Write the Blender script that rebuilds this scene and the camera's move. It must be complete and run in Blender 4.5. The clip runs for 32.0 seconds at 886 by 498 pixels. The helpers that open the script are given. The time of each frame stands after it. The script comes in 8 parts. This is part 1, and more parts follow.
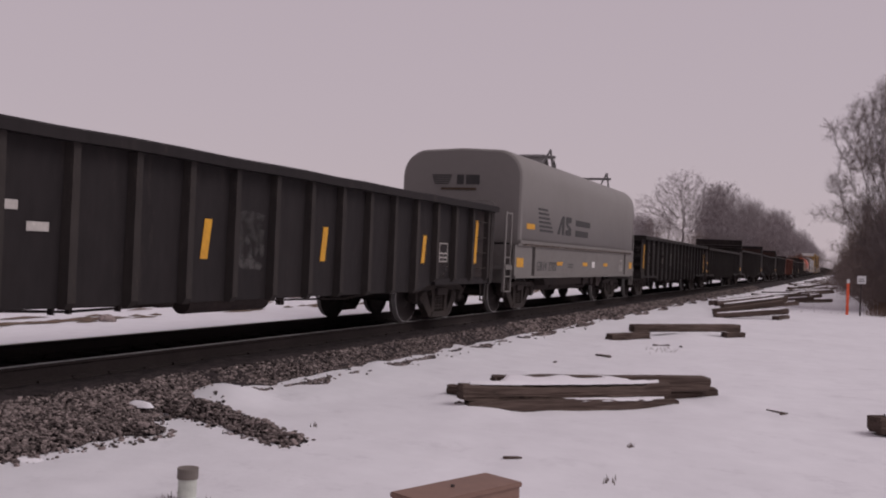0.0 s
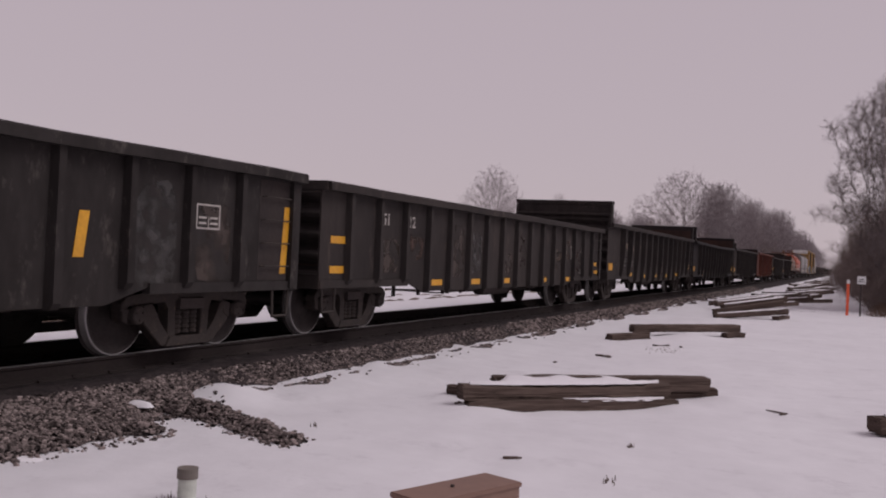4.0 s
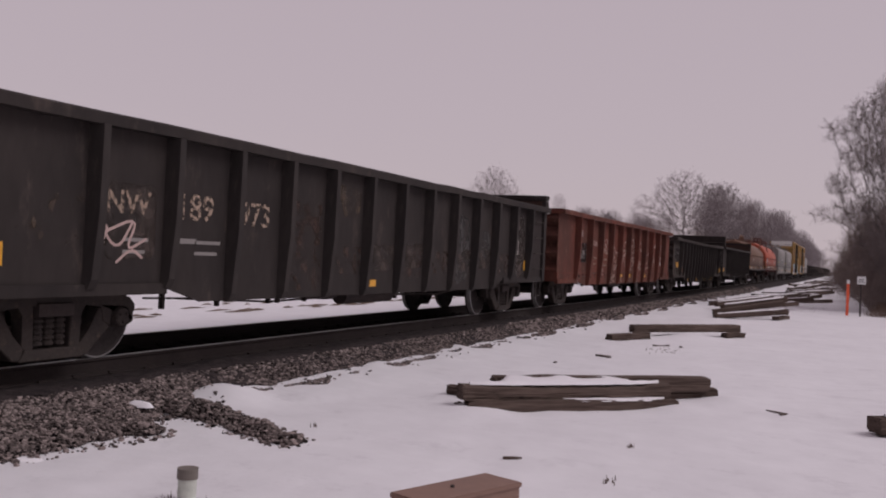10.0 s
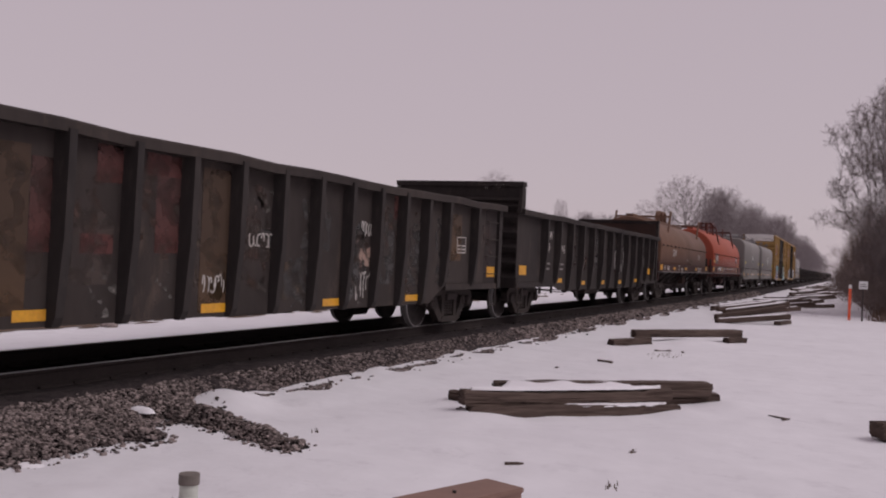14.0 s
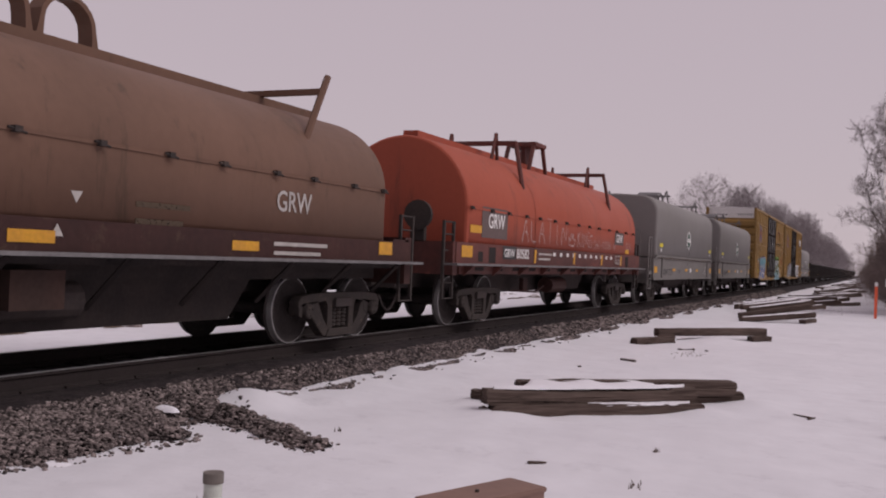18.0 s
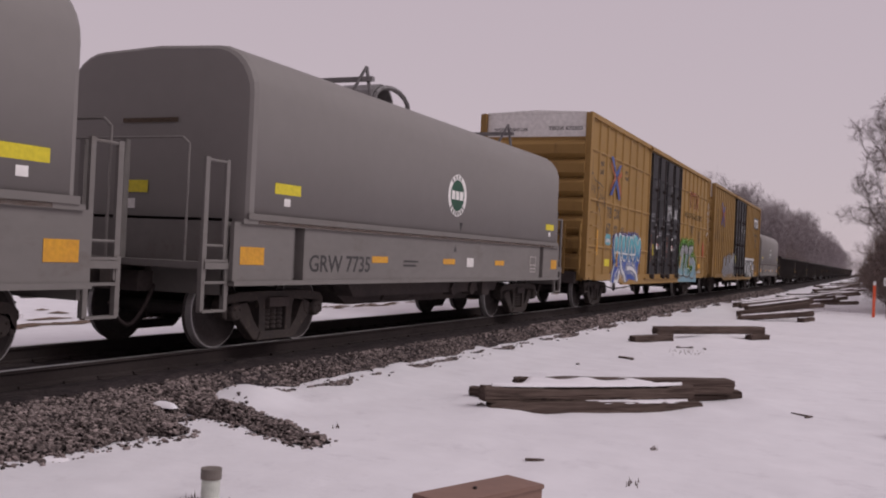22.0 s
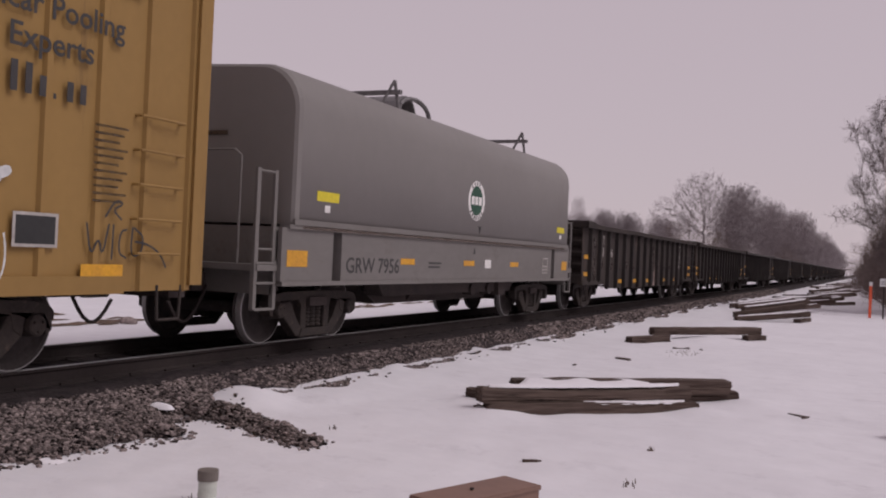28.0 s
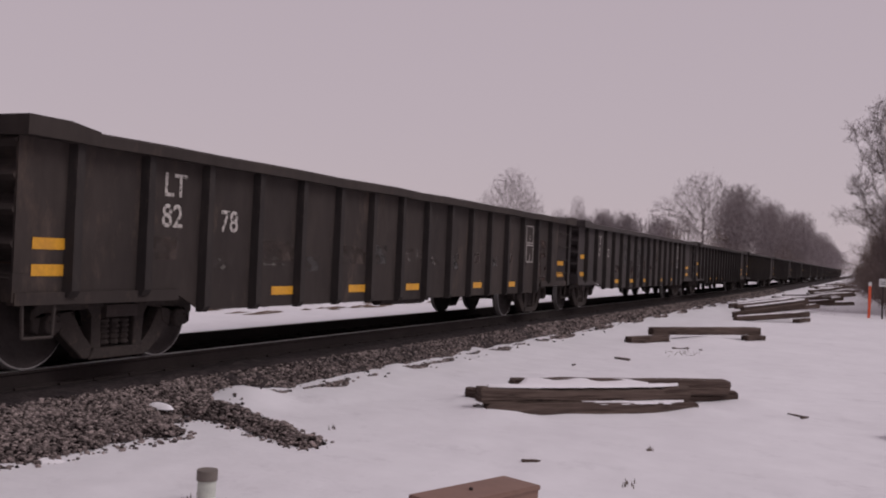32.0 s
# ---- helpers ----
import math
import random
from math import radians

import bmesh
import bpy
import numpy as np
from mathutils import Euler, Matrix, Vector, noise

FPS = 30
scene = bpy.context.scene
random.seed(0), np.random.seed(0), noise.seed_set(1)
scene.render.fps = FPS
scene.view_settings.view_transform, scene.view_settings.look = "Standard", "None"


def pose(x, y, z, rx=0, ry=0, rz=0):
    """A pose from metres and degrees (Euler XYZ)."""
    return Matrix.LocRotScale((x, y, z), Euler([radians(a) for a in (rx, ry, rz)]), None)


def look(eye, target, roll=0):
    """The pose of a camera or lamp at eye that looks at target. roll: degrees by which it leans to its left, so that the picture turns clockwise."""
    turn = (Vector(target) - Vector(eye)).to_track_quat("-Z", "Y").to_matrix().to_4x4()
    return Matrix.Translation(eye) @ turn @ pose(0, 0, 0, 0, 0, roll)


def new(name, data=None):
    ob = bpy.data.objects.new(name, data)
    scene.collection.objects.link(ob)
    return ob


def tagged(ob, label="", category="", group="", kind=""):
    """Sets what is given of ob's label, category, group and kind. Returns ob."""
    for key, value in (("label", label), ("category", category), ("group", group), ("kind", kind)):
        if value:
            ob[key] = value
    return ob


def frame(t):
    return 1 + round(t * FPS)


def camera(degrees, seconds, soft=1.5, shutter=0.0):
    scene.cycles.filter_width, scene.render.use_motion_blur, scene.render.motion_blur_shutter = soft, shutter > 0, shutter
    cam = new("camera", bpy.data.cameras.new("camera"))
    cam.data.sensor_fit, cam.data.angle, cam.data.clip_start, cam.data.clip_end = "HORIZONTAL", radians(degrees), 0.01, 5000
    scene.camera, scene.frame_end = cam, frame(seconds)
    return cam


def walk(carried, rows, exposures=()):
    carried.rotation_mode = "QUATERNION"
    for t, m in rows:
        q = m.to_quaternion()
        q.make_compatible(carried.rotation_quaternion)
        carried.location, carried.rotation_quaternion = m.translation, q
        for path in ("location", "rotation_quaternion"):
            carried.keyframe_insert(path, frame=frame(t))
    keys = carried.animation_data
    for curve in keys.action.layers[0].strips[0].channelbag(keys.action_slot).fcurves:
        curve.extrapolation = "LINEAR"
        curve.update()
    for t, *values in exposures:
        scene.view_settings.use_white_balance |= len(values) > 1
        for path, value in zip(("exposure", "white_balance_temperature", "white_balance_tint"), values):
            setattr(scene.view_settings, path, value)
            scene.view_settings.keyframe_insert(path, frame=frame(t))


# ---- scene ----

# ---- camera ----
EYE = Vector((8.045, -0.467, 1.273))
cam = camera(50.04, 32.0, soft=2.0)
# seconds, turn to the left of the track, tilt up, lean (degrees)
ROWS = [
    (0, 22.999, 0.252, 2.627),
    (3.5, 23.002, 0.254, 2.689),
    (5.5, 22.994, 0.251, 2.636),
    (7, 23.006, 0.255, 2.681),
    (9.5, 22.994, 0.259, 2.624),
    (10, 23.000, 0.267, 2.671),
    (10.5, 23.004, 0.304, 2.693),
    (11, 23.016, 0.353, 2.695),
    (11.5, 23.008, 0.411, 2.688),
    (12, 23.015, 0.318, 2.661),
    (12.5, 23.027, 0.237, 2.660),
    (13, 23.144, 0.415, 2.706),
    (13.5, 23.175, 0.555, 2.605),
    (14, 23.105, 0.579, 2.607),
    (14.5, 23.096, 0.614, 2.575),
    (16.5, 23.198, 0.292, 2.615),
    (17, 23.697, 0.344, 2.577),
    (17.5, 24.193, 0.108, 2.130),
    (18, 24.418, 0.465, 2.398),
    (18.5, 24.681, 0.476, 2.731),
    (19, 24.902, 0.268, 2.589),
    (19.5, 24.934, 0.271, 2.677),
    (20, 25.237, 0.230, 2.558),
    (20.5, 25.451, 0.050, 2.370),
    (21, 25.067, 0.290, 2.595),
    (21.5, 24.894, 0.119, 2.530),
    (22, 24.336, 0.290, 2.645),
    (22.5, 24.337, 0.273, 2.649),
    (23, 24.293, 0.285, 2.621),
    (24, 24.244, 0.278, 2.657),
    (25, 24.209, 0.270, 2.588),
    (25.5, 24.191, 0.310, 2.602),
    (27.5, 24.172, 0.358, 2.625),
    (28, 24.149, 0.363, 2.600),
    (29, 24.149, 0.363, 2.600),
    (29.5, 24.125, 0.385, 2.638),
    (30, 24.141, 0.304, 2.629),
    (30.5, 24.144, 0.311, 2.613),
    (31, 24.124, 0.360, 2.635),
    (32, 24.108, 0.363, 2.622),
]


def aim(turn, tilt, lean):
    a, b = radians(turn), radians(tilt)
    way = Vector((-math.sin(a) * math.cos(b), math.cos(a) * math.cos(b), math.sin(b)))
    return look(EYE, EYE + way, lean)


walk(cam, [(t, aim(a, b, c)) for t, a, b, c in ROWS], [(0, 0.0), (12, 0.02), (18, 0.10), (24, 0.15), (28, 0.10), (30, 0.03), (32, 0.0)])

# ---- light: an overcast winter day ----
world = bpy.data.worlds.new("overcast_sky")
scene.world = world
world.use_nodes = True
wn = world.node_tree
wn.nodes.clear()
w_out = wn.nodes.new("ShaderNodeOutputWorld")
w_bg = wn.nodes.new("ShaderNodeBackground")
w_sky = wn.nodes.new("ShaderNodeTexSky")
w_sky.sky_type = "NISHITA"
w_sky.sun_disc = False
w_sky.sun_elevation = radians(50)
w_sky.sun_rotation = radians(78)
w_dim = wn.nodes.new("ShaderNodeMix")
w_dim.data_type = "RGBA"
w_dim.inputs[0].default_value = 0.93
w_co = wn.nodes.new("ShaderNodeTexCoord")
w_sep = wn.nodes.new("ShaderNodeSeparateXYZ")
w_ramp = wn.nodes.new("ShaderNodeValToRGB")
w_ramp.color_ramp.elements[0].position = 0.0
w_ramp.color_ramp.elements[0].color = (0.512, 0.425, 0.463, 1)
w_ramp.color_ramp.elements[1].position = 0.6
w_ramp.color_ramp.elements[1].color = (0.458, 0.377, 0.424, 1)
w_sc = wn.nodes.new("ShaderNodeVectorMath")
w_sc.operation = "SCALE"
w_sc.inputs["Scale"].default_value = 0.08
wn.links.new(w_co.outputs["Generated"], w_sep.inputs[0])
wn.links.new(w_sep.outputs["Z"], w_ramp.inputs[0])
wn.links.new(w_sky.outputs[0], w_sc.inputs[0])
wn.links.new(w_sc.outputs[0], w_dim.inputs[6])
wn.links.new(w_ramp.outputs[0], w_dim.inputs[7])
# the overcast is brighter on the side of the veiled sun
w_side = wn.nodes.new("ShaderNodeMapRange")
w_side.interpolation_type = "SMOOTHSTEP"
w_side.inputs[1].default_value, w_side.inputs[2].default_value = -1.0, 0.45
w_side.inputs[3].default_value, w_side.inputs[4].default_value = 0.70, 1.0
w_mul = wn.nodes.new("ShaderNodeVectorMath")
w_mul.operation = "SCALE"
wn.links.new(w_sep.outputs["Y"], w_side.inputs[0])
wn.links.new(w_dim.outputs[2], w_mul.inputs[0])
wn.links.new(w_side.outputs[0], w_mul.inputs["Scale"])
wn.links.new(w_mul.outputs[0], w_bg.inputs[0])
w_bg.inputs[1].default_value = 1.0
wn.links.new(w_bg.outputs[0], w_out.inputs[0])
sun = new("sun", bpy.data.lights.new("sun", "SUN"))
sun.data.energy, sun.data.angle, sun.data.color = 1.3, radians(35), (1.0, 0.94, 0.955)
sun.matrix_world = look((33.5, 19, 40), (0, 12, 0))


# ---- materials ----
def surface(name, base, second=None, rough=0.7, metal=0.0, grain=30.0, patch=1.6, bump=0.2, third=None, amount=0.35, spec=0.4, streak=False, vary=0.28, island=False):
    """Paint, wood, stone: a base colour, a second one in patches, a third in small worn spots, and relief."""
    m = bpy.data.materials.new(name)
    m.use_nodes = True
    n, l = m.node_tree.nodes, m.node_tree.links
    b = n["Principled BSDF"]
    b.inputs["Roughness"].default_value, b.inputs["Metallic"].default_value = rough, metal
    b.inputs["Specular IOR Level"].default_value = spec
    co = n.new("ShaderNodeTexCoord")
    mp = n.new("ShaderNodeMapping")
    l.new(co.outputs["Object"], mp.inputs[0])
    if streak:
        mp.inputs["Scale"].default_value = (1, 1, 0.16) if streak is True else streak
    info = n.new("ShaderNodeObjectInfo")
    off = n.new("ShaderNodeMath")
    off.operation = "MULTIPLY"
    off.inputs[1].default_value = 37.0
    l.new(info.outputs["Random"], off.inputs[0])
    big = n.new("ShaderNodeTexNoise")
    big.noise_dimensions = "4D"
    big.inputs["Scale"].default_value, big.inputs["Detail"].default_value = patch, 6
    big.inputs["Roughness"].default_value = 0.65
    l.new(mp.outputs[0], big.inputs["Vector"])
    l.new(off.outputs[0], big.inputs["W"])
    fine = n.new("ShaderNodeTexNoise")
    fine.inputs["Scale"].default_value, fine.inputs["Detail"].default_value = grain, 4
    l.new(mp.outputs[0] if streak and streak is not True else co.outputs["Object"], fine.inputs["Vector"])
    second = second or tuple(c * 0.75 for c in base)
    r1 = n.new("ShaderNodeValToRGB")
    r1.color_ramp.elements[0].position, r1.color_ramp.elements[0].color = 0.5 - amount / 2, (*base, 1)
    r1.color_ramp.elements[1].position, r1.color_ramp.elements[1].color = 0.5 + amount / 2, (*second, 1)
    l.new(big.outputs[0], r1.inputs[0])
    last = r1.outputs[0]
    if third:
        spot = n.new("ShaderNodeTexNoise")
        spot.inputs["Scale"].default_value, spot.inputs["Detail"].default_value = patch * 3.1, 8
        spot.inputs["Roughness"].default_value = 0.75
        l.new(mp.outputs[0], spot.inputs["Vector"])
        r2 = n.new("ShaderNodeValToRGB")
        r2.color_ramp.elements[0].position, r2.color_ramp.elements[1].position = 0.56, 0.68
        l.new(spot.outputs[0], r2.inputs[0])
        mx = n.new("ShaderNodeMix")
        mx.data_type = "RGBA"
        l.new(r2.outputs[0], mx.inputs[0])
        l.new(last, mx.inputs[6])
        mx.inputs[7].default_value = (*third, 1)
        last = mx.outputs[2]
    gm = n.new("ShaderNodeMix")
    gm.data_type, gm.blend_type = "RGBA", "MULTIPLY"
    gr = n.new("ShaderNodeMapRange")
    gr.inputs[3].default_value, gr.inputs[4].default_value = 1 - vary, 1 + vary
    l.new(fine.outputs[0], gr.inputs[0])
    gm.inputs[0].default_value = 1.0
    l.new(last, gm.inputs[6])
    l.new(gr.outputs[0], gm.inputs[7])
    last = gm.outputs[2]
    if island:
        geo = n.new("ShaderNodeNewGeometry")
        ir = n.new("ShaderNodeMapRange")
        ir.inputs[3].default_value, ir.inputs[4].default_value = 0.05, 1.75
        l.new(geo.outputs["Random Per Island"], ir.inputs[0])
        im = n.new("ShaderNodeMix")
        im.data_type, im.blend_type = "RGBA", "MULTIPLY"
        im.inputs[0].default_value = 1.0
        l.new(last, im.inputs[6])
        l.new(ir.outputs[0], im.inputs[7])
        last = im.outputs[2]
    l.new(last, b.inputs["Base Color"])
    rr = n.new("ShaderNodeMapRange")
    rr.inputs[3].default_value, rr.inputs[4].default_value = max(0.05, rough - 0.12), min(1.0, rough + 0.12)
    l.new(big.outputs[0], rr.inputs[0])
    l.new(rr.outputs[0], b.inputs["Roughness"])
    if bump:
        bp = n.new("ShaderNodeBump")
        bp.inputs["Strength"].default_value, bp.inputs["Distance"].default_value = bump, 0.02
        l.new(fine.outputs[0], bp.inputs["Height"])
        l.new(bp.outputs[0], b.inputs["Normal"])
    return m


M = {}
M["black"] = surface("black_car_paint", (0.0190, 0.0164, 0.0172), (0.0275, 0.0232, 0.0236), 0.62, grain=11, patch=0.7, third=(0.0420, 0.0345, 0.0325), bump=0.12, streak=(1, 1, 0.3), amount=0.4, spec=0.12)
M["dark"] = surface("weathered_dark_car_paint", (0.0250, 0.0212, 0.0208), (0.0460, 0.0378, 0.0352), 0.72, grain=8, patch=0.7, third=(0.0720, 0.0560, 0.0500), bump=0.2, streak=(1, 1, 0.4), amount=0.35, spec=0.12)
M["brownblack"] = surface("brown_black_car_paint", (0.0330, 0.0270, 0.0255), (0.0540, 0.0435, 0.0395), 0.72, grain=8, patch=0.75, third=(0.0760, 0.0570, 0.0480), bump=0.2, streak=(1, 1, 0.4), amount=0.35, spec=0.12)
M["red"] = surface("oxide_red_car_paint", (0.1320, 0.0440, 0.0320), (0.0820, 0.0370, 0.0290), 0.72, grain=10, patch=1.1, third=(0.1671, 0.0871, 0.0611), bump=0.2, streak=(1, 1, 0.5), amount=0.22, spec=0.12)
M["rust"] = surface("rusted_inner_steel", (0.0721, 0.0412, 0.0336), (0.0461, 0.0316, 0.0280), 0.85, grain=18, patch=1.2, bump=0.2, streak=True, spec=0.12)
M["grey"] = surface("light_grey_paint", (0.2340, 0.2180, 0.2085), (0.2140, 0.1990, 0.1895), 0.5, grain=5, patch=0.30, bump=0.0, amount=0.6, vary=0.04, spec=0.12)
M["greydirt"] = surface("soiled_light_grey_paint", (0.1960, 0.1820, 0.1730), (0.1660, 0.1535, 0.1445), 0.6, grain=10, patch=0.7, third=(0.1500, 0.1320, 0.1200), bump=0.02, streak=(1, 0.4, 1), vary=0.1, spec=0.12)
M["tan"] = surface("brown_hood_paint", (0.1720, 0.0960, 0.0660), (0.1400, 0.0800, 0.0560), 0.6, grain=10, patch=0.6, third=(0.0866, 0.0549, 0.0384), bump=0.02, streak=True, vary=0.1, spec=0.2)
M["orange"] = surface("orange_red_hood_paint", (0.3781, 0.0863, 0.0486), (0.3221, 0.0742, 0.0438), 0.55, grain=10, patch=0.5, third=(0.2240, 0.0622, 0.0405), bump=0.02, streak=True, vary=0.08, spec=0.2)
M["maroon"] = surface("maroon_sill_paint", (0.1330, 0.0370, 0.0280), (0.0700, 0.0270, 0.0230), 0.65, grain=12, patch=1.0, third=(0.2100, 0.0610, 0.0430), bump=0.06, streak=(1, 0.5, 1))
M["yellow"] = surface("boxcar_yellow_paint", (0.3100, 0.1880, 0.0640), (0.2620, 0.1580, 0.0560), 0.55, grain=9, patch=0.45, third=(0.1900, 0.1130, 0.0450), bump=0.02, streak=True, vary=0.08, spec=0.2)
M["door"] = surface("black_door_paint", (0.0162, 0.0157, 0.0181), (0.0247, 0.0228, 0.0247), 0.5, grain=12, patch=1.2, bump=0.05)
M["white"] = surface("white_paint", (0.7920, 0.7680, 0.7440), (0.6720, 0.6480, 0.6240), 0.6, grain=10, patch=1.2, bump=0.02)
M["letter"] = surface("faded_white_lettering", (0.50, 0.47, 0.44), (0.34, 0.31, 0.29), 0.7, grain=25, patch=4, bump=0.0)
M["letterdark"] = surface("black_lettering", (0.03, 0.03, 0.03), (0.05, 0.045, 0.045), 0.6, grain=25, patch=4, bump=0.0)
M["amber"] = surface("yellow_reflective_strip", (0.68, 0.34, 0.02), (0.54, 0.26, 0.03), 0.45, grain=20, patch=4, bump=0.0)
M["lemon"] = surface("lemon_yellow_sticker", (0.66, 0.55, 0.03), (0.6, 0.5, 0.03), 0.5, grain=20, patch=4, bump=0.0)
M["under"] = surface("grimy_underframe", (0.0500, 0.0420, 0.0415), (0.0740, 0.0590, 0.0550), 0.85, grain=20, patch=2, bump=0.15, spec=0.12)
# Underframe grime; also the dark painted for shade in bays, slots, holes, pockets.
M["sootshade"] = surface("sooty_underframe_and_recess_shade", (0.0330, 0.0285, 0.0285), (0.0500, 0.0400, 0.0375), 0.9, grain=20, patch=2, bump=0.15, spec=0.1)
M["truck"] = surface("grimy_cast_steel", (0.0420, 0.0360, 0.0345), (0.0600, 0.0490, 0.0445), 0.85, grain=25, patch=3, third=(0.0950, 0.0710, 0.0600), bump=0.15, spec=0.12)
M["wheel"] = surface("rusty_wheel_web", (0.0640, 0.0530, 0.0515), (0.0470, 0.0410, 0.0395), 0.75, grain=30, patch=4, bump=0.08, spec=0.12)
M["tread"] = surface("polished_wheel_rim", (0.42, 0.40, 0.395), (0.30, 0.29, 0.285), 0.45, metal=0.3, grain=40, patch=5, bump=0.03)
M["railhead"] = surface("polished_rail_head", (0.42, 0.41, 0.40), (0.32, 0.31, 0.30), 0.35, metal=0.8, grain=30, patch=3, bump=0.02)
M["rail"] = surface("rusty_rail", (0.0440, 0.0345, 0.0330), (0.0330, 0.0270, 0.0260), 0.85, grain=30, patch=2, bump=0.1, spec=0.12)
M["tie"] = surface("creosoted_timber", (0.0150, 0.0122, 0.0118), (0.0220, 0.0178, 0.0170), 0.9, grain=22, patch=3, third=(0.0300, 0.0240, 0.0220), bump=0.5, spec=0.12)
M["oldtie"] = surface("weathered_old_timber", (0.056, 0.040, 0.034), (0.140, 0.104, 0.088), 0.95, grain=34, patch=4, third=(0.018, 0.014, 0.012), bump=0.8, streak=(1, 0.10, 1), vary=0.5, spec=0.12)
M["ballast"] = surface("dark_oily_ballast", (0.0210, 0.0172, 0.0180), (0.0480, 0.0380, 0.0380), 0.95, grain=26, patch=8, bump=1.0, amount=0.25, spec=0.12)
M["stone"] = surface("grey_brown_ballast_stone", (0.2350, 0.1930, 0.1820), (0.1100, 0.0890, 0.0850), 0.95, grain=30, patch=14, bump=0.4, island=True, amount=0.2, spec=0.12)
M["snow"] = surface("trodden_snow", (0.7500, 0.7330, 0.7600), (0.6800, 0.6620, 0.6880), 0.85, grain=3.2, patch=0.55, third=(0.6350, 0.6150, 0.6420), bump=0.6, spec=0.15, amount=0.5, vary=0.07)
M["snowcap"] = surface("snow_cap", (0.795, 0.770, 0.800), (0.745, 0.720, 0.747), 0.85, grain=12, patch=2, bump=0.25, spec=0.15, vary=0.05)
M["bark"] = surface("grey_brown_bark", (0.1485, 0.1232, 0.1166), (0.1045, 0.0869, 0.0825), 0.95, grain=20, patch=3, bump=0.4)
M["twig"] = surface("grey_brown_twigs", (0.2000, 0.1640, 0.1620), (0.1450, 0.1190, 0.1170), 0.95, grain=5, patch=1, bump=0.0)
# Distance haze is put into these pale twig and bark colours.
M["paletwig"] = surface("haze_paled_twigs", (0.245, 0.208, 0.213), (0.195, 0.166, 0.170), 0.95, grain=3, patch=0.5, bump=0.0)
M["palebark"] = surface("haze_paled_bark", (0.24, 0.204, 0.206), (0.18, 0.155, 0.155), 0.95, grain=12, patch=2, bump=0.2)
M["sillbrown"] = surface("dark_maroon_sill_paint", (0.062, 0.026, 0.022), (0.042, 0.021, 0.019), 0.7, grain=12, patch=1.2, third=(0.075, 0.045, 0.034), bump=0.06, spec=0.2)
M["scuffed"] = surface("scuffed_grey_black_paint", (0.034, 0.0295, 0.0285), (0.023, 0.0195, 0.0188), 0.72, grain=9, patch=1.4, third=(0.078, 0.068, 0.062), bump=0.2, streak=(1, 1, 0.5), amount=0.25, spec=0.12)
M["dusty"] = surface("dusty_post_paint", (0.0290, 0.0252, 0.0248), (0.0480, 0.0410, 0.0385), 0.75, grain=14, patch=1.6, third=(0.0700, 0.0570, 0.0510), bump=0.15, streak=(1, 1, 0.3), spec=0.12)
M["brush"] = surface("dry_brush_stems", (0.2150, 0.1640, 0.1460), (0.1350, 0.1070, 0.1000), 0.95, grain=8, patch=2, bump=0.0)
M["grass"] = surface("dry_winter_grass", (0.17, 0.115, 0.085), (0.10, 0.07, 0.055), 0.95, grain=20, patch=6, bump=0.0)
M["pvc"] = surface("white_plastic_pipe", (0.60, 0.62, 0.56), (0.50, 0.52, 0.46), 0.5, grain=20, patch=5, bump=0.02)
M["pipecap"] = surface("grey_brown_pipe_cap", (0.20, 0.17, 0.15), (0.15, 0.13, 0.115), 0.7, grain=20, patch=6, bump=0.05)
M["card"] = surface("brown_painted_steel_lid", (0.235, 0.140, 0.108), (0.20, 0.122, 0.098), 0.7, grain=12, patch=3, bump=0.03, vary=0.1)
M["marker"] = surface("orange_marker_plastic", (0.75, 0.115, 0.045), (0.66, 0.105, 0.045), 0.5, grain=12, patch=3, bump=0.0)
M["sign"] = surface("white_sign_sheet", (0.66, 0.66, 0.66), (0.55, 0.55, 0.55), 0.5, grain=10, patch=3, bump=0.0)
M["steel"] = surface("dull_galvanised_steel", (0.22, 0.21, 0.21), (0.15, 0.14, 0.14), 0.6, metal=0.4, grain=20, patch=4, bump=0.05)
M["blueroof"] = surface("blue_metal_roof", (0.20, 0.24, 0.34), (0.18, 0.215, 0.30), 0.5, grain=6, patch=1, bump=0.0)
M["shed"] = surface("white_metal_siding", (0.60, 0.60, 0.60), (0.52, 0.52, 0.52), 0.6, grain=6, patch=1, bump=0.0)
for key, rgb in (("sprayteal", (0.13, 0.36, 0.42)), ("spraywhite", (0.62, 0.62, 0.62)), 
                 ("sprayblack", (0.03, 0.03, 0.03)), ("spraygrey", (0.30, 0.30, 0.32)), ("sprayred", (0.52, 0.08, 0.05)),
                 ("spraydeep", (0.09, 0.11, 0.34)), ("spraysand", (0.36, 0.28, 0.23)), ("sprayumber", (0.125, 0.085, 0.078)), ("sprayfaded", (0.50, 0.36, 0.33)), ("sprayash", (0.24, 0.22, 0.21)), ("logogreen", (0.02, 0.075, 0.045)), ("rustpatch", (0.17, 0.075, 0.05))):
    M[key] = surface("spray_" + key, rgb, tuple(c * 0.85 for c in rgb), 0.6, grain=14, patch=3, bump=0.0)



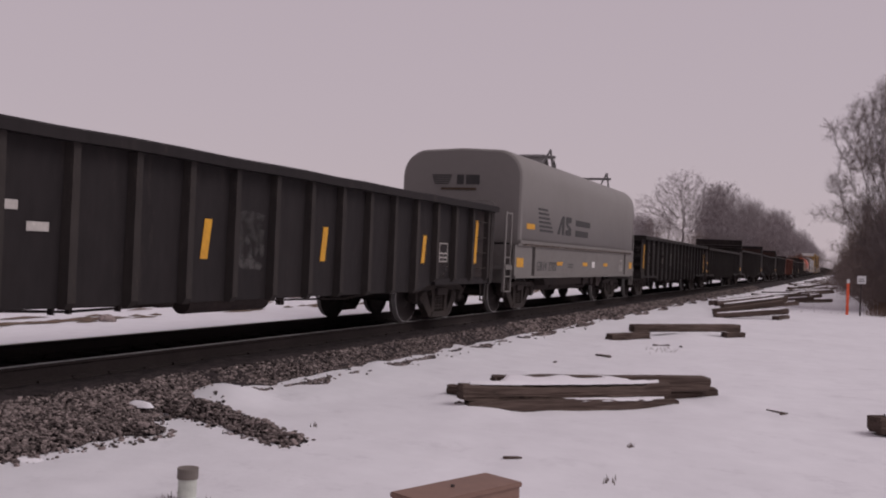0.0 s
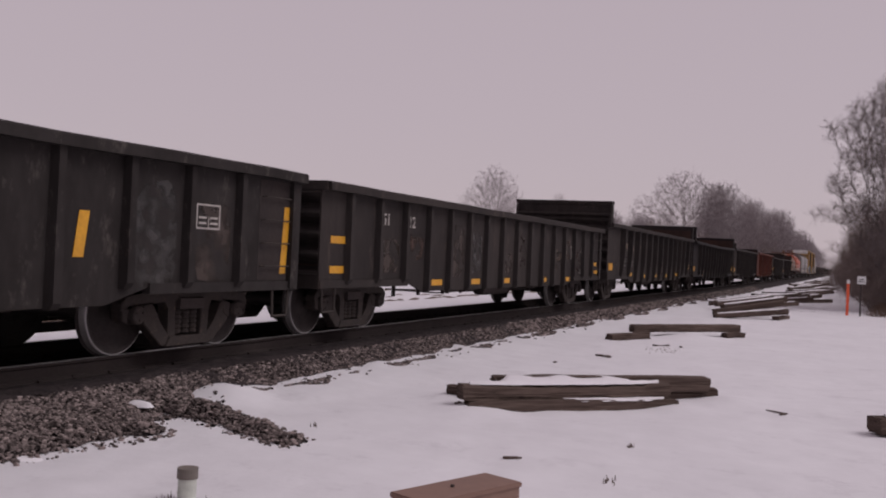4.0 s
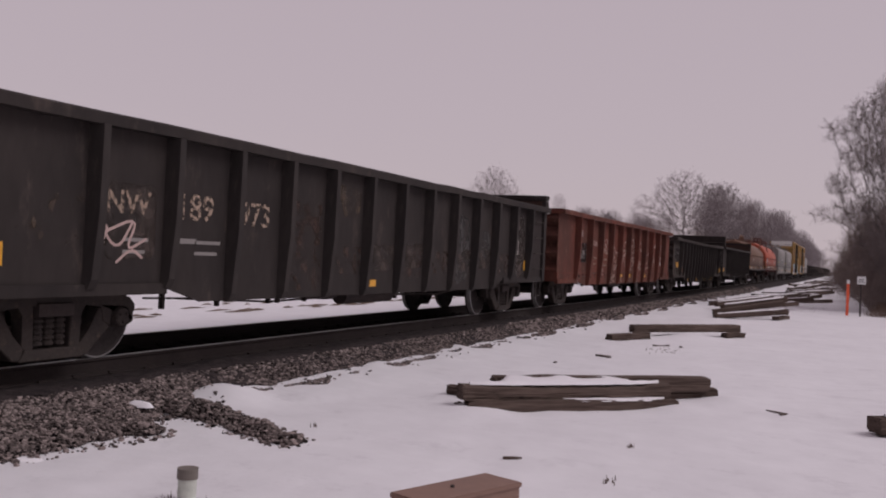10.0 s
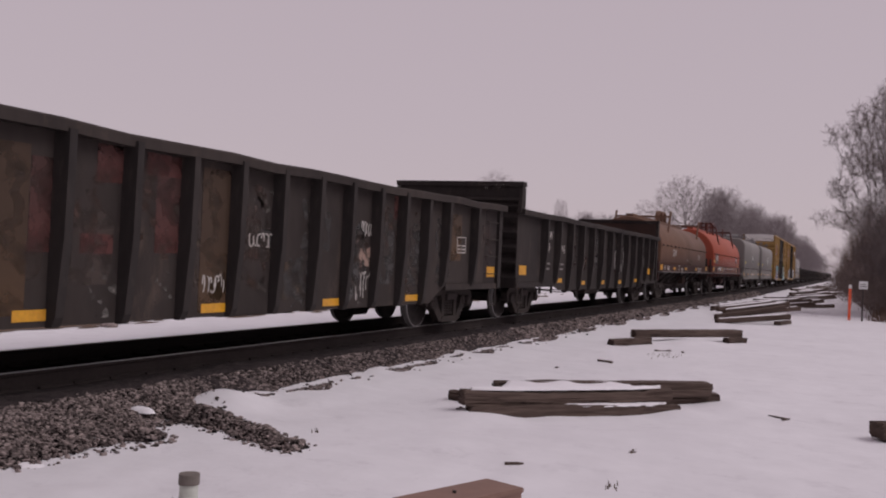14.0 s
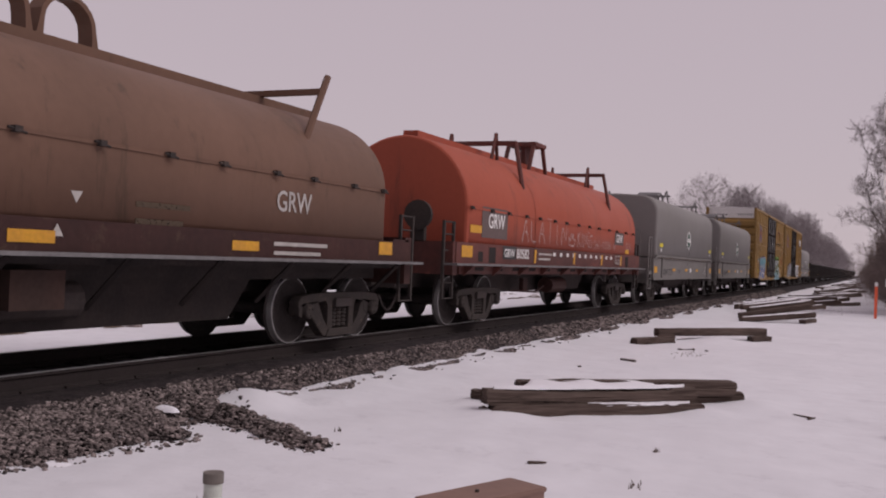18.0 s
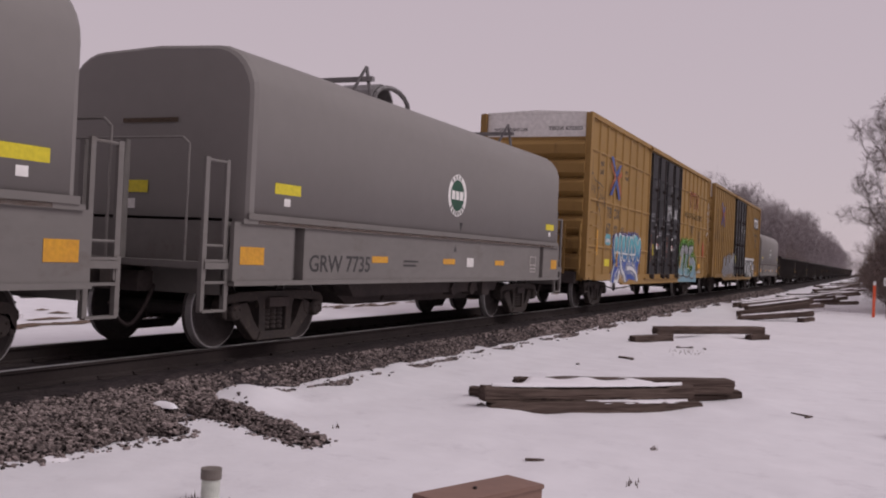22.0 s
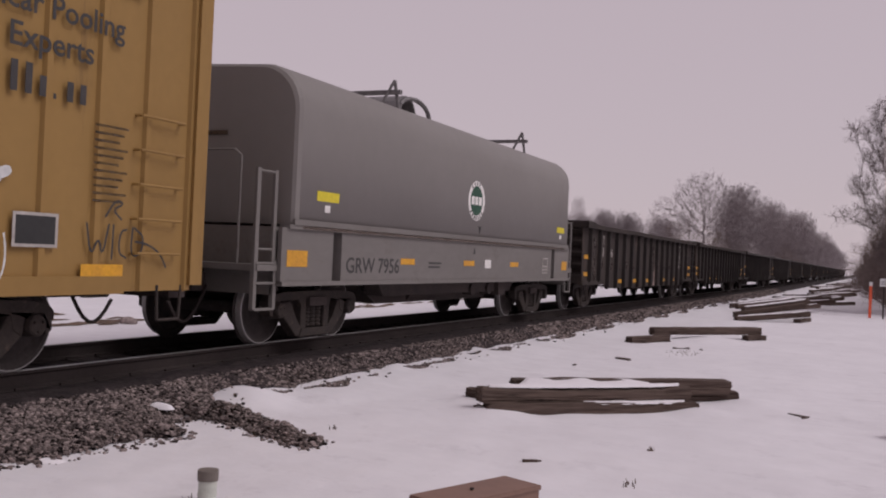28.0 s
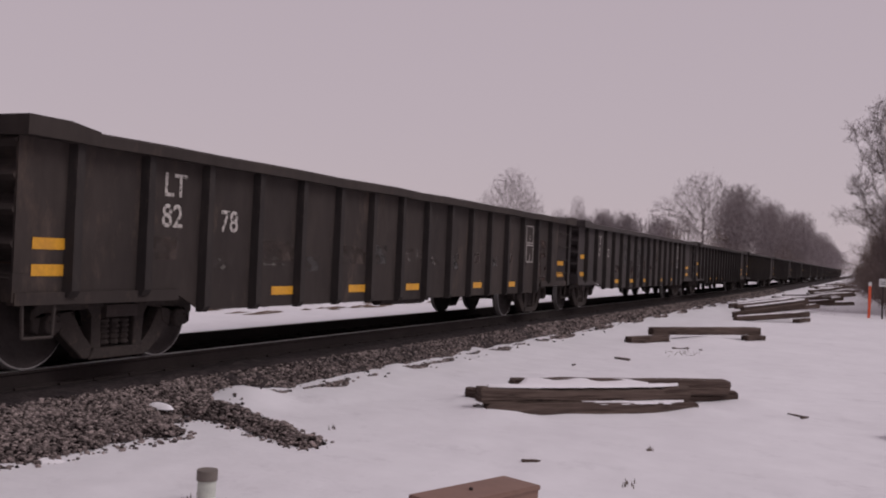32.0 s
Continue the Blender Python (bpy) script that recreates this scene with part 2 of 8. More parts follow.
def sprayed(name, low, high, span, ragged=0.0, grain=9.0, start=None):
    """Spray paint shading from one colour at the foot (local y = 0) to another at the top; ragged: share lost in a broken, fuzzy way."""
    m = bpy.data.materials.new("spray_" + name)
    m.use_nodes = True
    n, l = m.node_tree.nodes, m.node_tree.links
    b = n["Principled BSDF"]
    b.inputs["Roughness"].default_value, b.inputs["Specular IOR Level"].default_value = 0.65, 0.25
    co = n.new("ShaderNodeTexCoord")
    sp = n.new("ShaderNodeSeparateXYZ")
    l.new(co.outputs["Object"], sp.inputs[0])
    ns = n.new("ShaderNodeTexNoise")
    ns.inputs["Scale"].default_value, ns.inputs["Detail"].default_value = grain, 5
    l.new(co.outputs["Object"], ns.inputs["Vector"])
    jit = n.new("ShaderNodeMath")
    jit.operation = "MULTIPLY_ADD"
    jit.inputs[1].default_value = span * (0.9 if start is None else 0.4)
    l.new(ns.outputs[0], jit.inputs[0])
    l.new(sp.outputs["Y"], jit.inputs[2])
    mr = n.new("ShaderNodeMapRange")
    mr.inputs[1].default_value, mr.inputs[2].default_value = (span * 0.35, span * 1.35) if start is None else (start + span * 0.2, start + span * 1.2)
    l.new(jit.outputs[0], mr.inputs[0])
    mx = n.new("ShaderNodeMix")
    mx.data_type = "RGBA"
    mx.inputs[6].default_value, mx.inputs[7].default_value = (*low, 1), (*high, 1)
    l.new(mr.outputs[0], mx.inputs[0])
    l.new(mx.outputs[2], b.inputs["Base Color"])
    if ragged:
        cut = n.new("ShaderNodeMapRange")
        cut.inputs[1].default_value, cut.inputs[2].default_value = ragged - 0.08, ragged + 0.10
        l.new(ns.outputs[0], cut.inputs[0])
        l.new(cut.outputs[0], b.inputs["Alpha"])
    return m


# Still more haze mixed into the colour, for the farthest trees.
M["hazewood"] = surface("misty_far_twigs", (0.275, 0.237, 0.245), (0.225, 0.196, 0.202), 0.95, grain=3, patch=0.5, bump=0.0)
M["ragyellow"] = sprayed("ragyellow", (0.26, 0.19, 0.05), (0.30, 0.21, 0.05), 1.0, 0.40, 2.5)
# Air haze put into the paint colour of the far gondola cars.
M["fargrey"] = surface("haze_paled_dark_paint", (0.052, 0.0455, 0.0455), (0.070, 0.060, 0.058), 0.75, grain=8, patch=0.75, bump=0.1, streak=(1, 1, 0.4), amount=0.35, spec=0.12)
M["bluefade"] = sprayed("bluefade", (0.050, 0.085, 0.28), (0.110, 0.35, 0.40), 0.55, start=1.22)
M["sprayfoot"] = sprayed("sprayfoot", (0.17, 0.30, 0.36), (0.22, 0.34, 0.40), 2.0)
M["fadesand"] = sprayed("fadesand", (0.30, 0.225, 0.175), (0.36, 0.27, 0.21), 0.4, 0.47, 16.0)
M["stencil"] = sprayed("stencil", (0.40, 0.37, 0.345), (0.50, 0.47, 0.44), 0.4, 0.40, 18.0)
M["fadefigure"] = sprayed("fadefigure", (0.16, 0.30, 0.37), (0.245, 0.24, 0.255), 0.8, start=0.85)
M["fadegrey"] = sprayed("fadegrey", (0.16, 0.16, 0.175), (0.33, 0.33, 0.34), 1.0)
M["faintred"] = sprayed("faintred", (0.34, 0.10, 0.055), (0.38, 0.12, 0.06), 0.6, 0.30, 14.0)
M["ragrust"] = sprayed("ragrust", (0.072, 0.044, 0.035), (0.055, 0.034, 0.028), 1.2, 0.58, 5.0)
M["ragbrown"] = sprayed("ragbrown", (0.066, 0.049, 0.042), (0.050, 0.039, 0.035), 1.2, 0.50, 3.0)
M["raggrey"] = sprayed("raggrey", (0.072, 0.066, 0.064), (0.054, 0.050, 0.049), 1.2, 0.52, 4.5)
M["ragpale"] = sprayed("ragpale", (0.20, 0.185, 0.17), (0.16, 0.145, 0.135), 0.6, 0.62, 6.5)
M["fadewhite"] = sprayed("fadewhite", (0.52, 0.44, 0.41), (0.36, 0.27, 0.24), 0.7, 0.36, 9.0)
M["ragsand"] = sprayed("ragsand", (0.33, 0.235, 0.195), (0.25, 0.165, 0.135), 0.9, 0.44, 7.0)
M["rubochre"] = sprayed("rubochre", (0.092, 0.054, 0.030), (0.060, 0.038, 0.026), 0.9, 0.40, 3.0)
M["rubred"] = sprayed("rubred", (0.105, 0.040, 0.036), (0.062, 0.032, 0.029), 0.8, 0.44, 3.5)
M["ragochre"] = sprayed("ragochre", (0.105, 0.075, 0.055), (0.080, 0.058, 0.044), 0.8, 0.58, 4.5)
M["faintblue"] = sprayed("faintblue", (0.06, 0.09, 0.26), (0.08, 0.12, 0.30), 0.6, 0.26, 14.0)
M["faintprint"] = sprayed("faintprint", (0.075, 0.052, 0.034), (0.09, 0.06, 0.04), 0.3, 0.34, 22.0)


# ---- the plan ----
GROUND = -0.45


def site(x, y):
    """From the skewed survey grid of the near ground to metres."""
    w = 1 -0.014719 * x -0.00007433 * y
    return (0.818990 * x -0.0005584 * y +0.25474) / w, (-0.060177 * x +0.998209 * y +0.08934) / w


def far_site(x, y):
    """The same for what stands far off beyond the track."""
    return -0.441 +1.01553 * x -0.00022 * y, 0.138 -0.07237 * x +1.08097 * y


def mist(name, rgb, cover):
    """Overspray: a thin, speckled, see-through film of paint."""
    m = bpy.data.materials.new("overspray_" + name)
    m.use_nodes = True
    n, l = m.node_tree.nodes, m.node_tree.links
    b = n["Principled BSDF"]
    b.inputs["Base Color"].default_value = (*rgb, 1)
    b.inputs["Roughness"].default_value, b.inputs["Specular IOR Level"].default_value = 0.7, 0.2
    co = n.new("ShaderNodeTexCoord")
    ns = n.new("ShaderNodeTexNoise")
    ns.inputs["Scale"].default_value, ns.inputs["Detail"].default_value = 5.0, 9
    mr = n.new("ShaderNodeMapRange")
    mr.inputs[1].default_value, mr.inputs[2].default_value = 0.25, 0.75
    mr.inputs[3].default_value, mr.inputs[4].default_value = cover * 0.35, min(1.0, cover * 1.65)
    l.new(co.outputs["Object"], ns.inputs["Vector"])
    l.new(ns.outputs[0], mr.inputs[0])
    l.new(mr.outputs[0], b.inputs["Alpha"])
    return m


for key, rgb, cover in (("mistgreen", (0.13, 0.28, 0.06), 0.34), ("mistblue", (0.07, 0.11, 0.33), 0.34), ("mistwhite", (0.62, 0.62, 0.63), 0.30), ("mistteal", (0.15, 0.36, 0.42), 0.45), ("mistblack", (0.03, 0.03, 0.03), 0.35), ("mistred", (0.30, 0.11, 0.06), 0.5), ("mistprint", (0.07, 0.050, 0.035), 0.5), ("mistpale", (0.36, 0.28, 0.23), 0.55), ("mistochre", (0.16, 0.12, 0.10), 0.4)):
    M[key] = mist(key, rgb, cover)

# ---- building helpers ----
def box(bm, x0, x1, y0, y1, z0, z1):
    v = [bm.verts.new((x, y, z)) for z in (z0, z1) for y in (y0, y1) for x in (x0, x1)]
    for f in ((0, 2, 3, 1), (4, 5, 7, 6), (0, 1, 5, 4), (2, 6, 7, 3), (0, 4, 6, 2), (1, 3, 7, 5)):
        bm.faces.new([v[i] for i in f])
    return v


def prism(bm, poly, axis, a0, a1):
    """A polygon pushed along an axis. The polygon's pairs are the two other axes, in order x, y, z."""
    def p(u, v, a):
        return {"x": (a, u, v), "y": (u, a, v), "z": (u, v, a)}[axis]
    lo = [bm.verts.new(p(u, v, a0)) for u, v in poly]
    hi = [bm.verts.new(p(u, v, a1)) for u, v in poly]
    n = len(poly)
    bm.faces.new(lo)
    bm.faces.new(hi)
    for i in range(n):
        bm.faces.new((lo[i], lo[(i + 1) % n], hi[(i + 1) % n], hi[i]))


def tube(bm, p0, p1, r0, r1=None, n=8, caps=True):
    p0, p1 = Vector(p0), Vector(p1)
    r1 = r0 if r1 is None else r1
    d = (p1 - p0).normalized()
    a = d.cross(Vector((0, 0, 1)) if abs(d.z) < 0.9 else Vector((1, 0, 0))).normalized()
    b = d.cross(a)
    ring = [[bm.verts.new(p + (a * math.cos(k * math.tau / n) + b * math.sin(k * math.tau / n)) * r) for k in range(n)] for p, r in ((p0, r0), (p1, r1))]
    for k in range(n):
        bm.faces.new((ring[0][k], ring[0][(k + 1) % n], ring[1][(k + 1) % n], ring[1][k]))
    if caps:
        bm.faces.new(ring[0])
        bm.faces.new(ring[1])


def pipe(bm, pts, r, n=6):
    for a, b in zip(pts, pts[1:]):
        tube(bm, a, b, r, r, n)


def mesh_of(name, bm, *mats, smooth=False):
    bmesh.ops.recalc_face_normals(bm, faces=bm.faces)
    me = bpy.data.meshes.new(name)
    bm.to_mesh(me)
    bm.free()
    for m in mats:
        me.materials.append(m)
    if smooth:
        me.polygons.foreach_set("use_smooth", [True] * len(me.polygons))
    return me


def put(name, me, parent=None, m=None, label=""):
    ob = new(name, me)
    if parent:
        ob.parent = parent
    if m is not None:
        ob.matrix_basis = m
    if label:
        tagged(ob, label)
    return ob


def part(name, bm, mat, parent, label="", smooth=False):
    return put(name, mesh_of(name, bm, mat, smooth=smooth), parent, None, label)


def simple(name, mat, parent, label, *boxes):
    bm = bmesh.new()
    for b in boxes:
        box(bm, *b)
    return part(name, bm, mat, parent, label)


SIDE = Matrix(((0, 0, 1, 0), (1, 0, 0, 0), (0, 1, 0, 0), (0, 0, 0, 1)))
FRONT = Matrix(((1, 0, 0, 0), (0, 0, -1, 0), (0, 1, 0, 0), (0, 0, 0, 1)))


def on_side(x, y, z):
    return Matrix.Translation((x, y, z)) @ SIDE


def on_front(x, y, z):
    return Matrix.Translation((x, y, z)) @ FRONT


TEXTS = {}


def words(text, size, mat, parent, m, name="lettering", squeeze=1.0, label=""):
    key = (text, size, mat, squeeze)
    if key not in TEXTS:
        cu = bpy.data.curves.new("lettering", "FONT")
        cu.body, cu.size, cu.extrude, cu.resolution_u = text, size, 0.001, 3
        cu.offset = size * 0.012
        ob = bpy.data.objects.new("lettering", cu)
        me = bpy.data.meshes.new_from_object(ob)
        me.name = "lettering"
        me.transform(Matrix.Diagonal((squeeze, 1, 1, 1)))
        me.materials.clear()
        me.materials.append(M[mat])
        bpy.data.objects.remove(ob)
        bpy.data.curves.remove(cu)
        TEXTS[key] = me
    return put(name, TEXTS[key], parent, m, label)


def decal(name, mat, parent, m, w, h, skew=0.0, label=""):
    """A thin painted or stuck-on patch, its lower corner at the origin of m."""
    bm = bmesh.new()
    prism(bm, [(0, 0), (w, 0), (w + skew, h), (skew, h)], "z", 0, 0.003)
    return put(name, mesh_of(name, bm, M[mat]), parent, m, label)


def bars(mat, parent, m, rows, w, h, gap):
    """Small writing that cannot be read, as plain bars, one a line."""
    for i in range(rows):
        bm = bmesh.new()
        box(bm, 0, w * (1 - 0.13 * (i % 3)), -i * (h + gap), -i * (h + gap) + h, 0, 0.002)
        put("small_print", mesh_of("small_print", bm, M[mat]), parent, m)


def fat(text, size, mat, parent, m, grow=0.02, squeeze=1.0, pitch=0.0):
    """Swollen sprayed letter shapes, one by one. pitch: metres from letter to letter."""
    for k, ch in enumerate(text):
        cu = bpy.data.curves.new("graffiti", "FONT")
        cu.body, cu.size, cu.extrude, cu.resolution_u, cu.offset, cu.align_x = ch, size, 0.0008, 2, grow, "CENTER"
        ob = bpy.data.objects.new("graffiti", cu)
        me = bpy.data.meshes.new_from_object(ob)
        me.name = "graffiti"
        me.transform(Matrix.Diagonal((squeeze, 1, 1, 1)))
        me.materials.clear()
        me.materials.append(M[mat])
        bpy.data.objects.remove(ob)
        bpy.data.curves.remove(cu)
        put("graffiti", me, parent, m @ Matrix.Translation(((k + 0.5) * pitch, 0.03 * math.sin(k * 2.3) * size, 0.0012 * k)), "sprayed graffiti letter")


GLYPH = {}
GLYPH["y"] = ((0, 1), (0.06, 0.6), (0.4, 0.42), (0.74, 0.6), (0.82, 1), (0.80, 0.4), (0.62, -0.05), (0.15, -0.22))
GLYPH["u"] = ((0, 1), (0.03, 0.32), (0.4, 0.05), (0.76, 0.32), (0.80, 1), (0.86, 0))
GLYPH["n"] = ((0, 0), (0.04, 1), (0.12, 0.6), (0.45, 0.96), (0.80, 0.7), (0.86, 0))
GLYPH["x"] = ((0, 1), (0.5, 0.5), (0.98, 1.05), (0.5, 0.5), (0.95, -0.08), (0.5, 0.5), (0.02, 0))
GLYPH["1"] = ((0.1, 0.62), (0.48, 1), (0.46, 0.04), (0.06, 0.0), (0.88, 0.0))
GLYPH["2"] = ((0.02, 0.66), (0.28, 1), (0.76, 0.98), (0.86, 0.62), (0.06, 0.0), (0.95, 0.02))
GLYPH["5"] = ((0.95, 1), (0.2, 0.98), (0.14, 0.55), (0.6, 0.64), (0.92, 0.34), (0.62, 0), (0.02, 0.04))
GLYPH["K"] = ((0, 0), (0.02, 1), (0.02, 0.45), (0.75, 1), (0.05, 0.45), (0.85, 0))
GLYPH["A"] = ((0, 0), (0.42, 1), (0.62, 0.38), (0.2, 0.36), (0.62, 0.38), (0.85, 0))
GLYPH["W"] = ((0, 1), (0.2, 0), (0.45, 0.7), (0.7, 0), (0.92, 1))
GLYPH["N"] = ((0, 0), (0.05, 1), (0.75, 0), (0.8, 1))
GLYPH["S"] = ((0.85, 0.9), (0.3, 1), (0.08, 0.7), (0.75, 0.36), (0.6, 0.02), (0.0, 0.06))
GLYPH["R"] = ((0, 0), (0.03, 1), (0.6, 0.95), (0.65, 0.6), (0.08, 0.5), (0.7, 0))
GLYPH["X"] = GLYPH["x"]
GLYPH["V"] = ((0, 1), (0.4, 0), (0.85, 1))
GLYPH["E"] = ((0.8, 1), (0.08, 0.98), (0.06, 0.5), (0.62, 0.5), (0.06, 0.5), (0.04, 0.02), (0.85, 0))
GLYPH["H"] = ((0, 1), (0.05, 0), (0.03, 0.5), (0.75, 0.5), (0.72, 1), (0.8, 0))
GLYPH["L"] = ((0, 1), (0.02, 0), (0.7, 0.05))
GLYPH["T"] = ((0, 1), (0.85, 1), (0.42, 1), (0.42, 0))
GLYPH["I"] = ((0.4, 1), (0.42, 0))
GLYPH["G"] = ((0.85, 0.85), (0.4, 1), (0.05, 0.5), (0.4, 0.02), (0.85, 0.1), (0.82, 0.45), (0.5, 0.45))
GLYPH["C"] = ((0.8, 0.9), (0.35, 1), (0.05, 0.5), (0.35, 0.02), (0.8, 0.1))
GLYPH["O"] = ((0.4, 1), (0.05, 0.5), (0.4, 0.0), (0.75, 0.5), (0.4, 1))
GLYPH["-"] = ((0.15, 0.5), (0.7, 0.5))
GLYPH["M"] = ((0, 0.9), (0.02, 0.3), (0.4, 0.1), (0.4, 0.9), (0.4, 0.1), (0.8, 0.3), (0.8, 0.95))
GLYPH["^"] = ((0, 0.5), (0.1, 0), (0.8, 0), (0.9, 0.5), (0.65, 0.25), (0.6, 0.9), (0.45, 0.3), (0.3, 0.9), (0.25, 0.25), (0, 0.5))


def ribbon(mat, parent, m, pts, width, label="sprayed graffiti stroke", name="graffiti", z=0.0, taper=1.0, soft=2, low=-9.0):
    """One sprayed stroke of even width with rounded ends along softened corners."""
    p = [Vector((a, b)) for a, b in pts]
    for _ in range(soft):
        q = [p[0]]
        for a, b in zip(p, p[1:]):
            q += [a.lerp(b, 0.25), a.lerp(b, 0.75)]
        p = q + [p[-1]]
    rows = []
    n = len(p)
    for k, c in enumerate(p):
        d = p[min(k + 1, n - 1)] - p[max(k - 1, 0)]
        d = d.normalized() if d.length > 1e-6 else Vector((1, 0))
        w = width / 2 * (1 + (taper - 1) * k / (n - 1))
        s = Vector((-d.y, d.x))
        if k == 0:
            rows += [(c - d * w, s * w * 0.35), (c - d * w * 0.7, s * w * 0.75)]
        rows.append((c, s * w))
        if k == n - 1:
            rows += [(c + d * w * 0.7, s * w * 0.75), (c + d * w, s * w * 0.35)]
    bm = bmesh.new()
    last = None
    for k, (c, s) in enumerate(rows):
        zz = z + 0.00006 * k
        row = [bm.verts.new((c.x + s.x, max(low, c.y + s.y), zz)), bm.verts.new((c.x - s.x, max(low, c.y - s.y), zz))]
        if last:
            bm.faces.new((last[0], last[1], row[1], row[0]))
        last = row
    return put(name, mesh_of(name, bm, M[mat]), parent, m, label)


def piece(text, parent, m, wide, high, pitch, layers, lean=0.0):
    """Graffiti letters as strokes; layers: (material, stroke width) from the outline to the fill."""
    for i, ch in enumerate(text):
        dy = 0.06 * high * math.sin(i * 2.1)
        pts = [(i * pitch + a * wide + lean * b * high, dy + b * high) for a, b in GLYPH[ch]]
        for k, (mat, w) in enumerate(layers):
            ribbon(mat, parent, m, pts, w, "sprayed graffiti letter", z=0.004 * k + 0.0012 * (i % 2))


def patch(mat, parent, x, pts, label="sprayed graffiti shape"):
    """A flat painted shape on a car's side, by its corners along and up."""
    bm = bmesh.new()
    prism(bm, pts, "z", 0, 0.0012)
    return put("graffiti", mesh_of("graffiti", bm, M[mat]), parent, on_side(x, 0, 0), label)


def block_figure(parent, x, pts, fill, low):
    """A block-shaped graffiti figure: overspray, dark edge, fill, pale inner line."""
    ring = [*pts, pts[0], pts[1]]
    for k, (mat, w) in enumerate((("mistgreen", 0.62), ("mistgreen", 0.44), ("mistgreen", 0.28))):
        ribbon(mat, parent, on_side(x + 0.002 * k, 0, 0), ring, w, soft=1, low=low)
    patch(fill, parent, x + 0.010, pts, "grey and pale blue graffiti figure")
    ribbon("sprayblack", parent, on_side(x + 0.013, 0, 0), ring, 0.075, soft=1, low=low)
    cx, cy = sum(a for a, _ in pts) / len(pts), sum(b for _, b in pts) / len(pts)
    ribbon("spraywhite", parent, on_side(x + 0.017, 0, 0), [(cx + (a - cx) * 0.93, cy + (b - cy) * 0.93) for a, b in ring], 0.022, soft=1, low=low)


def scrawl(text, parent, m, wide, high, pitch, mat, width, drop=0.0):
    """Thin hand-drawn letters in one line."""
    for i, ch in enumerate(text):
        if ch in GLYPH:
            ribbon(mat, parent, m, [(i * pitch + a * wide, b * high * (1 - 0.2 * (i % 3 == 1)) - drop * i) for a, b in GLYPH[ch]], width, "thin white scrawl", z=0.001 * (i % 2), taper=0.7)


def islands(name, bm, mat, parent, label=""):
    """Each connected piece of bm becomes a part of its own."""
    seen = set()
    bm.verts.index_update()
    for start in list(bm.verts):
        if start in seen:
            continue
        todo, group = [start], []
        seen.add(start)
        while todo:
            q = todo.pop()
            group.append(q)
            for e in q.link_edges:
                o = e.other_vert(q)
                if o not in seen:
                    seen.add(o)
                    todo.append(o)
        sub = bmesh.new()
        made = {q: sub.verts.new(q.co) for q in group}
        for fc in {fc for q in group for fc in q.link_faces}:
            sub.faces.new([made[q] for q in fc.verts])
        part(name, sub, mat, parent, label)
    bm.free()


def thing(name, label, category, group="", kind=""):
    return tagged(new(name), label, category, group, kind)


# ---- the train: trucks ----
HALF_BASE, WHEEL_R = 0.90, 0.457


def lathe(bm, profile, n=32, mat_of=None):
    """Profile pairs (x, radius) turned about the x axis."""
    rings = []
    for x, r in profile:
        rings.append([bm.verts.new((x, r * math.cos(k * math.tau / n), r * math.sin(k * math.tau / n))) for k in range(n)])
    for i in range(len(rings) - 1):
        for k in range(n):
            f = bm.faces.new((rings[i][k], rings[i][(k + 1) % n], rings[i + 1][(k + 1) % n], rings[i + 1][k]))
            f.material_index = mat_of(i) if mat_of else 0
    bm.faces.new(rings[0])
    bm.faces.new(rings[-1])


def wheelset_mesh():
    """Two wheels pressed on one axle."""
    bm = bmesh.new()
    prof = [(0.80, 0.001), (0.80, 0.10), (0.775, 0.13), (0.745, 0.20), (0.75, 0.33), (0.785, 0.385), (0.80, 0.40), (0.806, 0.438), (0.804, 0.452), (0.795, 0.457), (0.72, 0.462), (0.705, 0.488), (0.69, 0.485), (0.68, 0.46), (0.68, 0.39), (0.70, 0.37), (0.71, 0.2), (0.66, 0.12), (0.66, 0.001)]
    for s in (1, -1):
        lathe(bm, [(x * s, r) for x, r in prof], 36, lambda i: 1 if i in (7, 8, 9) else 0)
    tube(bm, (-0.67, 0, 0), (0.67, 0, 0), 0.085, 0.085, 12)
    for s in (-1, 1):
        tube(bm, (s * 0.79, 0, 0), (s * 1.08, 0, 0), 0.075, 0.075, 10)
        tube(bm, (s * 0.95, 0, 0), (s * 1.12, 0, 0), 0.12, 0.10, 12)
    return mesh_of("wheelset", bm, M["wheel"], M["tread"])


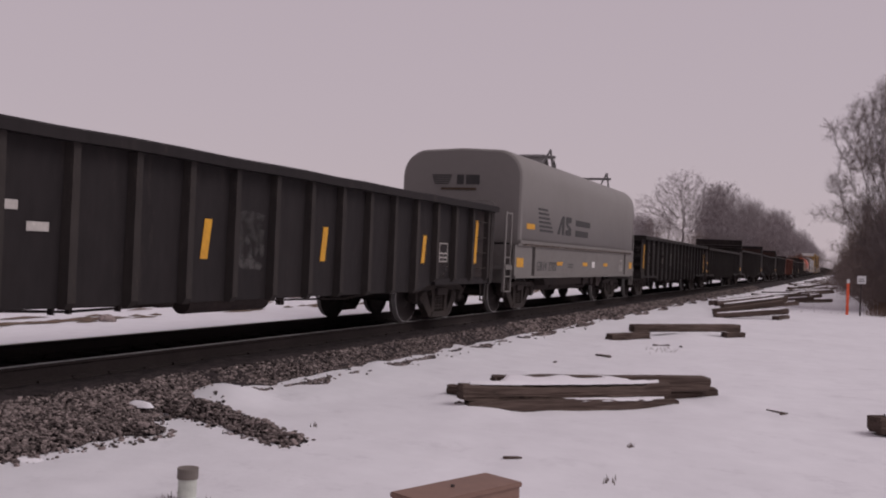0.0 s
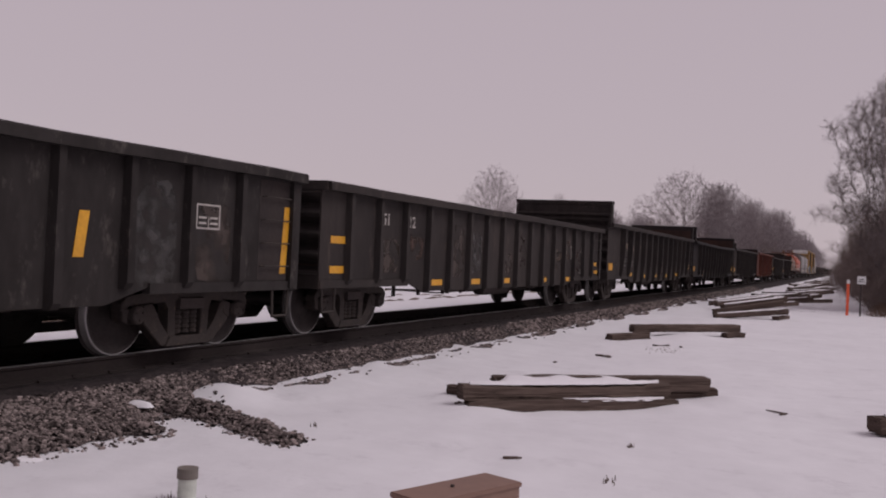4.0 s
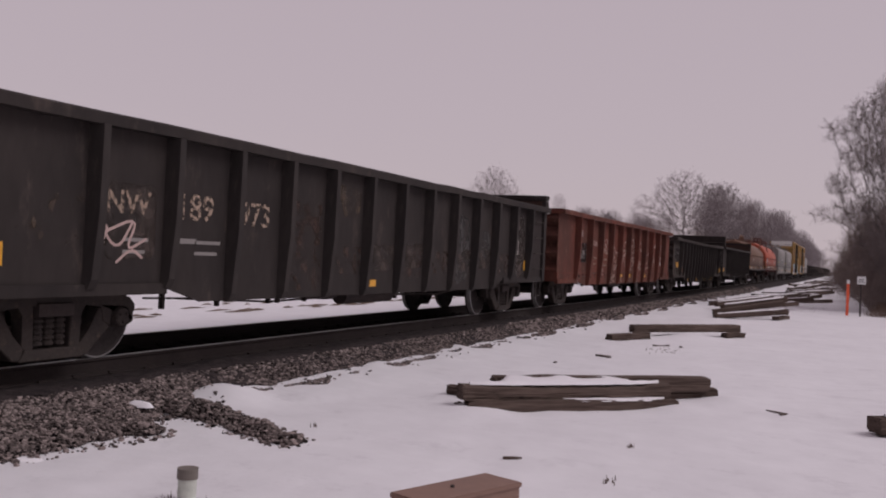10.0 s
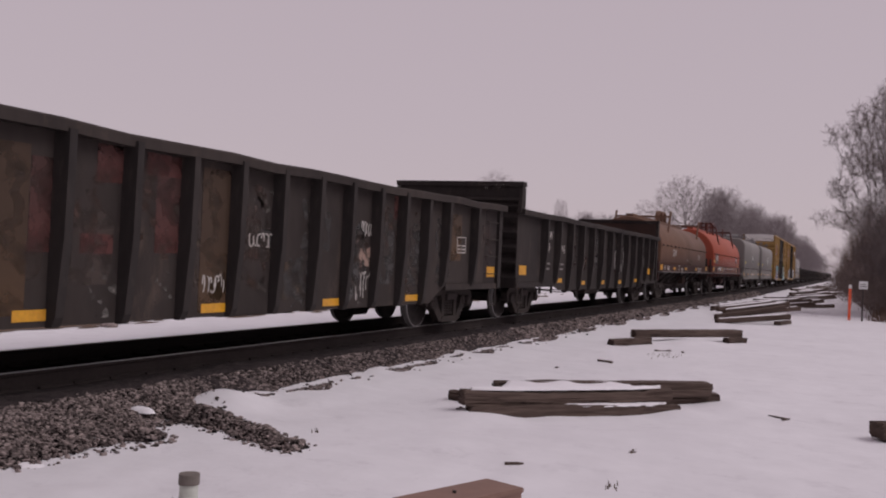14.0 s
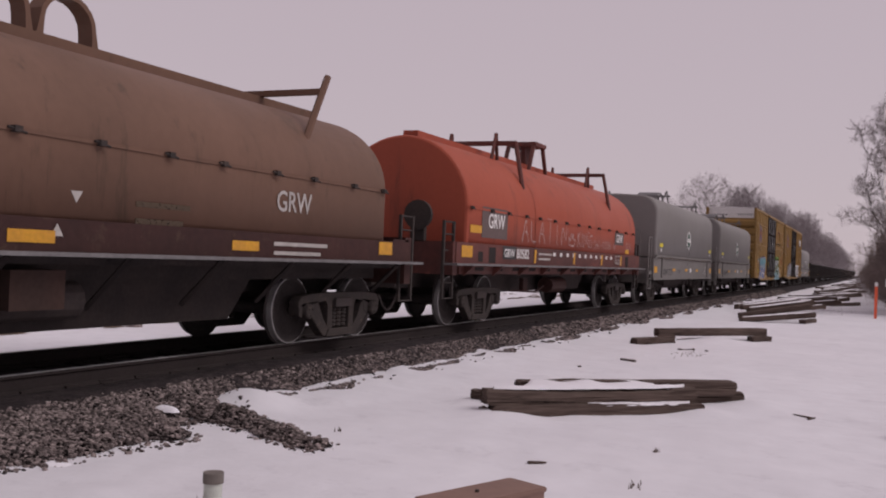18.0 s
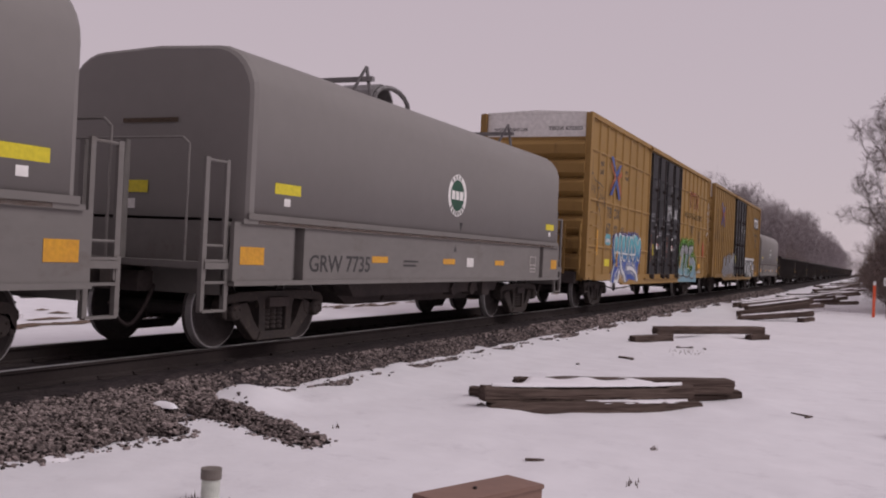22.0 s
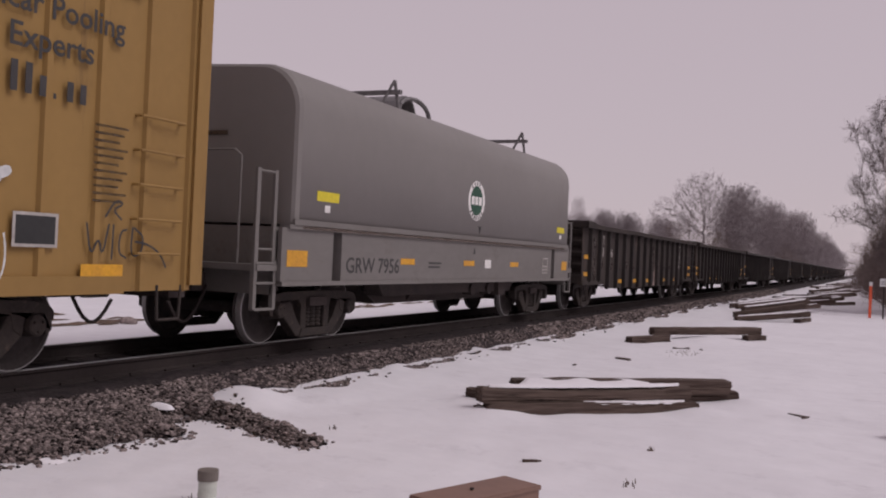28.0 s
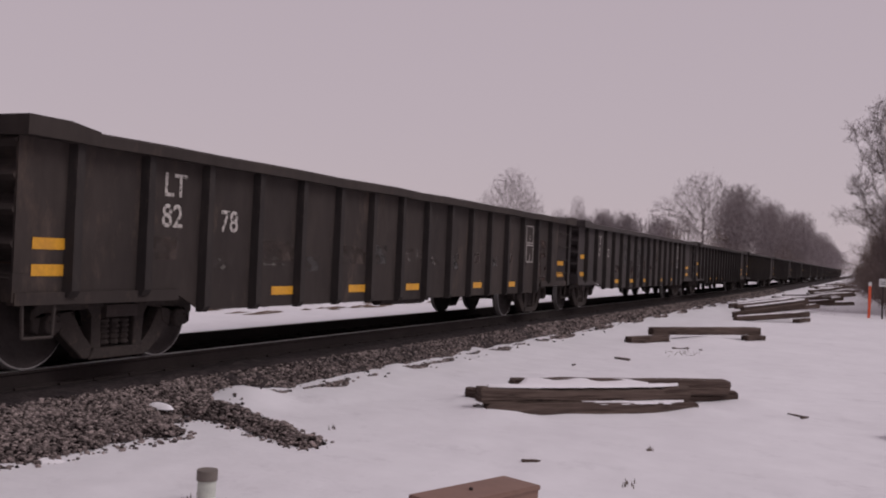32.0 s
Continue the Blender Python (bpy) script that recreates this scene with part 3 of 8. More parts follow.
def side_frame_mesh():
    bm = bmesh.new()
    x0, x1 = 0.92, 1.08
    # compression member, nearly level, with drooping shoulders
    prism(bm, [(-1.13, 0.50), (-1.13, 0.58), (-1.05, 0.66), (-0.80, 0.69), (-0.35, 0.70), (0.35, 0.70), (0.80, 0.69), (1.05, 0.66), (1.13, 0.58), (1.13, 0.50), (0.80, 0.55), (0.35, 0.60), (-0.35, 0.60), (-0.80, 0.55)], "x", x0, x1)
    for s in (-1, 1):
        # pedestal, tension member, column and the web in the corner
        prism(bm, [(s * 1.11, 0.52), (s * 1.11, 0.40), (s * 1.03, 0.36), (s * 1.02, 0.57), (s * 0.78, 0.57), (s * 0.77, 0.36), (s * 0.66, 0.42), (s * 0.62, 0.60)], "x", x0, x1)
        prism(bm, [(s * 0.77, 0.36), (s * 0.76, 0.56), (s * 0.60, 0.55), (s * 0.48, 0.33), (s * 0.34, 0.20), (s * 0.22, 0.10), (s * 0.46, 0.09)], "x", x0 + 0.01, x1 - 0.01)
        prism(bm, [(s * 0.22, 0.16), (s * 0.36, 0.16), (s * 0.36, 0.52), (s * 0.46, 0.63), (s * 0.24, 0.63)], "x", x0 + 0.01, x1 - 0.01)
        tube(bm, (x1 - 0.01, s * 0.9, 0.457), (x1 + 0.05, s * 0.9, 0.457), 0.115, 0.095, 12)
        for k in range(3):
            a = k * math.tau / 3 + 0.5
            tube(bm, (x1 + 0.04, s * 0.9 + 0.055 * math.cos(a), 0.457 + 0.055 * math.sin(a)), (x1 + 0.065, s * 0.9 + 0.055 * math.cos(a), 0.457 + 0.055 * math.sin(a)), 0.018, 0.018, 6)
    prism(bm, [(-0.40, 0.08), (-0.34, 0.19), (0.34, 0.19), (0.40, 0.08)], "x", x0 - 0.02, x1 + 0.01)
    bmesh.ops.bevel(bm, geom=bm.edges[:], offset=0.010, segments=1, affect="EDGES")
    return mesh_of("side_frame", bm, M["truck"])


def spring_mesh():
    bm = bmesh.new()
    prof = []
    for k in range(5):
        prof += [(0.21 + k * 0.055, 0.048), (0.222 + k * 0.055, 0.064), (0.245 + k * 0.055, 0.064), (0.258 + k * 0.055, 0.048)]
    lathe(bm, prof, 10)
    bm.transform(Matrix.Rotation(-math.pi / 2, 4, "Y"))
    return mesh_of("spring", bm, M["truck"])


def bolster_mesh():
    bm = bmesh.new()
    prism(bm, [(-1.12, 0.50), (-1.12, 0.62), (-0.35, 0.74), (0.35, 0.74), (1.12, 0.62), (1.12, 0.50), (0.4, 0.36), (-0.4, 0.36)], "y", -0.22, 0.22)
    tube(bm, (0, 0, 0.72), (0, 0, 0.86), 0.2, 0.2, 14)
    for s in (-1, 1):
        # brake beams
        prism(bm, [(-0.75, 0.33), (-0.75, 0.39), (0.75, 0.39), (0.75, 0.33)], "y", s * 0.36 - 0.04, s * 0.36 + 0.04)
        for q in (-1, 1):
            box(bm, q * 0.75 - 0.06, q * 0.75 + 0.06, s * 0.38 - 0.06, s * 0.38 + 0.06, 0.30, 0.55)
    return mesh_of("truck", bm, M["under"])


WHEELSET, SIDE_FRAME, SPRING, BOLSTER = wheelset_mesh(), side_frame_mesh(), spring_mesh(), bolster_mesh()
MIRROR = Matrix.Rotation(math.pi, 4, "Z")
WHEELS = []


def truck(car, y):
    tk = put("truck", BOLSTER, car, Matrix.Translation((0, y, 0)), "grimy cast-steel railway truck")
    for s in (-1, 1):
        w = put("wheelset", WHEELSET, tk, Matrix.Translation((0, s * HALF_BASE, WHEEL_R)), "steel wheels with polished rims on an axle")
        WHEELS.append((w, s * HALF_BASE, car))
    for s, q in ((1, Matrix.Identity(4)), (-1, MIRROR)):
        put("side_frame", SIDE_FRAME, tk, q)
        for dy in (-0.14, 0.0, 0.14):
            put("spring", SPRING, tk, Matrix.Translation((s * 1.0, dy, 0)))


def coupler_mesh():
    bm = bmesh.new()
    box(bm, -0.09, 0.09, -0.42, 0.1, 0.80, 0.96)
    prism(bm, [(-0.15, -0.40), (0.15, -0.40), (0.20, -0.56), (0.10, -0.66), (0.02, -0.58), (-0.08, -0.64), (-0.17, -0.58)], "z", 0.74, 1.02)
    box(bm, -0.30, 0.30, -0.16, -0.02, 0.72, 1.06)
    return mesh_of("coupler", bm, M["truck"])


def hose_mesh():
    bm = bmesh.new()
    pts = [(0.35, 0.0, 0.80)]
    for k in range(9):
        a = k / 8
        pts.append((0.35 - 0.10 * a, -0.05 - 0.60 * a, 0.74 - 0.42 * math.sin(a * math.pi * 0.9) - 0.05 * a))
    pipe(bm, pts, 0.022)
    return mesh_of("air_hose", bm, M["under"])


COUPLER, HOSE = coupler_mesh(), hose_mesh()


def ends_gear(car, length):
    for y, q in ((0, Matrix.Identity(4)), (length, MIRROR)):
        put("coupler", COUPLER, car, Matrix.Translation((0, y, 0)) @ q)
        put("air_hose", HOSE, car, Matrix.Translation((0, y, 0)) @ q)


def stirrup_mesh(w=0.36, h=0.38):
    bm = bmesh.new()
    pipe(bm, [(0, 0, 0), (0, 0.02, -h), (0, w - 0.02, -h), (0, w, 0)], 0.018)
    return mesh_of("sill_step", bm, M["truck"])


STIRRUP = stirrup_mesh()


# ---- gondola cars ----
def wavy_chord(x0, x1, length, z0, z1, seed, dent, sag=0.0):
    bm = bmesh.new()
    rnd = random.Random(seed)
    n = int(length / 0.8)
    ring = None
    for i in range(n + 1):
        y = length * i / n
        dx, dz = rnd.uniform(-dent, dent), rnd.uniform(-dent, dent) * 0.7
        if i in (0, n):
            dx = dz = 0
        dz -= sag * 4 * (i / n) * (1 - i / n)
        row = [bm.verts.new((x + dx, y, z + dz)) for x, z in ((x0, z0), (x1, z0), (x1, z1 - 0.02), (x1 - 0.02, z1), (x0 + 0.02, z1), (x0, z1 - 0.02))]
        if ring:
            for k in range(6):
                bm.faces.new((ring[k], ring[(k + 1) % 6], row[(k + 1) % 6], row[k]))
        else:
            bm.faces.new(row)
        ring = row
    bm.faces.new(ring)
    return bm


def post_mesh(z0, z1, mat, deep=False):
    """A pressed hat-section stake on a side at x = 0, plain or deepening towards the top chord."""
    bm = bmesh.new()
    rows = []
    if deep:
        shape = ((z0 - 0.03, 0.055, 0.135), (z0 + 0.07, 0.10, 0.14), (z0 + (z1 - z0) * 0.45, 0.165, 0.135), (z1, 0.175, 0.125))
    else:
        shape = ((z0 - 0.035, 0.06, 0.14), (z0 + 0.03, 0.105, 0.14), (z0 + (z1 - z0) * 0.45, 0.10, 0.135), (z1, 0.095, 0.12))
    for z, d, w in shape:
        rows.append([bm.verts.new(p) for p in ((-0.002, -w / 2, z), (d, -w * 0.36, z), (d, w * 0.36, z), (-0.002, w / 2, z))])
    for a, b in zip(rows, rows[1:]):
        for k in range(4):
            bm.faces.new((a[k], a[(k + 1) % 4], b[(k + 1) % 4], b[k]))
    bm.faces.new(rows[0])
    bm.faces.new(rows[-1])
    return mesh_of("side_post", bm, mat)


def ribbed_end(z0, z1, mat, ribs, half=1.48, thick=0.06, deep=0.10):
    """A pressed steel end with rounded sideways corrugations, facing -y at y = 0."""
    bm = bmesh.new()
    prof, n = [], ribs * 6
    for i in range(n + 1):
        a = i / n
        prof.append((-deep * 0.5 * (1 - math.cos(a * ribs * math.tau)), z0 + (z1 - z0) * a))
    poly = prof + [(thick, z1), (thick, z0)]
    prism(bm, poly, "x", -half, half)
    return mesh_of("end_panel", bm, mat)


def gondola(label, front, rear, zt, paint, first, step, count, front_end=0.0, rear_end=0.0, ribs=5, zb=0.62, group="gondola cars", seed=1, dent=0.012, inside="rust", low=False, worn=0.6, drop=(2.75, 3.35), zs=0.80, deep=False, sag=0.0):
    """Local y from 0 at the leading end. first, step, count: the side posts."""
    L = rear - front
    car = thing("gondola_car", label, "railway car", group)
    mat = M[paint]
    poly = [(0, zs), (drop[0], zs), (drop[1], zb), (L - drop[1], zb), (L - drop[0], zs), (L, zs), (L, zt - 0.10), (0, zt - 0.10)]
    for s in (-1, 1):
        bm = bmesh.new()
        prism(bm, poly, "x", s * 1.47, s * 1.50)
        part("side_sheet", bm, mat, car)
        part("top_chord", wavy_chord(s * 1.46 if s > 0 else -1.66, 1.66 if s > 0 else -1.46, L, zt - 0.13, zt, seed + s, dent, sag), mat, car)
        bm = bmesh.new()
        box(bm, *(sorted((s * 1.452, s * 1.468))), 0.05, L - 0.05, 1.1, zt - 0.14)
        part("inner_lining", bm, M[inside], car)
        for a, b in ((0, drop[0]), (L - drop[0], L)):
            simple("side_sill", mat, car, "", (*sorted((s * 1.44, s * 1.535)), a, b, zs - 0.07, zs + 0.05))
    pm = mat if paint in ("red", "scuffed") else M["dusty"]
    short, long = post_mesh(zs + 0.03, zt - 0.13, pm, deep), post_mesh(zb + 0.02, zt - 0.13, pm, deep)
    for k in range(count):
        y = first + k * step
        if y > L - 0.25:
            break
        me = long if drop[1] - 0.15 < y < L - drop[1] + 0.15 else short
        put("side_post", me, car, Matrix.Translation((1.50, y, 0)))
        if not low:
            put("side_post", me, car, Matrix.Translation((-1.50, y, 0)) @ MIRROR)
    # ends, plain or with raised bulkheads
    for y, up, q in ((0, front_end, Matrix.Identity(4)), (L, rear_end, MIRROR)):
        me = ribbed_end(0.78, zt - 0.02, mat, ribs, deep=0.15)
        put("end_panel", me, car, Matrix.Translation((0, y, 0)) @ q @ Matrix.Translation((0, 0.12, 0)))
        if up:
            bm = bmesh.new()
            up *= 0.95
            rows = [(0.20, zt - 0.02), (0.04, zt - 0.02)]
            high = up - 0.36
            for k in range(13):
                a = k / 12
                rows.append((0.04 - 0.045 * (1 - math.cos(a * 2 * math.tau)), zt + high * a))
            rows += [(0.04, zt + up - 0.11), (0.20, zt + up - 0.11)]
            prism(bm, rows, "x", -1.56, 1.56)
            box(bm, -1.60, 1.60, -0.015, 0.24, zt + up - 0.11, zt + up)
            prism(bm, [(-0.06, zt - 0.1), (0.22, zt - 0.1), (0.22, zt + up - 0.13), (0.0, zt + up - 0.13)], "x", 1.50, 1.59)
            prism(bm, [(-0.06, zt - 0.1), (0.22, zt - 0.1), (0.22, zt + up - 0.13), (0.0, zt + up - 0.13)], "x", -1.59, -1.50)
            bm.transform(Matrix.Translation((0, y, 0)) @ q)
            part("raised_bulkhead", bm, mat, car)
            bm = bmesh.new()
            box(bm, -1.50, 1.50, 0.202, 0.216, zt, zt + up - 0.14)
            bm.transform(Matrix.Translation((0, y, 0)) @ q)
            part("bulkhead_lining", bm, M[inside], car)
        else:
            bm = bmesh.new()
            if zs < 0.8 and not deep:
                prism(bm, [(-0.05, zt - 0.13), (0.75, zt - 0.13), (0.75, zt), (0.40, zt + 0.055), (-0.05, zt + 0.055)], "x", -1.67, 1.67)
            else:
                box(bm, -1.60, 1.60, -0.02, 0.16, zt - 0.13, zt + 0.004)
            bm.transform(Matrix.Translation((0, y, 0)) @ q)
            part("end_cap", bm, mat, car)
        bm = bmesh.new()
        box(bm, -1.52, 1.52, -0.02, 0.14, 0.72, 0.98)
        bm.transform(Matrix.Translation((0, y, 0)) @ q)
        part("end_sill", bm, mat, car)
    bm = bmesh.new()
    box(bm, -1.45, 1.45, 0.1, L - 0.1, 1.02, 1.08)
    part("floor", bm, M["rust"], car)
    bm = bmesh.new()
    box(bm, -0.28, 0.28, 0.1, L - 0.1, 0.72, 1.02)
    for k in range(9):
        y = 1.6 + k * (L - 3.2) / 8
        box(bm, -1.46, 1.46, y - 0.08, y + 0.08, 0.82, 1.02)
    part("underframe", bm, M["under"], car)
    if not low:
        bm = bmesh.new()
        pipe(bm, [(0.75, L * 0.24, 0.60), (0.75, L * 0.36, 0.50), (0.75, L * 0.52, 0.54), (0.9, L * 0.70, 0.50), (0.8, L * 0.80, 0.60)], 0.017)
        part("brake_rod", bm, M["under"], car)
        bm = bmesh.new()
        tube(bm, (0.62, L * 0.52, 0.62), (0.62, L * 0.57, 0.62), 0.13, 0.13, 12)
        part("brake_cylinder", bm, M["under"], car)
        bm = bmesh.new()
        box(bm, 0.70, 0.78, L * 0.60, L * 0.606, 0.44, 0.82)
        part("brake_lever", bm, M["under"], car)
        bm = bmesh.new()
        box(bm, 0.45, 0.85, L * 0.44, L * 0.48, 0.50, 0.82)
        part("brake_valve", bm, M["under"], car)
        bm = bmesh.new()
        tube(bm, (0.95, 7.35, 0.56), (0.95, 8.95, 0.56), 0.14, 0.14, 14)
        part("air_reservoir", bm, M["under"], car)
        bm = bmesh.new()
        pipe(bm, [(0.98, 3.0, 0.64), (0.98, 4.6, 0.59), (0.98, 7.2, 0.55)], 0.014)
        for y in (3.3, 4.3, 5.4, 5.62, 6.3):
            box(bm, 0.95, 1.01, y - 0.02, y + 0.02, 0.50, 0.80)
        part("brake_rigging", bm, M["under"], car)
    if not low:
        for y in (0.10, L - 0.50):
            put("sill_step", STIRRUP, car, Matrix.Translation((1.50, y, 0.76)))
        if paint != "red":
            end_recess(car, L, zt, zs, pm)
    if not low:
        weather(car, first, step, count, zb + 0.10, zt - 0.25, seed + 70, worn)
    ends_gear(car, L)
    truck(car, 1.62)
    truck(car, L - 1.62)
    return car


def end_recess(car, L, zt, zs, mat):
    """The ladder bay at the trailing corner: recess shade as a flat dark field, thin rungs, a corner plate with painted
    dark holes.
    """
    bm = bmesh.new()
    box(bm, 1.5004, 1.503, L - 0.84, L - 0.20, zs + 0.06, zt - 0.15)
    part("ladder_bay", bm, M["sootshade"], car, "flat dark field painted as recess shade behind the rungs")
    bm = bmesh.new()
    box(bm, 1.50, 1.565, L - 0.19, L - 0.02, zs - 0.05, zt - 0.12)
    part("corner_plate", bm, mat, car)
    for k in range(6):
        z = zs + 0.12 + k * (zt - zs - 0.4) / 5
        decal("plate_hole", "sootshade", car, on_side(1.566, L - 0.125, z), 0.05, 0.07)
    for k in range(4):
        z = zs + 0.25 + k * (zt - zs - 0.5) / 3.4
        bm = bmesh.new()
        pipe(bm, [(1.51, L - 0.80, z), (1.56, L - 0.78, z), (1.56, L - 0.24, z), (1.51, L - 0.22, z)], 0.011, 5)
        part("rung", bm, M["truck"], car)


def weather(car, first, step, count, z0, z1, seed, share=0.6, kinds=("ragrust", "ragbrown", "raggrey", "ragbrown", "ragpale", "ragochre")):
    """Worn and rusty areas of odd shape on the panels between the posts."""
    r = random.Random(seed)
    for k in range(count - 1):
        if r.random() > share:
            continue
        y = first + k * step + 0.12
        kind = r.choice(kinds)
        w, h = (step - 0.24), (z1 - z0) * r.uniform(0.35, 0.95)
        if kind in ("ragpale", "ragochre"):
            h *= 0.5
        off = r.uniform(0, 9)
        b = r.uniform(0, z1 - z0 - h)
        bm = bmesh.new()
        n = 18
        pts = []
        for q in range(n):
            a = q * math.tau / n
            e = r.uniform(0.86, 1.0)
            c, s = math.cos(a), math.sin(a)
            pts.append((w / 2 + w / 2 * e * math.copysign(abs(c) ** 0.5, c), h / 2 + h / 2 * e * math.copysign(abs(s) ** 0.5, s)))
        prism(bm, pts, "z", 0, 0.0012)
        me = mesh_of("worn_patch", bm, M[kind])
        me.transform(Matrix.Translation((off, 0, 0)))
        put("worn_patch", me, car, on_side(1.5008, y - off, z0 + b), "worn and rusty patch of the paint")


def strips(car, places, w=0.46, h=0.11, x=1.504):
    for y, z in places:
        decal("reflective_strip", "amber", car, on_side(x, y, z), w, h, label="yellow reflective strip")


def upright_strips(car, places, h=0.46, w=0.13, x=1.504):
    for y, z, hh in places:
        decal("reflective_strip", "amber", car, on_side(x, y, z), w, hh, 0.06, label="yellow reflective strip")


def load_box(car, y, z, w=0.42, h=0.36, mat="letter"):
    """Maintenance stencil: a white outlined panel with bars."""
    bm = bmesh.new()
    t = 0.02
    for a in ((0, w, 0, t), (0, w, h - t, h), (0, t, t, h - t), (w - t, w, t, h - t), (w * 0.5, w * 0.5 + t * 0.6, t, h * 0.5)):
        box(bm, a[0], a[1], a[2], a[3], 0, 0.002)
    for k in range(2 if h < 0.38 else 0):
        box(bm, w * 0.58, w * 0.9, h * (0.2 + 0.22 * k), h * (0.28 + 0.22 * k), 0, 0.002)
        box(bm, w * 0.1, w * 0.42, h * (0.2 + 0.22 * k), h * (0.28 + 0.22 * k), 0, 0.002)
    put("stencil_panel", mesh_of("stencil_panel", bm, M[mat]), car, on_side(1.504, y, z))


def scribble(mat, car, m, w, h, strokes, thick, seed, name="graffiti", loops=1.0):
    """Sprayed strokes: bent ribbons within w by h."""
    rnd = random.Random(seed)
    for s in range(strokes):
        bm = bmesh.new()
        cx = w * (s + 0.5) / strokes
        pts = []
        a0, turn = rnd.uniform(0, math.tau), rnd.choice((-1, 1)) * rnd.uniform(2.2, 4.6) * loops
        rx, ry = w / strokes * rnd.uniform(0.4, 0.75), h * rnd.uniform(0.3, 0.5)
        for k in range(13):
            a = a0 + turn * k / 12
            pts.append(Vector((cx + rx * math.cos(a) + w / strokes * 0.3 * (k / 12 - 0.5), h / 2 + ry * math.sin(a), 0)))
        last = None
        for k, p in enumerate(pts):
            d = (pts[min(k + 1, 12)] - pts[max(k - 1, 0)]).normalized()
            nrm = Vector((-d.y, d.x, 0)) * thick * rnd.uniform(0.4, 0.6)
            z = 0.002 + 0.0002 * k + 0.003 * (s % 3)
            row = [bm.verts.new((p.x + nrm.x, p.y + nrm.y, z)), bm.verts.new((p.x - nrm.x, p.y - nrm.y, z))]
            if last:
                bm.faces.new((last[0], last[1], row[1], row[0]))
            last = row
        put(name, mesh_of(name, bm, M[mat]), car, m, "sprayed graffiti")


def blob(mat, car, m, w, h, seed, rough=0.18, name="graffiti", thick=0.002, n=40):
    """A filled sprayed shape with an uneven edge."""
    rnd = random.Random(seed)
    ph = [rnd.uniform(0, math.tau) for _ in range(4)]
    poly = []
    for k in range(n):
        a = k * math.tau / n
        r = 1 + rough * (0.5 * math.sin(3 * a + ph[0]) + 0.4 * math.sin(5 * a + ph[1]) + 0.4 * math.sin(8 * a + ph[2]))
        c, s = math.cos(a), math.sin(a)
        e = 0.62
        poly.append((w / 2 + w / 2 * r * math.copysign(abs(c) ** e, c), h / 2 + h / 2 * r * math.copysign(abs(s) ** e, s)))
    bm = bmesh.new()
    prism(bm, poly, "z", 0, thick)
    return put(name, mesh_of(name, bm, M[mat]), car, m, "sprayed graffiti")


# ---- covered coil cars ----
def hood_bm(profile, y0, y1, round_end=0.10):
    """A hood: the profile (x, z) pushed along y, with softened end edges."""
    bm = bmesh.new()
    rings = []
    cz = min(z for _, z in profile)
    for y, k in ((y0, 0.955), (y0 + round_end * 0.3, 0.985), (y0 + round_end, 1.0), (y1 - round_end, 1.0), (y1 - round_end * 0.3, 0.985), (y1, 0.955)):
        rings.append([bm.verts.new((x * k, y, cz + (z - cz) * (1 - (1 - k) * 0.55))) for x, z in profile])
    n = len(profile)
    for a, b in zip(rings, rings[1:]):
        for i in range(n - 1):
            bm.faces.new((a[i], a[i + 1], b[i + 1], b[i]))
        bm.faces.new((a[n - 1], a[0], b[0], b[n - 1]))
    bm.faces.new(rings[0])
    bm.faces.new(rings[-1])
    return bm


def lift_frame(car, y, z, mat, half=1.12):
    """The lifting and stacking frame on a hood's crown: a cross bar held by a peaked bracket at each end."""
    bm = bmesh.new()
    box(bm, -half - 0.14, half + 0.14, y - 0.04, y + 0.04, z + 0.20, z + 0.27)
    for s in (-1, 1):
        pipe(bm, [(s * (half + 0.10), y + 0.14, z - 0.45), (s * half, y + 0.02, z + 0.44), (s * (half - 0.22), y - 0.14, z - 0.12)], 0.028)
    islands("lifting_frame", bm, mat, car)


def lift_saddle(car, y, z, mat):
    """The curved crane guide in the middle of the crown."""
    bm = bmesh.new()
    for x in (-0.38, 0.38):
        pts = [(x, y - 0.64, z - 0.06)]
        for k in range(9):
            a = math.pi * (1 - k / 8)
            pts.append((x, y + 0.62 * math.cos(a), z + 0.14 + 0.30 * math.sin(a)))
        pts.append((x, y + 0.64, z - 0.06))
        pipe(bm, pts, 0.045, 6)
    outer, inner = [], []
    for k in range(11):
        a = math.pi * (1 - k / 10)
        outer.append((y - 0.30 + 0.40 * math.cos(a), z + 0.10 + 0.36 * math.sin(a)))
        inner.append((y - 0.30 + 0.36 * math.cos(a), z + 0.10 + 0.32 * math.sin(a)))
    prism(bm, outer + inner[::-1], "x", -0.36, 0.36)
    islands("crane_guide", bm, mat, car)


def rounded(half, z0, z1, r, n=7):
    pts = [(half, z0), (half, z1 - r)]
    for k in range(1, n + 1):
        a = k * math.pi / 2 / n
        pts.append((half - r + r * math.cos(a), z1 - r + r * math.sin(a)))
    crown = 0.04
    pts[-1] = (pts[-1][0], pts[-1][1])
    return pts + [(0, z1 + crown)] + [(-x, z) for x, z in reversed(pts)]


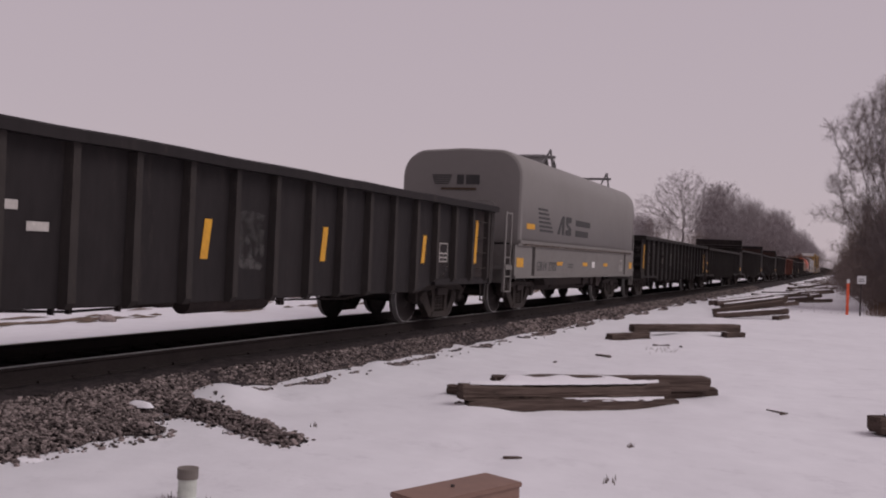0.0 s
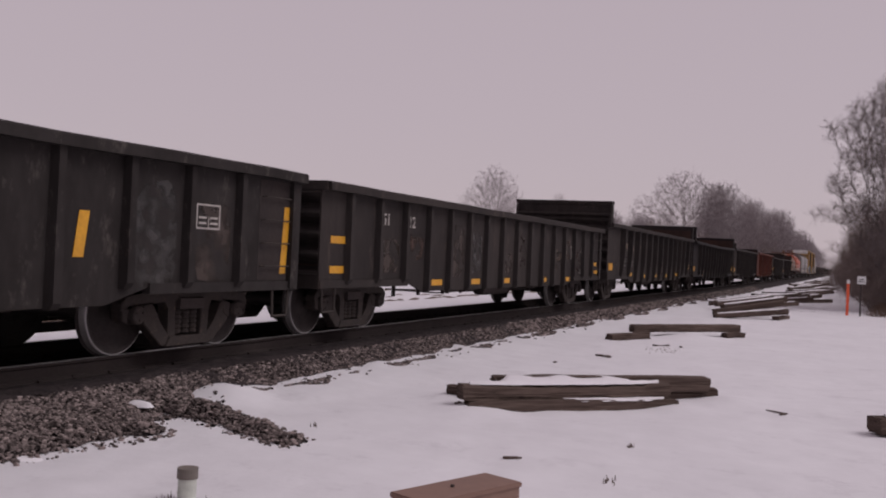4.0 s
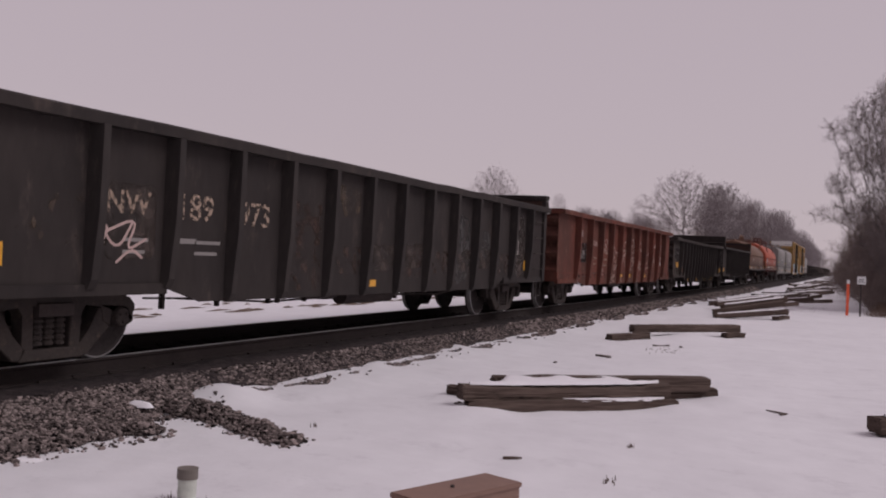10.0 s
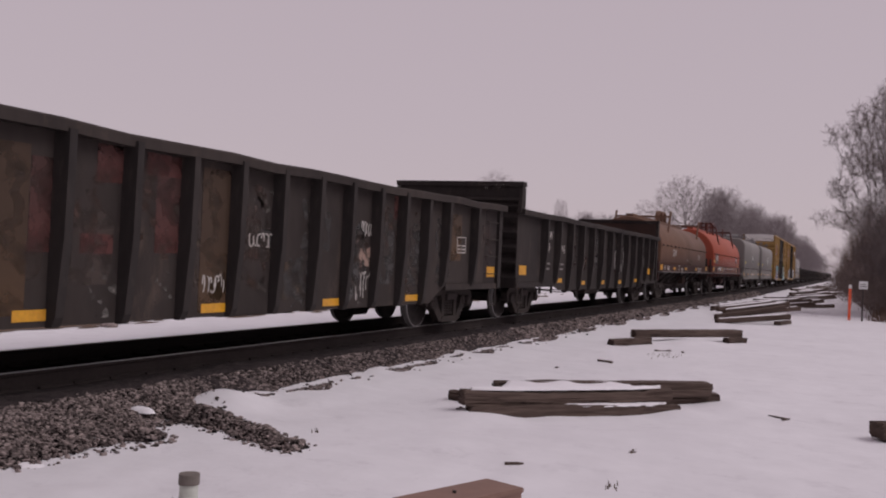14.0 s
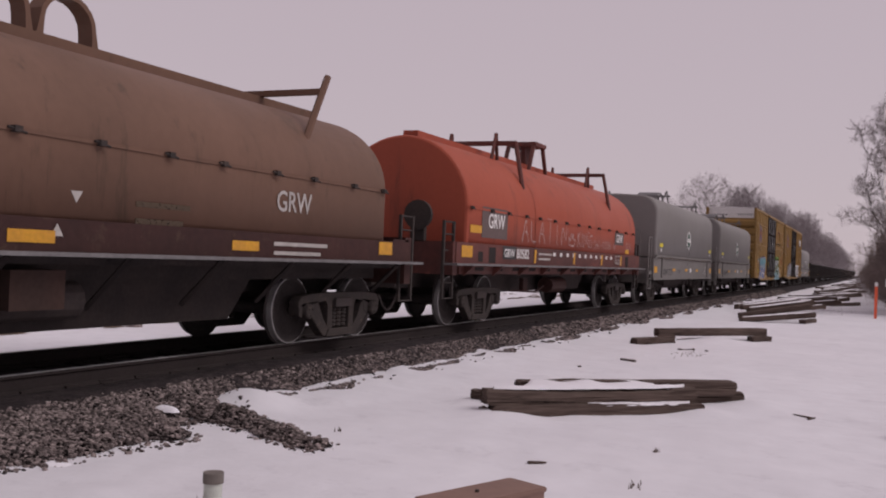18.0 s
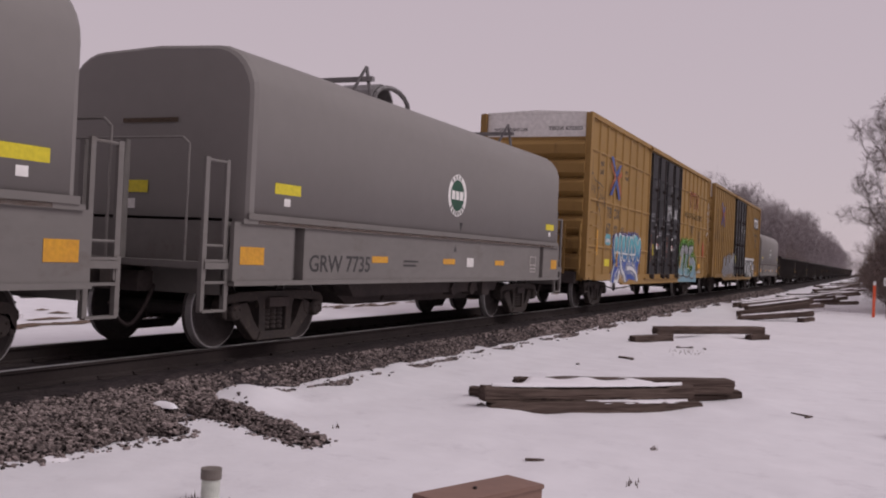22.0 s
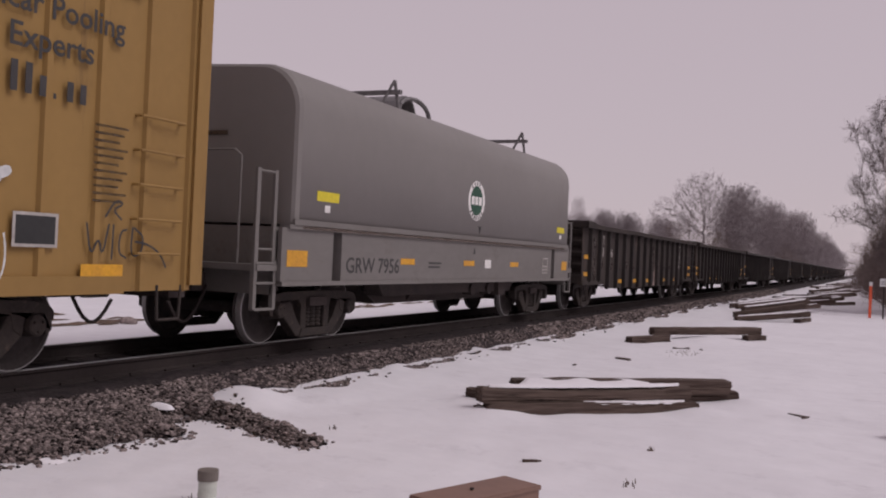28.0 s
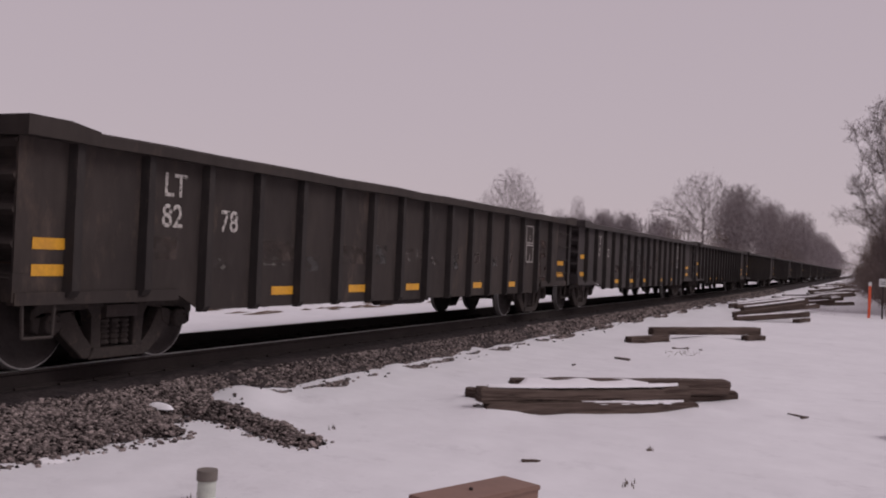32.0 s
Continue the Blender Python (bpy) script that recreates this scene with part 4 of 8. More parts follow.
def ring_mesh(outer, inner, mat, n=40, thick=0.002):
    bm = bmesh.new()
    if not inner:
        prism(bm, [(outer * math.cos(k * math.tau / n), outer * math.sin(k * math.tau / n)) for k in range(n)], "z", 0, thick)
        return mesh_of("emblem", bm, M[mat])
    rows = [[bm.verts.new((r * math.cos(k * math.tau / n), r * math.sin(k * math.tau / n), z)) for k in range(n)] for r, z in ((outer, 0), (outer, thick), (inner, thick), (inner, 0))]
    for a, b in zip(rows, rows[1:] + rows[:1]):
        for k in range(n):
            bm.faces.new((a[k], a[(k + 1) % n], b[(k + 1) % n], b[k]))
    return mesh_of("emblem", bm, M[mat])


def grey_coil_car(label, front, rear, number, emblem):
    L = rear - front
    car = thing("coil_car", label, "railway car", "grey coil cars")
    g, gd = M["grey"], M["greydirt"]
    # trough sides with a recessed pocket near each end
    for s in (-1, 1):
        bm = bmesh.new()
        for y0, y1 in ((0.0, 1.18), (1.45, L - 1.35), (L - 1.08, L)):
            box(bm, *sorted((s * 1.44, s * 1.50)), y0, y1, 0.86, 1.60)
        box(bm, *sorted((s * 1.32, s * 1.36)), 0.0, L, 0.90, 1.60)
        box(bm, *sorted((s * 1.36, s * 1.53)), 0.0, L, 0.82, 0.88)
        islands("trough_side", bm, gd, car)
        bm = bmesh.new()
        box(bm, *sorted((s * 1.36, s * 1.535)), 0.12, L - 0.12, 1.585, 1.645)
        part("hood_rail", bm, gd, car)
        bm = bmesh.new()
        for y in (1.19, 1.44, L - 1.34, L - 1.09):
            prism(bm, [(s * 1.36, 0.88), (s * 1.50, 0.88), (s * 1.50, 1.585), (s * 1.36, 1.585)], "y", y - 0.012, y + 0.012)
        islands("pocket_web", bm, gd, car)
    bm = bmesh.new()
    box(bm, -1.32, 1.32, 0.05, L - 0.05, 0.86, 1.0)
    box(bm, -0.35, 0.35, -0.3, L + 0.3, 0.70, 0.95)
    prism(bm, [(2.9, 0.86), (3.7, 0.43), (L - 3.7, 0.43), (L - 2.9, 0.86)], "x", -0.78, 0.78)
    prism(bm, [(3.0, 0.86), (3.2, 0.60), (L - 3.2, 0.60), (L - 3.0, 0.86)], "x", 0.9, 1.2)
    prism(bm, [(3.0, 0.86), (3.2, 0.60), (L - 3.2, 0.60), (L - 3.0, 0.86)], "x", -1.2, -0.9)
    islands("underframe", bm, M["under"], car)
    bm = bmesh.new()
    for y in (L * 0.56, L * 0.63):
        tube(bm, (1.05, y, 0.66), (1.25, y, 0.66), 0.12, 0.12, 12)
    box(bm, 1.1, 1.3, L * 0.66, L * 0.69, 0.52, 0.84)
    tube(bm, (0.7, L * 0.40, 0.6), (0.7, L * 0.48, 0.6), 0.16, 0.16, 12)
    islands("brake_gear", bm, M["under"], car)
    # hood
    hood = part("hood", hood_bm(rounded(1.53, 1.645, 3.84, 0.62), 0.22, L - 0.22, 0.09), g, car, "light grey rounded steel hood", smooth=False)
    for poly in hood.data.polygons:
        poly.use_smooth = abs(poly.normal.y) < 0.3
    bm = bmesh.new()
    for s in (-1, 1):
        box(bm, *sorted((s * 1.515, s * 1.55)), 0.2, L - 0.2, 1.64, 1.72)
    part("hood_flange", bm, gd, hood)
    lift_frame(car, 3.40, 3.80, M["steel"])
    lift_frame(car, L - 2.65, 3.80, M["steel"])
    lift_saddle(car, 5.55, 3.88, M["steel"])
    # end platforms with ladders, steps and railings
    for y, q in ((0, Matrix.Identity(4)), (L, MIRROR)):
        base = Matrix.Translation((0, y, 0)) @ q
        bm = bmesh.new()
        box(bm, -1.45, 1.45, -0.42, 0.0, 1.02, 1.10)
        box(bm, -1.40, 1.40, -0.05, 0.06, 0.70, 1.60)
        bm.transform(base)
        part("end_platform", bm, gd, car)
        bm = bmesh.new()
        pipe(bm, [(-1.30, -0.37, 1.1), (-1.30, -0.37, 2.50), (-1.20, -0.37, 2.58), (1.00, -0.37, 2.58), (1.10, -0.37, 2.50), (1.10, -0.37, 1.1)], 0.016)
        bm.transform(base)
        part("end_railing", bm, gd, car)
        for x in (-0.55, 0.10):
            bm = bmesh.new()
            box(bm, x - 0.04, x + 0.04, -0.38, -0.30, 1.10, 2.56)
            bm.transform(base)
            part("railing_post", bm, gd, car)
        for sx in (-1.40, 1.40):
            bm = bmesh.new()
            for yy in (-0.42, -0.02):
                box(bm, sx - 0.03, sx + 0.03, yy - 0.03, yy + 0.03, 0.52, 1.15)
            for z in (0.52, 0.86, 1.12):
                box(bm, sx - 0.04, sx + 0.04, -0.42, -0.02, z - 0.015, z + 0.015)
            bm.transform(base)
            part("corner_step", bm, gd, car)
            bm = bmesh.new()
            box(bm, sx - 0.02, sx + 0.02, -0.44, -0.37, 0.9, 2.34)
            box(bm, sx - 0.02, sx + 0.02, -0.08, -0.02, 1.1, 2.34)
            tube(bm, (sx, -0.37, 2.31), (sx, -0.08, 2.31), 0.018)
            for z in (1.3,):
                tube(bm, (sx, -0.40, z), (sx, -0.05, z), 0.016)
            bm.transform(base)
            part("grab_iron", bm, gd, car)
    ends_gear(car, L)
    truck(car, 1.40)
    truck(car, L - 1.55)
    # markings
    decal("reflective_patch", "amber", car, on_side(1.502, 0.12, 1.08), 0.46, 0.22, label="yellow reflective patch")
    decal("reflective_patch", "amber", car, on_side(1.502, L - 0.55, 1.08), 0.40, 0.22, label="yellow reflective patch")
    for y in (3.3, 5.75, 8.1):
        decal("reflective_strip", "amber", car, on_side(1.502, y - 0.1, 1.14), 0.48, 0.10, label="yellow reflective strip")
    decal("white_plate", "white", car, on_side(1.502, 6.65, 1.10), 0.3, 0.17)
    decal("rust_streak", "mistochre", car, on_side(1.5358, 0.4, 1.592), L - 0.9, 0.045, label="rusty streak along the hood rail")
    load_box(car, L - 1.95, 1.0, 0.36, 0.36)
    words(number, 0.33, "letterdark", car, on_side(1.502, 1.55, 1.0), squeeze=1.05)
    bars("letterdark", car, on_side(1.502, 4.2, 1.16), 2, 0.5, 0.03, 0.04)
    bars("faintprint", car, on_front(-0.5, 0.2, 2.86), 1, 0.9, 0.06, 0.04)
    if emblem:
        e = put("emblem", ring_mesh(0.385, 0.29, "white"), car, on_side(1.532, 6.05, 2.41), "round white and green railway emblem")
        put("emblem_field", ring_mesh(0.285, 0, "logogreen"), e, Matrix.Translation((0, 0, 0)))
        bm = bmesh.new()
        for k, w in enumerate((0.13, 0.13, 0.15)):
            box(bm, -0.24 + k * 0.165, -0.24 + k * 0.165 + w, -0.08, 0.08, 0.003, 0.005)
        islands("emblem_block", bm, M["white"], e)
        for k in range(11):
            a = radians((130, 110, 90, 70, 222, 238, 254, 270, 286, 302, 318)[k])
            bm = bmesh.new()
            box(bm, -0.022, 0.022, -0.034, 0.034, 0.002, 0.004)
            put("emblem_bar", mesh_of("emblem_bar", bm, M["letterdark"]), e, Matrix.Rotation(a - math.pi / 2, 4, "Z") @ Matrix.Translation((0, 0.337, 0)))
        bm = bmesh.new()
        prism(bm, [(-0.07, 0.08), (0.07, 0.08), (0, -0.08)], "z", 0, 0.002)
        put("jack_mark", mesh_of("jack_mark", bm, M["letterdark"]), car, on_side(1.532, 6.25, 1.84))
        put("jack_mark", bpy.data.meshes["jack_mark"], car, on_side(1.502, 6.12, 1.44) @ Matrix.Rotation(math.pi, 4, "Z") @ Matrix.Diagonal((0.8, 0.8, 1, 1)))
        for y in (0.70, L - 1.1):
            decal("yellow_sticker", "lemon", car, on_side(1.533, y, 2.0), 0.55, 0.14, label="lemon-yellow sticker")
            decal("white_sticker", "white", car, on_side(1.533, y + 0.2, 1.85), 0.13, 0.10)
        decal("yellow_sticker", "lemon", car, on_front(-0.6, 0.21, 1.95), 0.55, 0.16, label="lemon-yellow sticker")
        decal("white_sticker", "white", car, on_front(-0.45, 0.21, 1.74), 0.2, 0.13)
    else:
        # railway mark reduced to slanted stripes and blocks
        bm = bmesh.new()
        for k in range(6):
            box(bm, 0.0 + k * 0.035, 1.25 - 0.10 * (5 - k), -k * 0.105, -k * 0.105 + 0.055, 0, 0.002)
        put("stripe_mark", mesh_of("stripe_mark", bm, M["letterdark"]), car, on_side(1.533, 1.40, 2.50), "dark stripes of a railway mark")
        bm = bmesh.new()
        prism(bm, [(0, 0), (0.22, 0), (0.35, 0.30), (0.42, 0.0), (0.62, 0.0), (0.62, 0.50), (0.42, 0.50), (0.26, 0.36)], "z", 0, 0.002)
        prism(bm, [(0.72, 0), (1.25, 0), (1.25, 0.2), (0.9, 0.32), (1.25, 0.36), (1.25, 0.5), (0.75, 0.5), (0.72, 0.3), (1.0, 0.16), (0.72, 0.14)], "z", 0, 0.002)
        put("letter_mark", mesh_of("letter_mark", bm, M["letterdark"]), car, on_side(1.533, 3.0, 1.96), "dark block-letter railway mark")
        bars("letterdark", car, on_side(1.533, 4.65, 2.25), 2, 1.5, 0.17, 0.12)
        decal("reflective_strip", "amber", car, on_side(1.533, 0.62, 2.0), 0.58, 0.13)
        bm = bmesh.new()
        for k in range(5):
            box(bm, 0.0 + k * 0.02, 0.52 - k * 0.02, -k * 0.05, -k * 0.05 + 0.028, 0, 0.002)
        box(bm, 0.65, 0.82, -0.2, 0.03, 0, 0.002)
        box(bm, 0.88, 1.22, -0.2, 0.03, 0, 0.002)
        put("stripe_mark", mesh_of("stripe_mark", bm, M["letterdark"]), car, on_front(-0.75, 0.21, 3.2))
    return car


def round_coil_car(label, front, rear, hood_paint, number, peaked, seed):
    L = rear - front
    car = thing("coil_car", label, "railway car", "round-hooded coil cars")
    hm, sm = M[hood_paint], M["maroon" if peaked else "sillbrown"]
    # hood: short upright sides below a low arch
    zh, rise = (2.30, 1.41) if peaked else (2.32, 1.15)
    top = zh + rise
    zf = 1.62 if peaked else 1.54
    prof = [(1.44, zf), (1.44, zh)]
    for k in range(1, 12):
        a = k * math.pi / 2 / 12
        prof.append((1.44 * math.cos(a), zh + rise * math.sin(a)))
    prof = prof + [(0, top + 0.005)] + [(-x, z) for x, z in reversed(prof)]
    hood = part("hood", hood_bm(prof, 0.50, L - (0.45 if peaked else 0.75), 0.06), hm, car, "arched steel hood", smooth=False)
    for poly in hood.data.polygons:
        poly.use_smooth = abs(poly.normal.y) < 0.3
    for k in range(1, 2 if peaked else 1):
        y = 4.15
        bm = bmesh.new()
        for (xa, za), (xb, zb) in zip(prof[:-1], prof[1:]):
            d = 0.012
            v = [bm.verts.new((x * 1.004, yy, z + d * 0.4)) for yy in (y - 0.012, y + 0.012) for x, z in ((xa, za), (xb, zb))]
            bm.faces.new((v[0], v[1], v[3], v[2]))
        bmesh.ops.solidify(bm, geom=bm.faces[:], thickness=0.008)
        part("hood_seam", bm, hm, hood)
    bm = bmesh.new()
    for s in (-1, 1):
        box(bm, *sorted((s * 1.435, s * 1.455)), 0.5, L - 0.75, zh - 0.02, zh + 0.02)
    part("hood_seam", bm, hm, hood)
    bm = bmesh.new()
    n = 14
    for k in range(n):
        y = 0.65 + k * (L - 1.5) / (n - 1) + 0.05 * math.sin(k * 2.7)
        for s in (-1, 1):
            box(bm, *sorted((s * 1.44, s * 1.50)), y - 0.05, y + 0.03, zh - 0.03, zh + 0.03)
            tube(bm, (s * 1.47, y - 0.10, zh + 0.01), (s * 1.50, y + 0.07, zh - 0.03), 0.014, 0.014, 5)
    islands("hood_hook", bm, M["truck"], hood)
    bm = bmesh.new()
    box(bm, -0.16, 0.16, 0.8, L - 1.0, top - 0.02, top + 0.13)
    part("crown_bar", bm, hm, hood)
    for y in (3.80, 10.85) if peaked else (2.97, 10.85):
        bm = bmesh.new()
        if peaked:
            box(bm, -1.05, 1.05, y - 0.06, y + 0.06, top + 0.22, top + 0.32)
            for s in (-1, 1):
                tube(bm, (s * 1.03, y, top + 0.26), (s * 1.27, y - 0.08, zh + 0.62), 0.05, 0.05, 6)
                pipe(bm, [(s * 0.55, y - 0.22, top - 0.12), (s * 0.55, y, top + 0.50), (s * 0.55, y + 0.10, top - 0.1)], 0.04)
        else:
            for s in (-1, 1):
                tube(bm, (s * 1.2, y, 2.84), (s * 1.2, y + 0.50, 3.88), 0.05, 0.05, 6)
            box(bm, -1.2, 1.2, y + 0.34, y + 0.44, 3.60, 3.68)
        islands("stacking_arm", bm, M["maroon"] if peaked else M["tan"], car)
    bm = bmesh.new()
    if peaked:
        y = 7.1
        for x in (-0.34, 0.34):
            for d in (-1, 1):
                prism(bm, [(y + d * 0.62, top - 0.10), (y + d * 0.70, top - 0.10), (y + d * 0.38, top + 0.66), (y + d * 0.26, top + 0.66)], "x", x - 0.04, x + 0.04)
        prism(bm, [(y - 0.10, top), (y + 0.10, top), (y + 0.22, top + 0.62), (y - 0.22, top + 0.62)], "x", -0.06, 0.06)
        box(bm, -0.42, 0.42, y - 0.40, y + 0.40, top + 0.62, top + 0.72)
    else:
        y = 7.42
        for d in (-0.44, 0.44):
            outer, inner = [], []
            for k in range(11):
                a = math.pi * (1 - k / 10)
                outer.append((y + d + 0.38 * math.cos(a), top + 0.32 + 0.36 * math.sin(a)))
                inner.append((y + d + 0.32 * math.cos(a), top + 0.32 + 0.30 * math.sin(a)))
            outer = [(y + d - 0.46, top - 0.05)] + outer + [(y + d + 0.46, top - 0.05)]
            inner = [(y + d - 0.34, top - 0.05)] + inner + [(y + d + 0.34, top - 0.05)]
            for (a, b), (c, e) in zip(zip(outer, outer[1:]), zip(inner, inner[1:])):
                prism(bm, [a, b, e, c], "x", -0.11, 0.11)
            bmesh.ops.remove_doubles(bm, verts=bm.verts[:], dist=0.0005)
    islands("crane_guide", bm, M["maroon"] if peaked else M["tan"], car)
    # side sill with running board
    for s in (-1, 1):
        bm = bmesh.new()
        box(bm, *sorted((s * 1.40, s * 1.47)), 0.0, L, 1.22, zf)
        part("side_sill", bm, sm, car)
        simple("side_girder", M["maroon" if peaked else "sootshade"], car, "", (*sorted((s * (1.30 if peaked else 0.9), s * (1.40 if peaked else 1.0))), 0.3, L - 0.3, 1.01 if peaked else 0.92, 1.22))
        bm = bmesh.new()
        box(bm, *sorted((s * 1.40, s * 1.66)), -0.35, L + 0.15, 1.18, 1.22)
        part("running_board", bm, M["steel"], car, "pale metal running board")
        bm = bmesh.new()
        for k in range(10):
            yy = 0.5 + k * (L - 1.0) / 9
            if peaked:
                prism(bm, [(s * 1.40, 1.18), (s * 1.62, 1.18), (s * 1.40, 0.98)], "y", yy - 0.02, yy + 0.02)
            else:
                tube(bm, (s * 1.55, yy, 1.17), (s * 0.98, yy, 0.62), 0.035, 0.035, 4)
        islands("board_bracket", bm, sm if peaked else M["sootshade"], car)
    if peaked:
        # Flat dark patches painted as the shade of slots and pockets in the sill.
        for k in range(12):
            decal("sill_slot", "sootshade", car, on_side(1.402, 1.0 + k * (L - 2.0) / 12, 1.08), 0.42, 0.07, label="dark strip painted as a slot's shade below the running board")
        for y, z, w, h in ((0.98, 1.26, 0.22, 0.20), (1.50, 1.24, 0.34, 0.32), (L - 1.75, 1.24, 0.34, 0.32)):
            decal("sill_pocket", "sootshade", car, on_side(1.472, y, z), w, h, label="dark patch painted as the shade of a pocket in the side sill")
    bm = bmesh.new()
    box(bm, -1.35, 1.35, 0.2, L - 0.2, 1.1, 1.3)
    box(bm, -0.35, 0.35, -0.2, L + 0.2, 0.70, 1.1)
    prism(bm, [(3.2, 1.0), (3.7, 0.56 if peaked else 0.40), (L - 3.7, 0.56 if peaked else 0.40), (L - 3.2, 1.0)], "x", -0.6 if peaked else -0.88, 0.6 if peaked else 0.88)
    part("underframe", bm, M["under" if peaked else "sootshade"], car)
    bm = bmesh.new()
    tube(bm, (0.95, L * 0.46, 0.72), (0.95, L * 0.54, 0.72), 0.20, 0.20, 14)
    pipe(bm, [(1.0, L * 0.28, 0.62), (1.0, L * 0.40, 0.56), (1.0, L * 0.44, 0.7)], 0.025)
    box(bm, 0.9, 1.0, L * 0.34, L * 0.36, 0.58, 0.9)
    islands("brake_gear", bm, M["sillbrown"] if peaked else M["under"], car)
    for y, q in ((0, Matrix.Identity(4)), (L, MIRROR)):
        base = Matrix.Translation((0, y, 0)) @ q
        bm = bmesh.new()
        box(bm, -1.45, 1.45, -0.1, 0.1, 1.0 if peaked else 0.85, 1.62)
        box(bm, -1.45, 1.45, 0.0, 0.5, 1.50, 1.58)
        bm.transform(base)
        part("end_sill", bm, sm, car)
        bm = bmesh.new()
        bm.free()
        for x in (-1.35, 1.35):
            bm = bmesh.new()
            for yy in (-0.3, 0.1):
                box(bm, x - 0.025, x + 0.025, yy - 0.025, yy + 0.025, 0.55, 2.0)
            for z in (0.56, 0.85, 1.45, 1.75, 1.98):
                tube(bm, (x, -0.3, z), (x, 0.1, z), 0.016)
            bm.transform(base)
            part("end_ladder", bm, M["truck"], car)
        bm = bmesh.new()
        tube(bm, (0.75, -0.12, 2.1), (0.75, -0.2, 2.1), 0.28, 0.28, 16)
        bm.transform(base)
        part("brake_wheel", bm, M["truck"], car)
        bm = bmesh.new()
        box(bm, 0.65, 0.85, -0.1, 0.0, 1.6, 2.3)
        bm.transform(base)
        part("brake_stand", bm, M["truck"], car)
    ends_gear(car, L)
    truck(car, 1.92)
    truck(car, L - 1.42)
    # markings
    decal("reflective_patch", "amber", car, on_side(1.475, 0.22, 1.34 if peaked else 1.28), 0.48, 0.22, label="yellow reflective patch")
    x = 1.475
    if peaked:
        decal("mark_panel", "sprayumber", car, on_side(1.447, 1.15, 1.74), 1.32, 0.62, label="brown painted mark panel")
        words("GRW", 0.42, "white", car, on_side(1.453, 1.46, 1.95), squeeze=0.85)
        decal("mark_panel", "letterdark", car, on_side(x, 2.22, 1.33), 0.72, 0.27)
        words("GRW", 0.24, "white", car, on_side(x + 0.005, 2.28, 1.38), squeeze=1.0)
        words("80582", 0.30, "white", car, on_side(x + 0.004, 2.98, 1.36), squeeze=1.0)
        decal("yellow_sticker", "amber", car, on_side(1.447, 0.62, 1.82), 0.55, 0.15)
        decal("mark_panel", "sprayumber", car, on_side(1.447, 10.85, 1.90), 1.0, 0.38)
        load_box(car, 10.8, 1.32, 0.55, 0.25)
        decal("yellow_sticker", "amber", car, on_side(1.447, 12.1, 1.66), 0.42, 0.12)
        words("GRW", 0.34, "white", car, on_side(1.453, 11.02, 1.98), squeeze=0.85)
        scrawl("CHI-TOWN M", car, on_side(1.4475, 8.72, 1.71), 0.19, 0.26, 0.225, "sprayfaded", 0.022)
        scrawl("KA", car, on_side(1.4475, 12.2, 1.78), 0.25, 0.3, 0.3, "sprayfaded", 0.02)
        for k in range(11):
            decal("paint_dab", "white", car, on_side(x, 5.35 + k * 0.5, 1.45), 0.16, 0.09)
        for k in range(4):
            decal("reflective_strip", "amber", car, on_side(x + 0.004, (4.05, 6.9, 9.4, 11.45)[k], 1.27), 0.12, 0.30, 0.02, label="yellow reflective strip")
        bars("letter", car, on_side(x, 4.35, 1.46), 2, 0.9, 0.045, 0.07)
        scrawl("ALATIN", car, on_side(1.4475, 3.35, 1.74), 0.46, 0.58, 0.53, "sprayfaded", 0.028)
        scrawl("^", car, on_side(1.4475, 6.55, 1.74), 0.62, 0.42, 0.6, "sprayfaded", 0.028)
        scrawl("KINGS", car, on_side(1.4475, 7.3, 1.74), 0.30, 0.44, 0.26, "sprayfaded", 0.024)
    else:
        words("GRW", 0.42, "letter", car, on_side(1.450, 3.05, 1.90), squeeze=0.85)
        words("GRW", 0.38, "letter", car, on_side(1.450, 9.95, 1.84), squeeze=0.85)
        words("LT WT", 0.13, "letter", car, on_side(x, 4.35, 1.28))
        words("LD LMT", 0.13, "letter", car, on_side(x, 4.35, 1.42))
        words("GRW", 0.22, "letter", car, on_side(x, 0.95, 1.29), squeeze=0.9)
        words("7582", 0.27, "white", car, on_side(x, 1.72, 1.28), squeeze=0.95)
        for yy in (3.15, 6.1, 9.1):
            decal("reflective_strip", "amber", car, on_side(x, yy, 1.30), 0.5, 0.12, label="yellow reflective strip")
        for yy, zz, up in ((6.85, 1.72, -1), (6.62, 1.37, 1)):
            bm = bmesh.new()
            prism(bm, [(-0.07, -0.05 * up), (0.07, -0.05 * up), (0.0, 0.07 * up)], "z", 0, 0.002)
            put("stencil_mark", mesh_of("stencil_mark", bm, M["letter"]), car, on_side(1.446 if zz > 1.5 else x, yy, zz + 0.05))
        bars("faintprint", car, on_side(1.446, 7.6, 1.72), 2, 0.8, 0.06, 0.12)
        decal("reflective_patch", "amber", car, on_side(x, 12.52, 1.32), 0.4, 0.2, label="yellow reflective patch")
        bars("letter", car, on_side(x, 5.05, 1.29), 2, 0.5, 0.09, 0.05)
        simple("valve_box", M["rust"], car, "rust-brown valve box under the sill", (1.05, 1.35, 6.25, 6.85, 0.66, 1.04))
        bars("letter", car, on_side(x, 9.9, 1.38), 2, 1.2, 0.05, 0.07)
    bars("letter", car, on_front(-0.7, -0.105, 1.5), 1, 0.9, 0.09, 0.05)
    return car


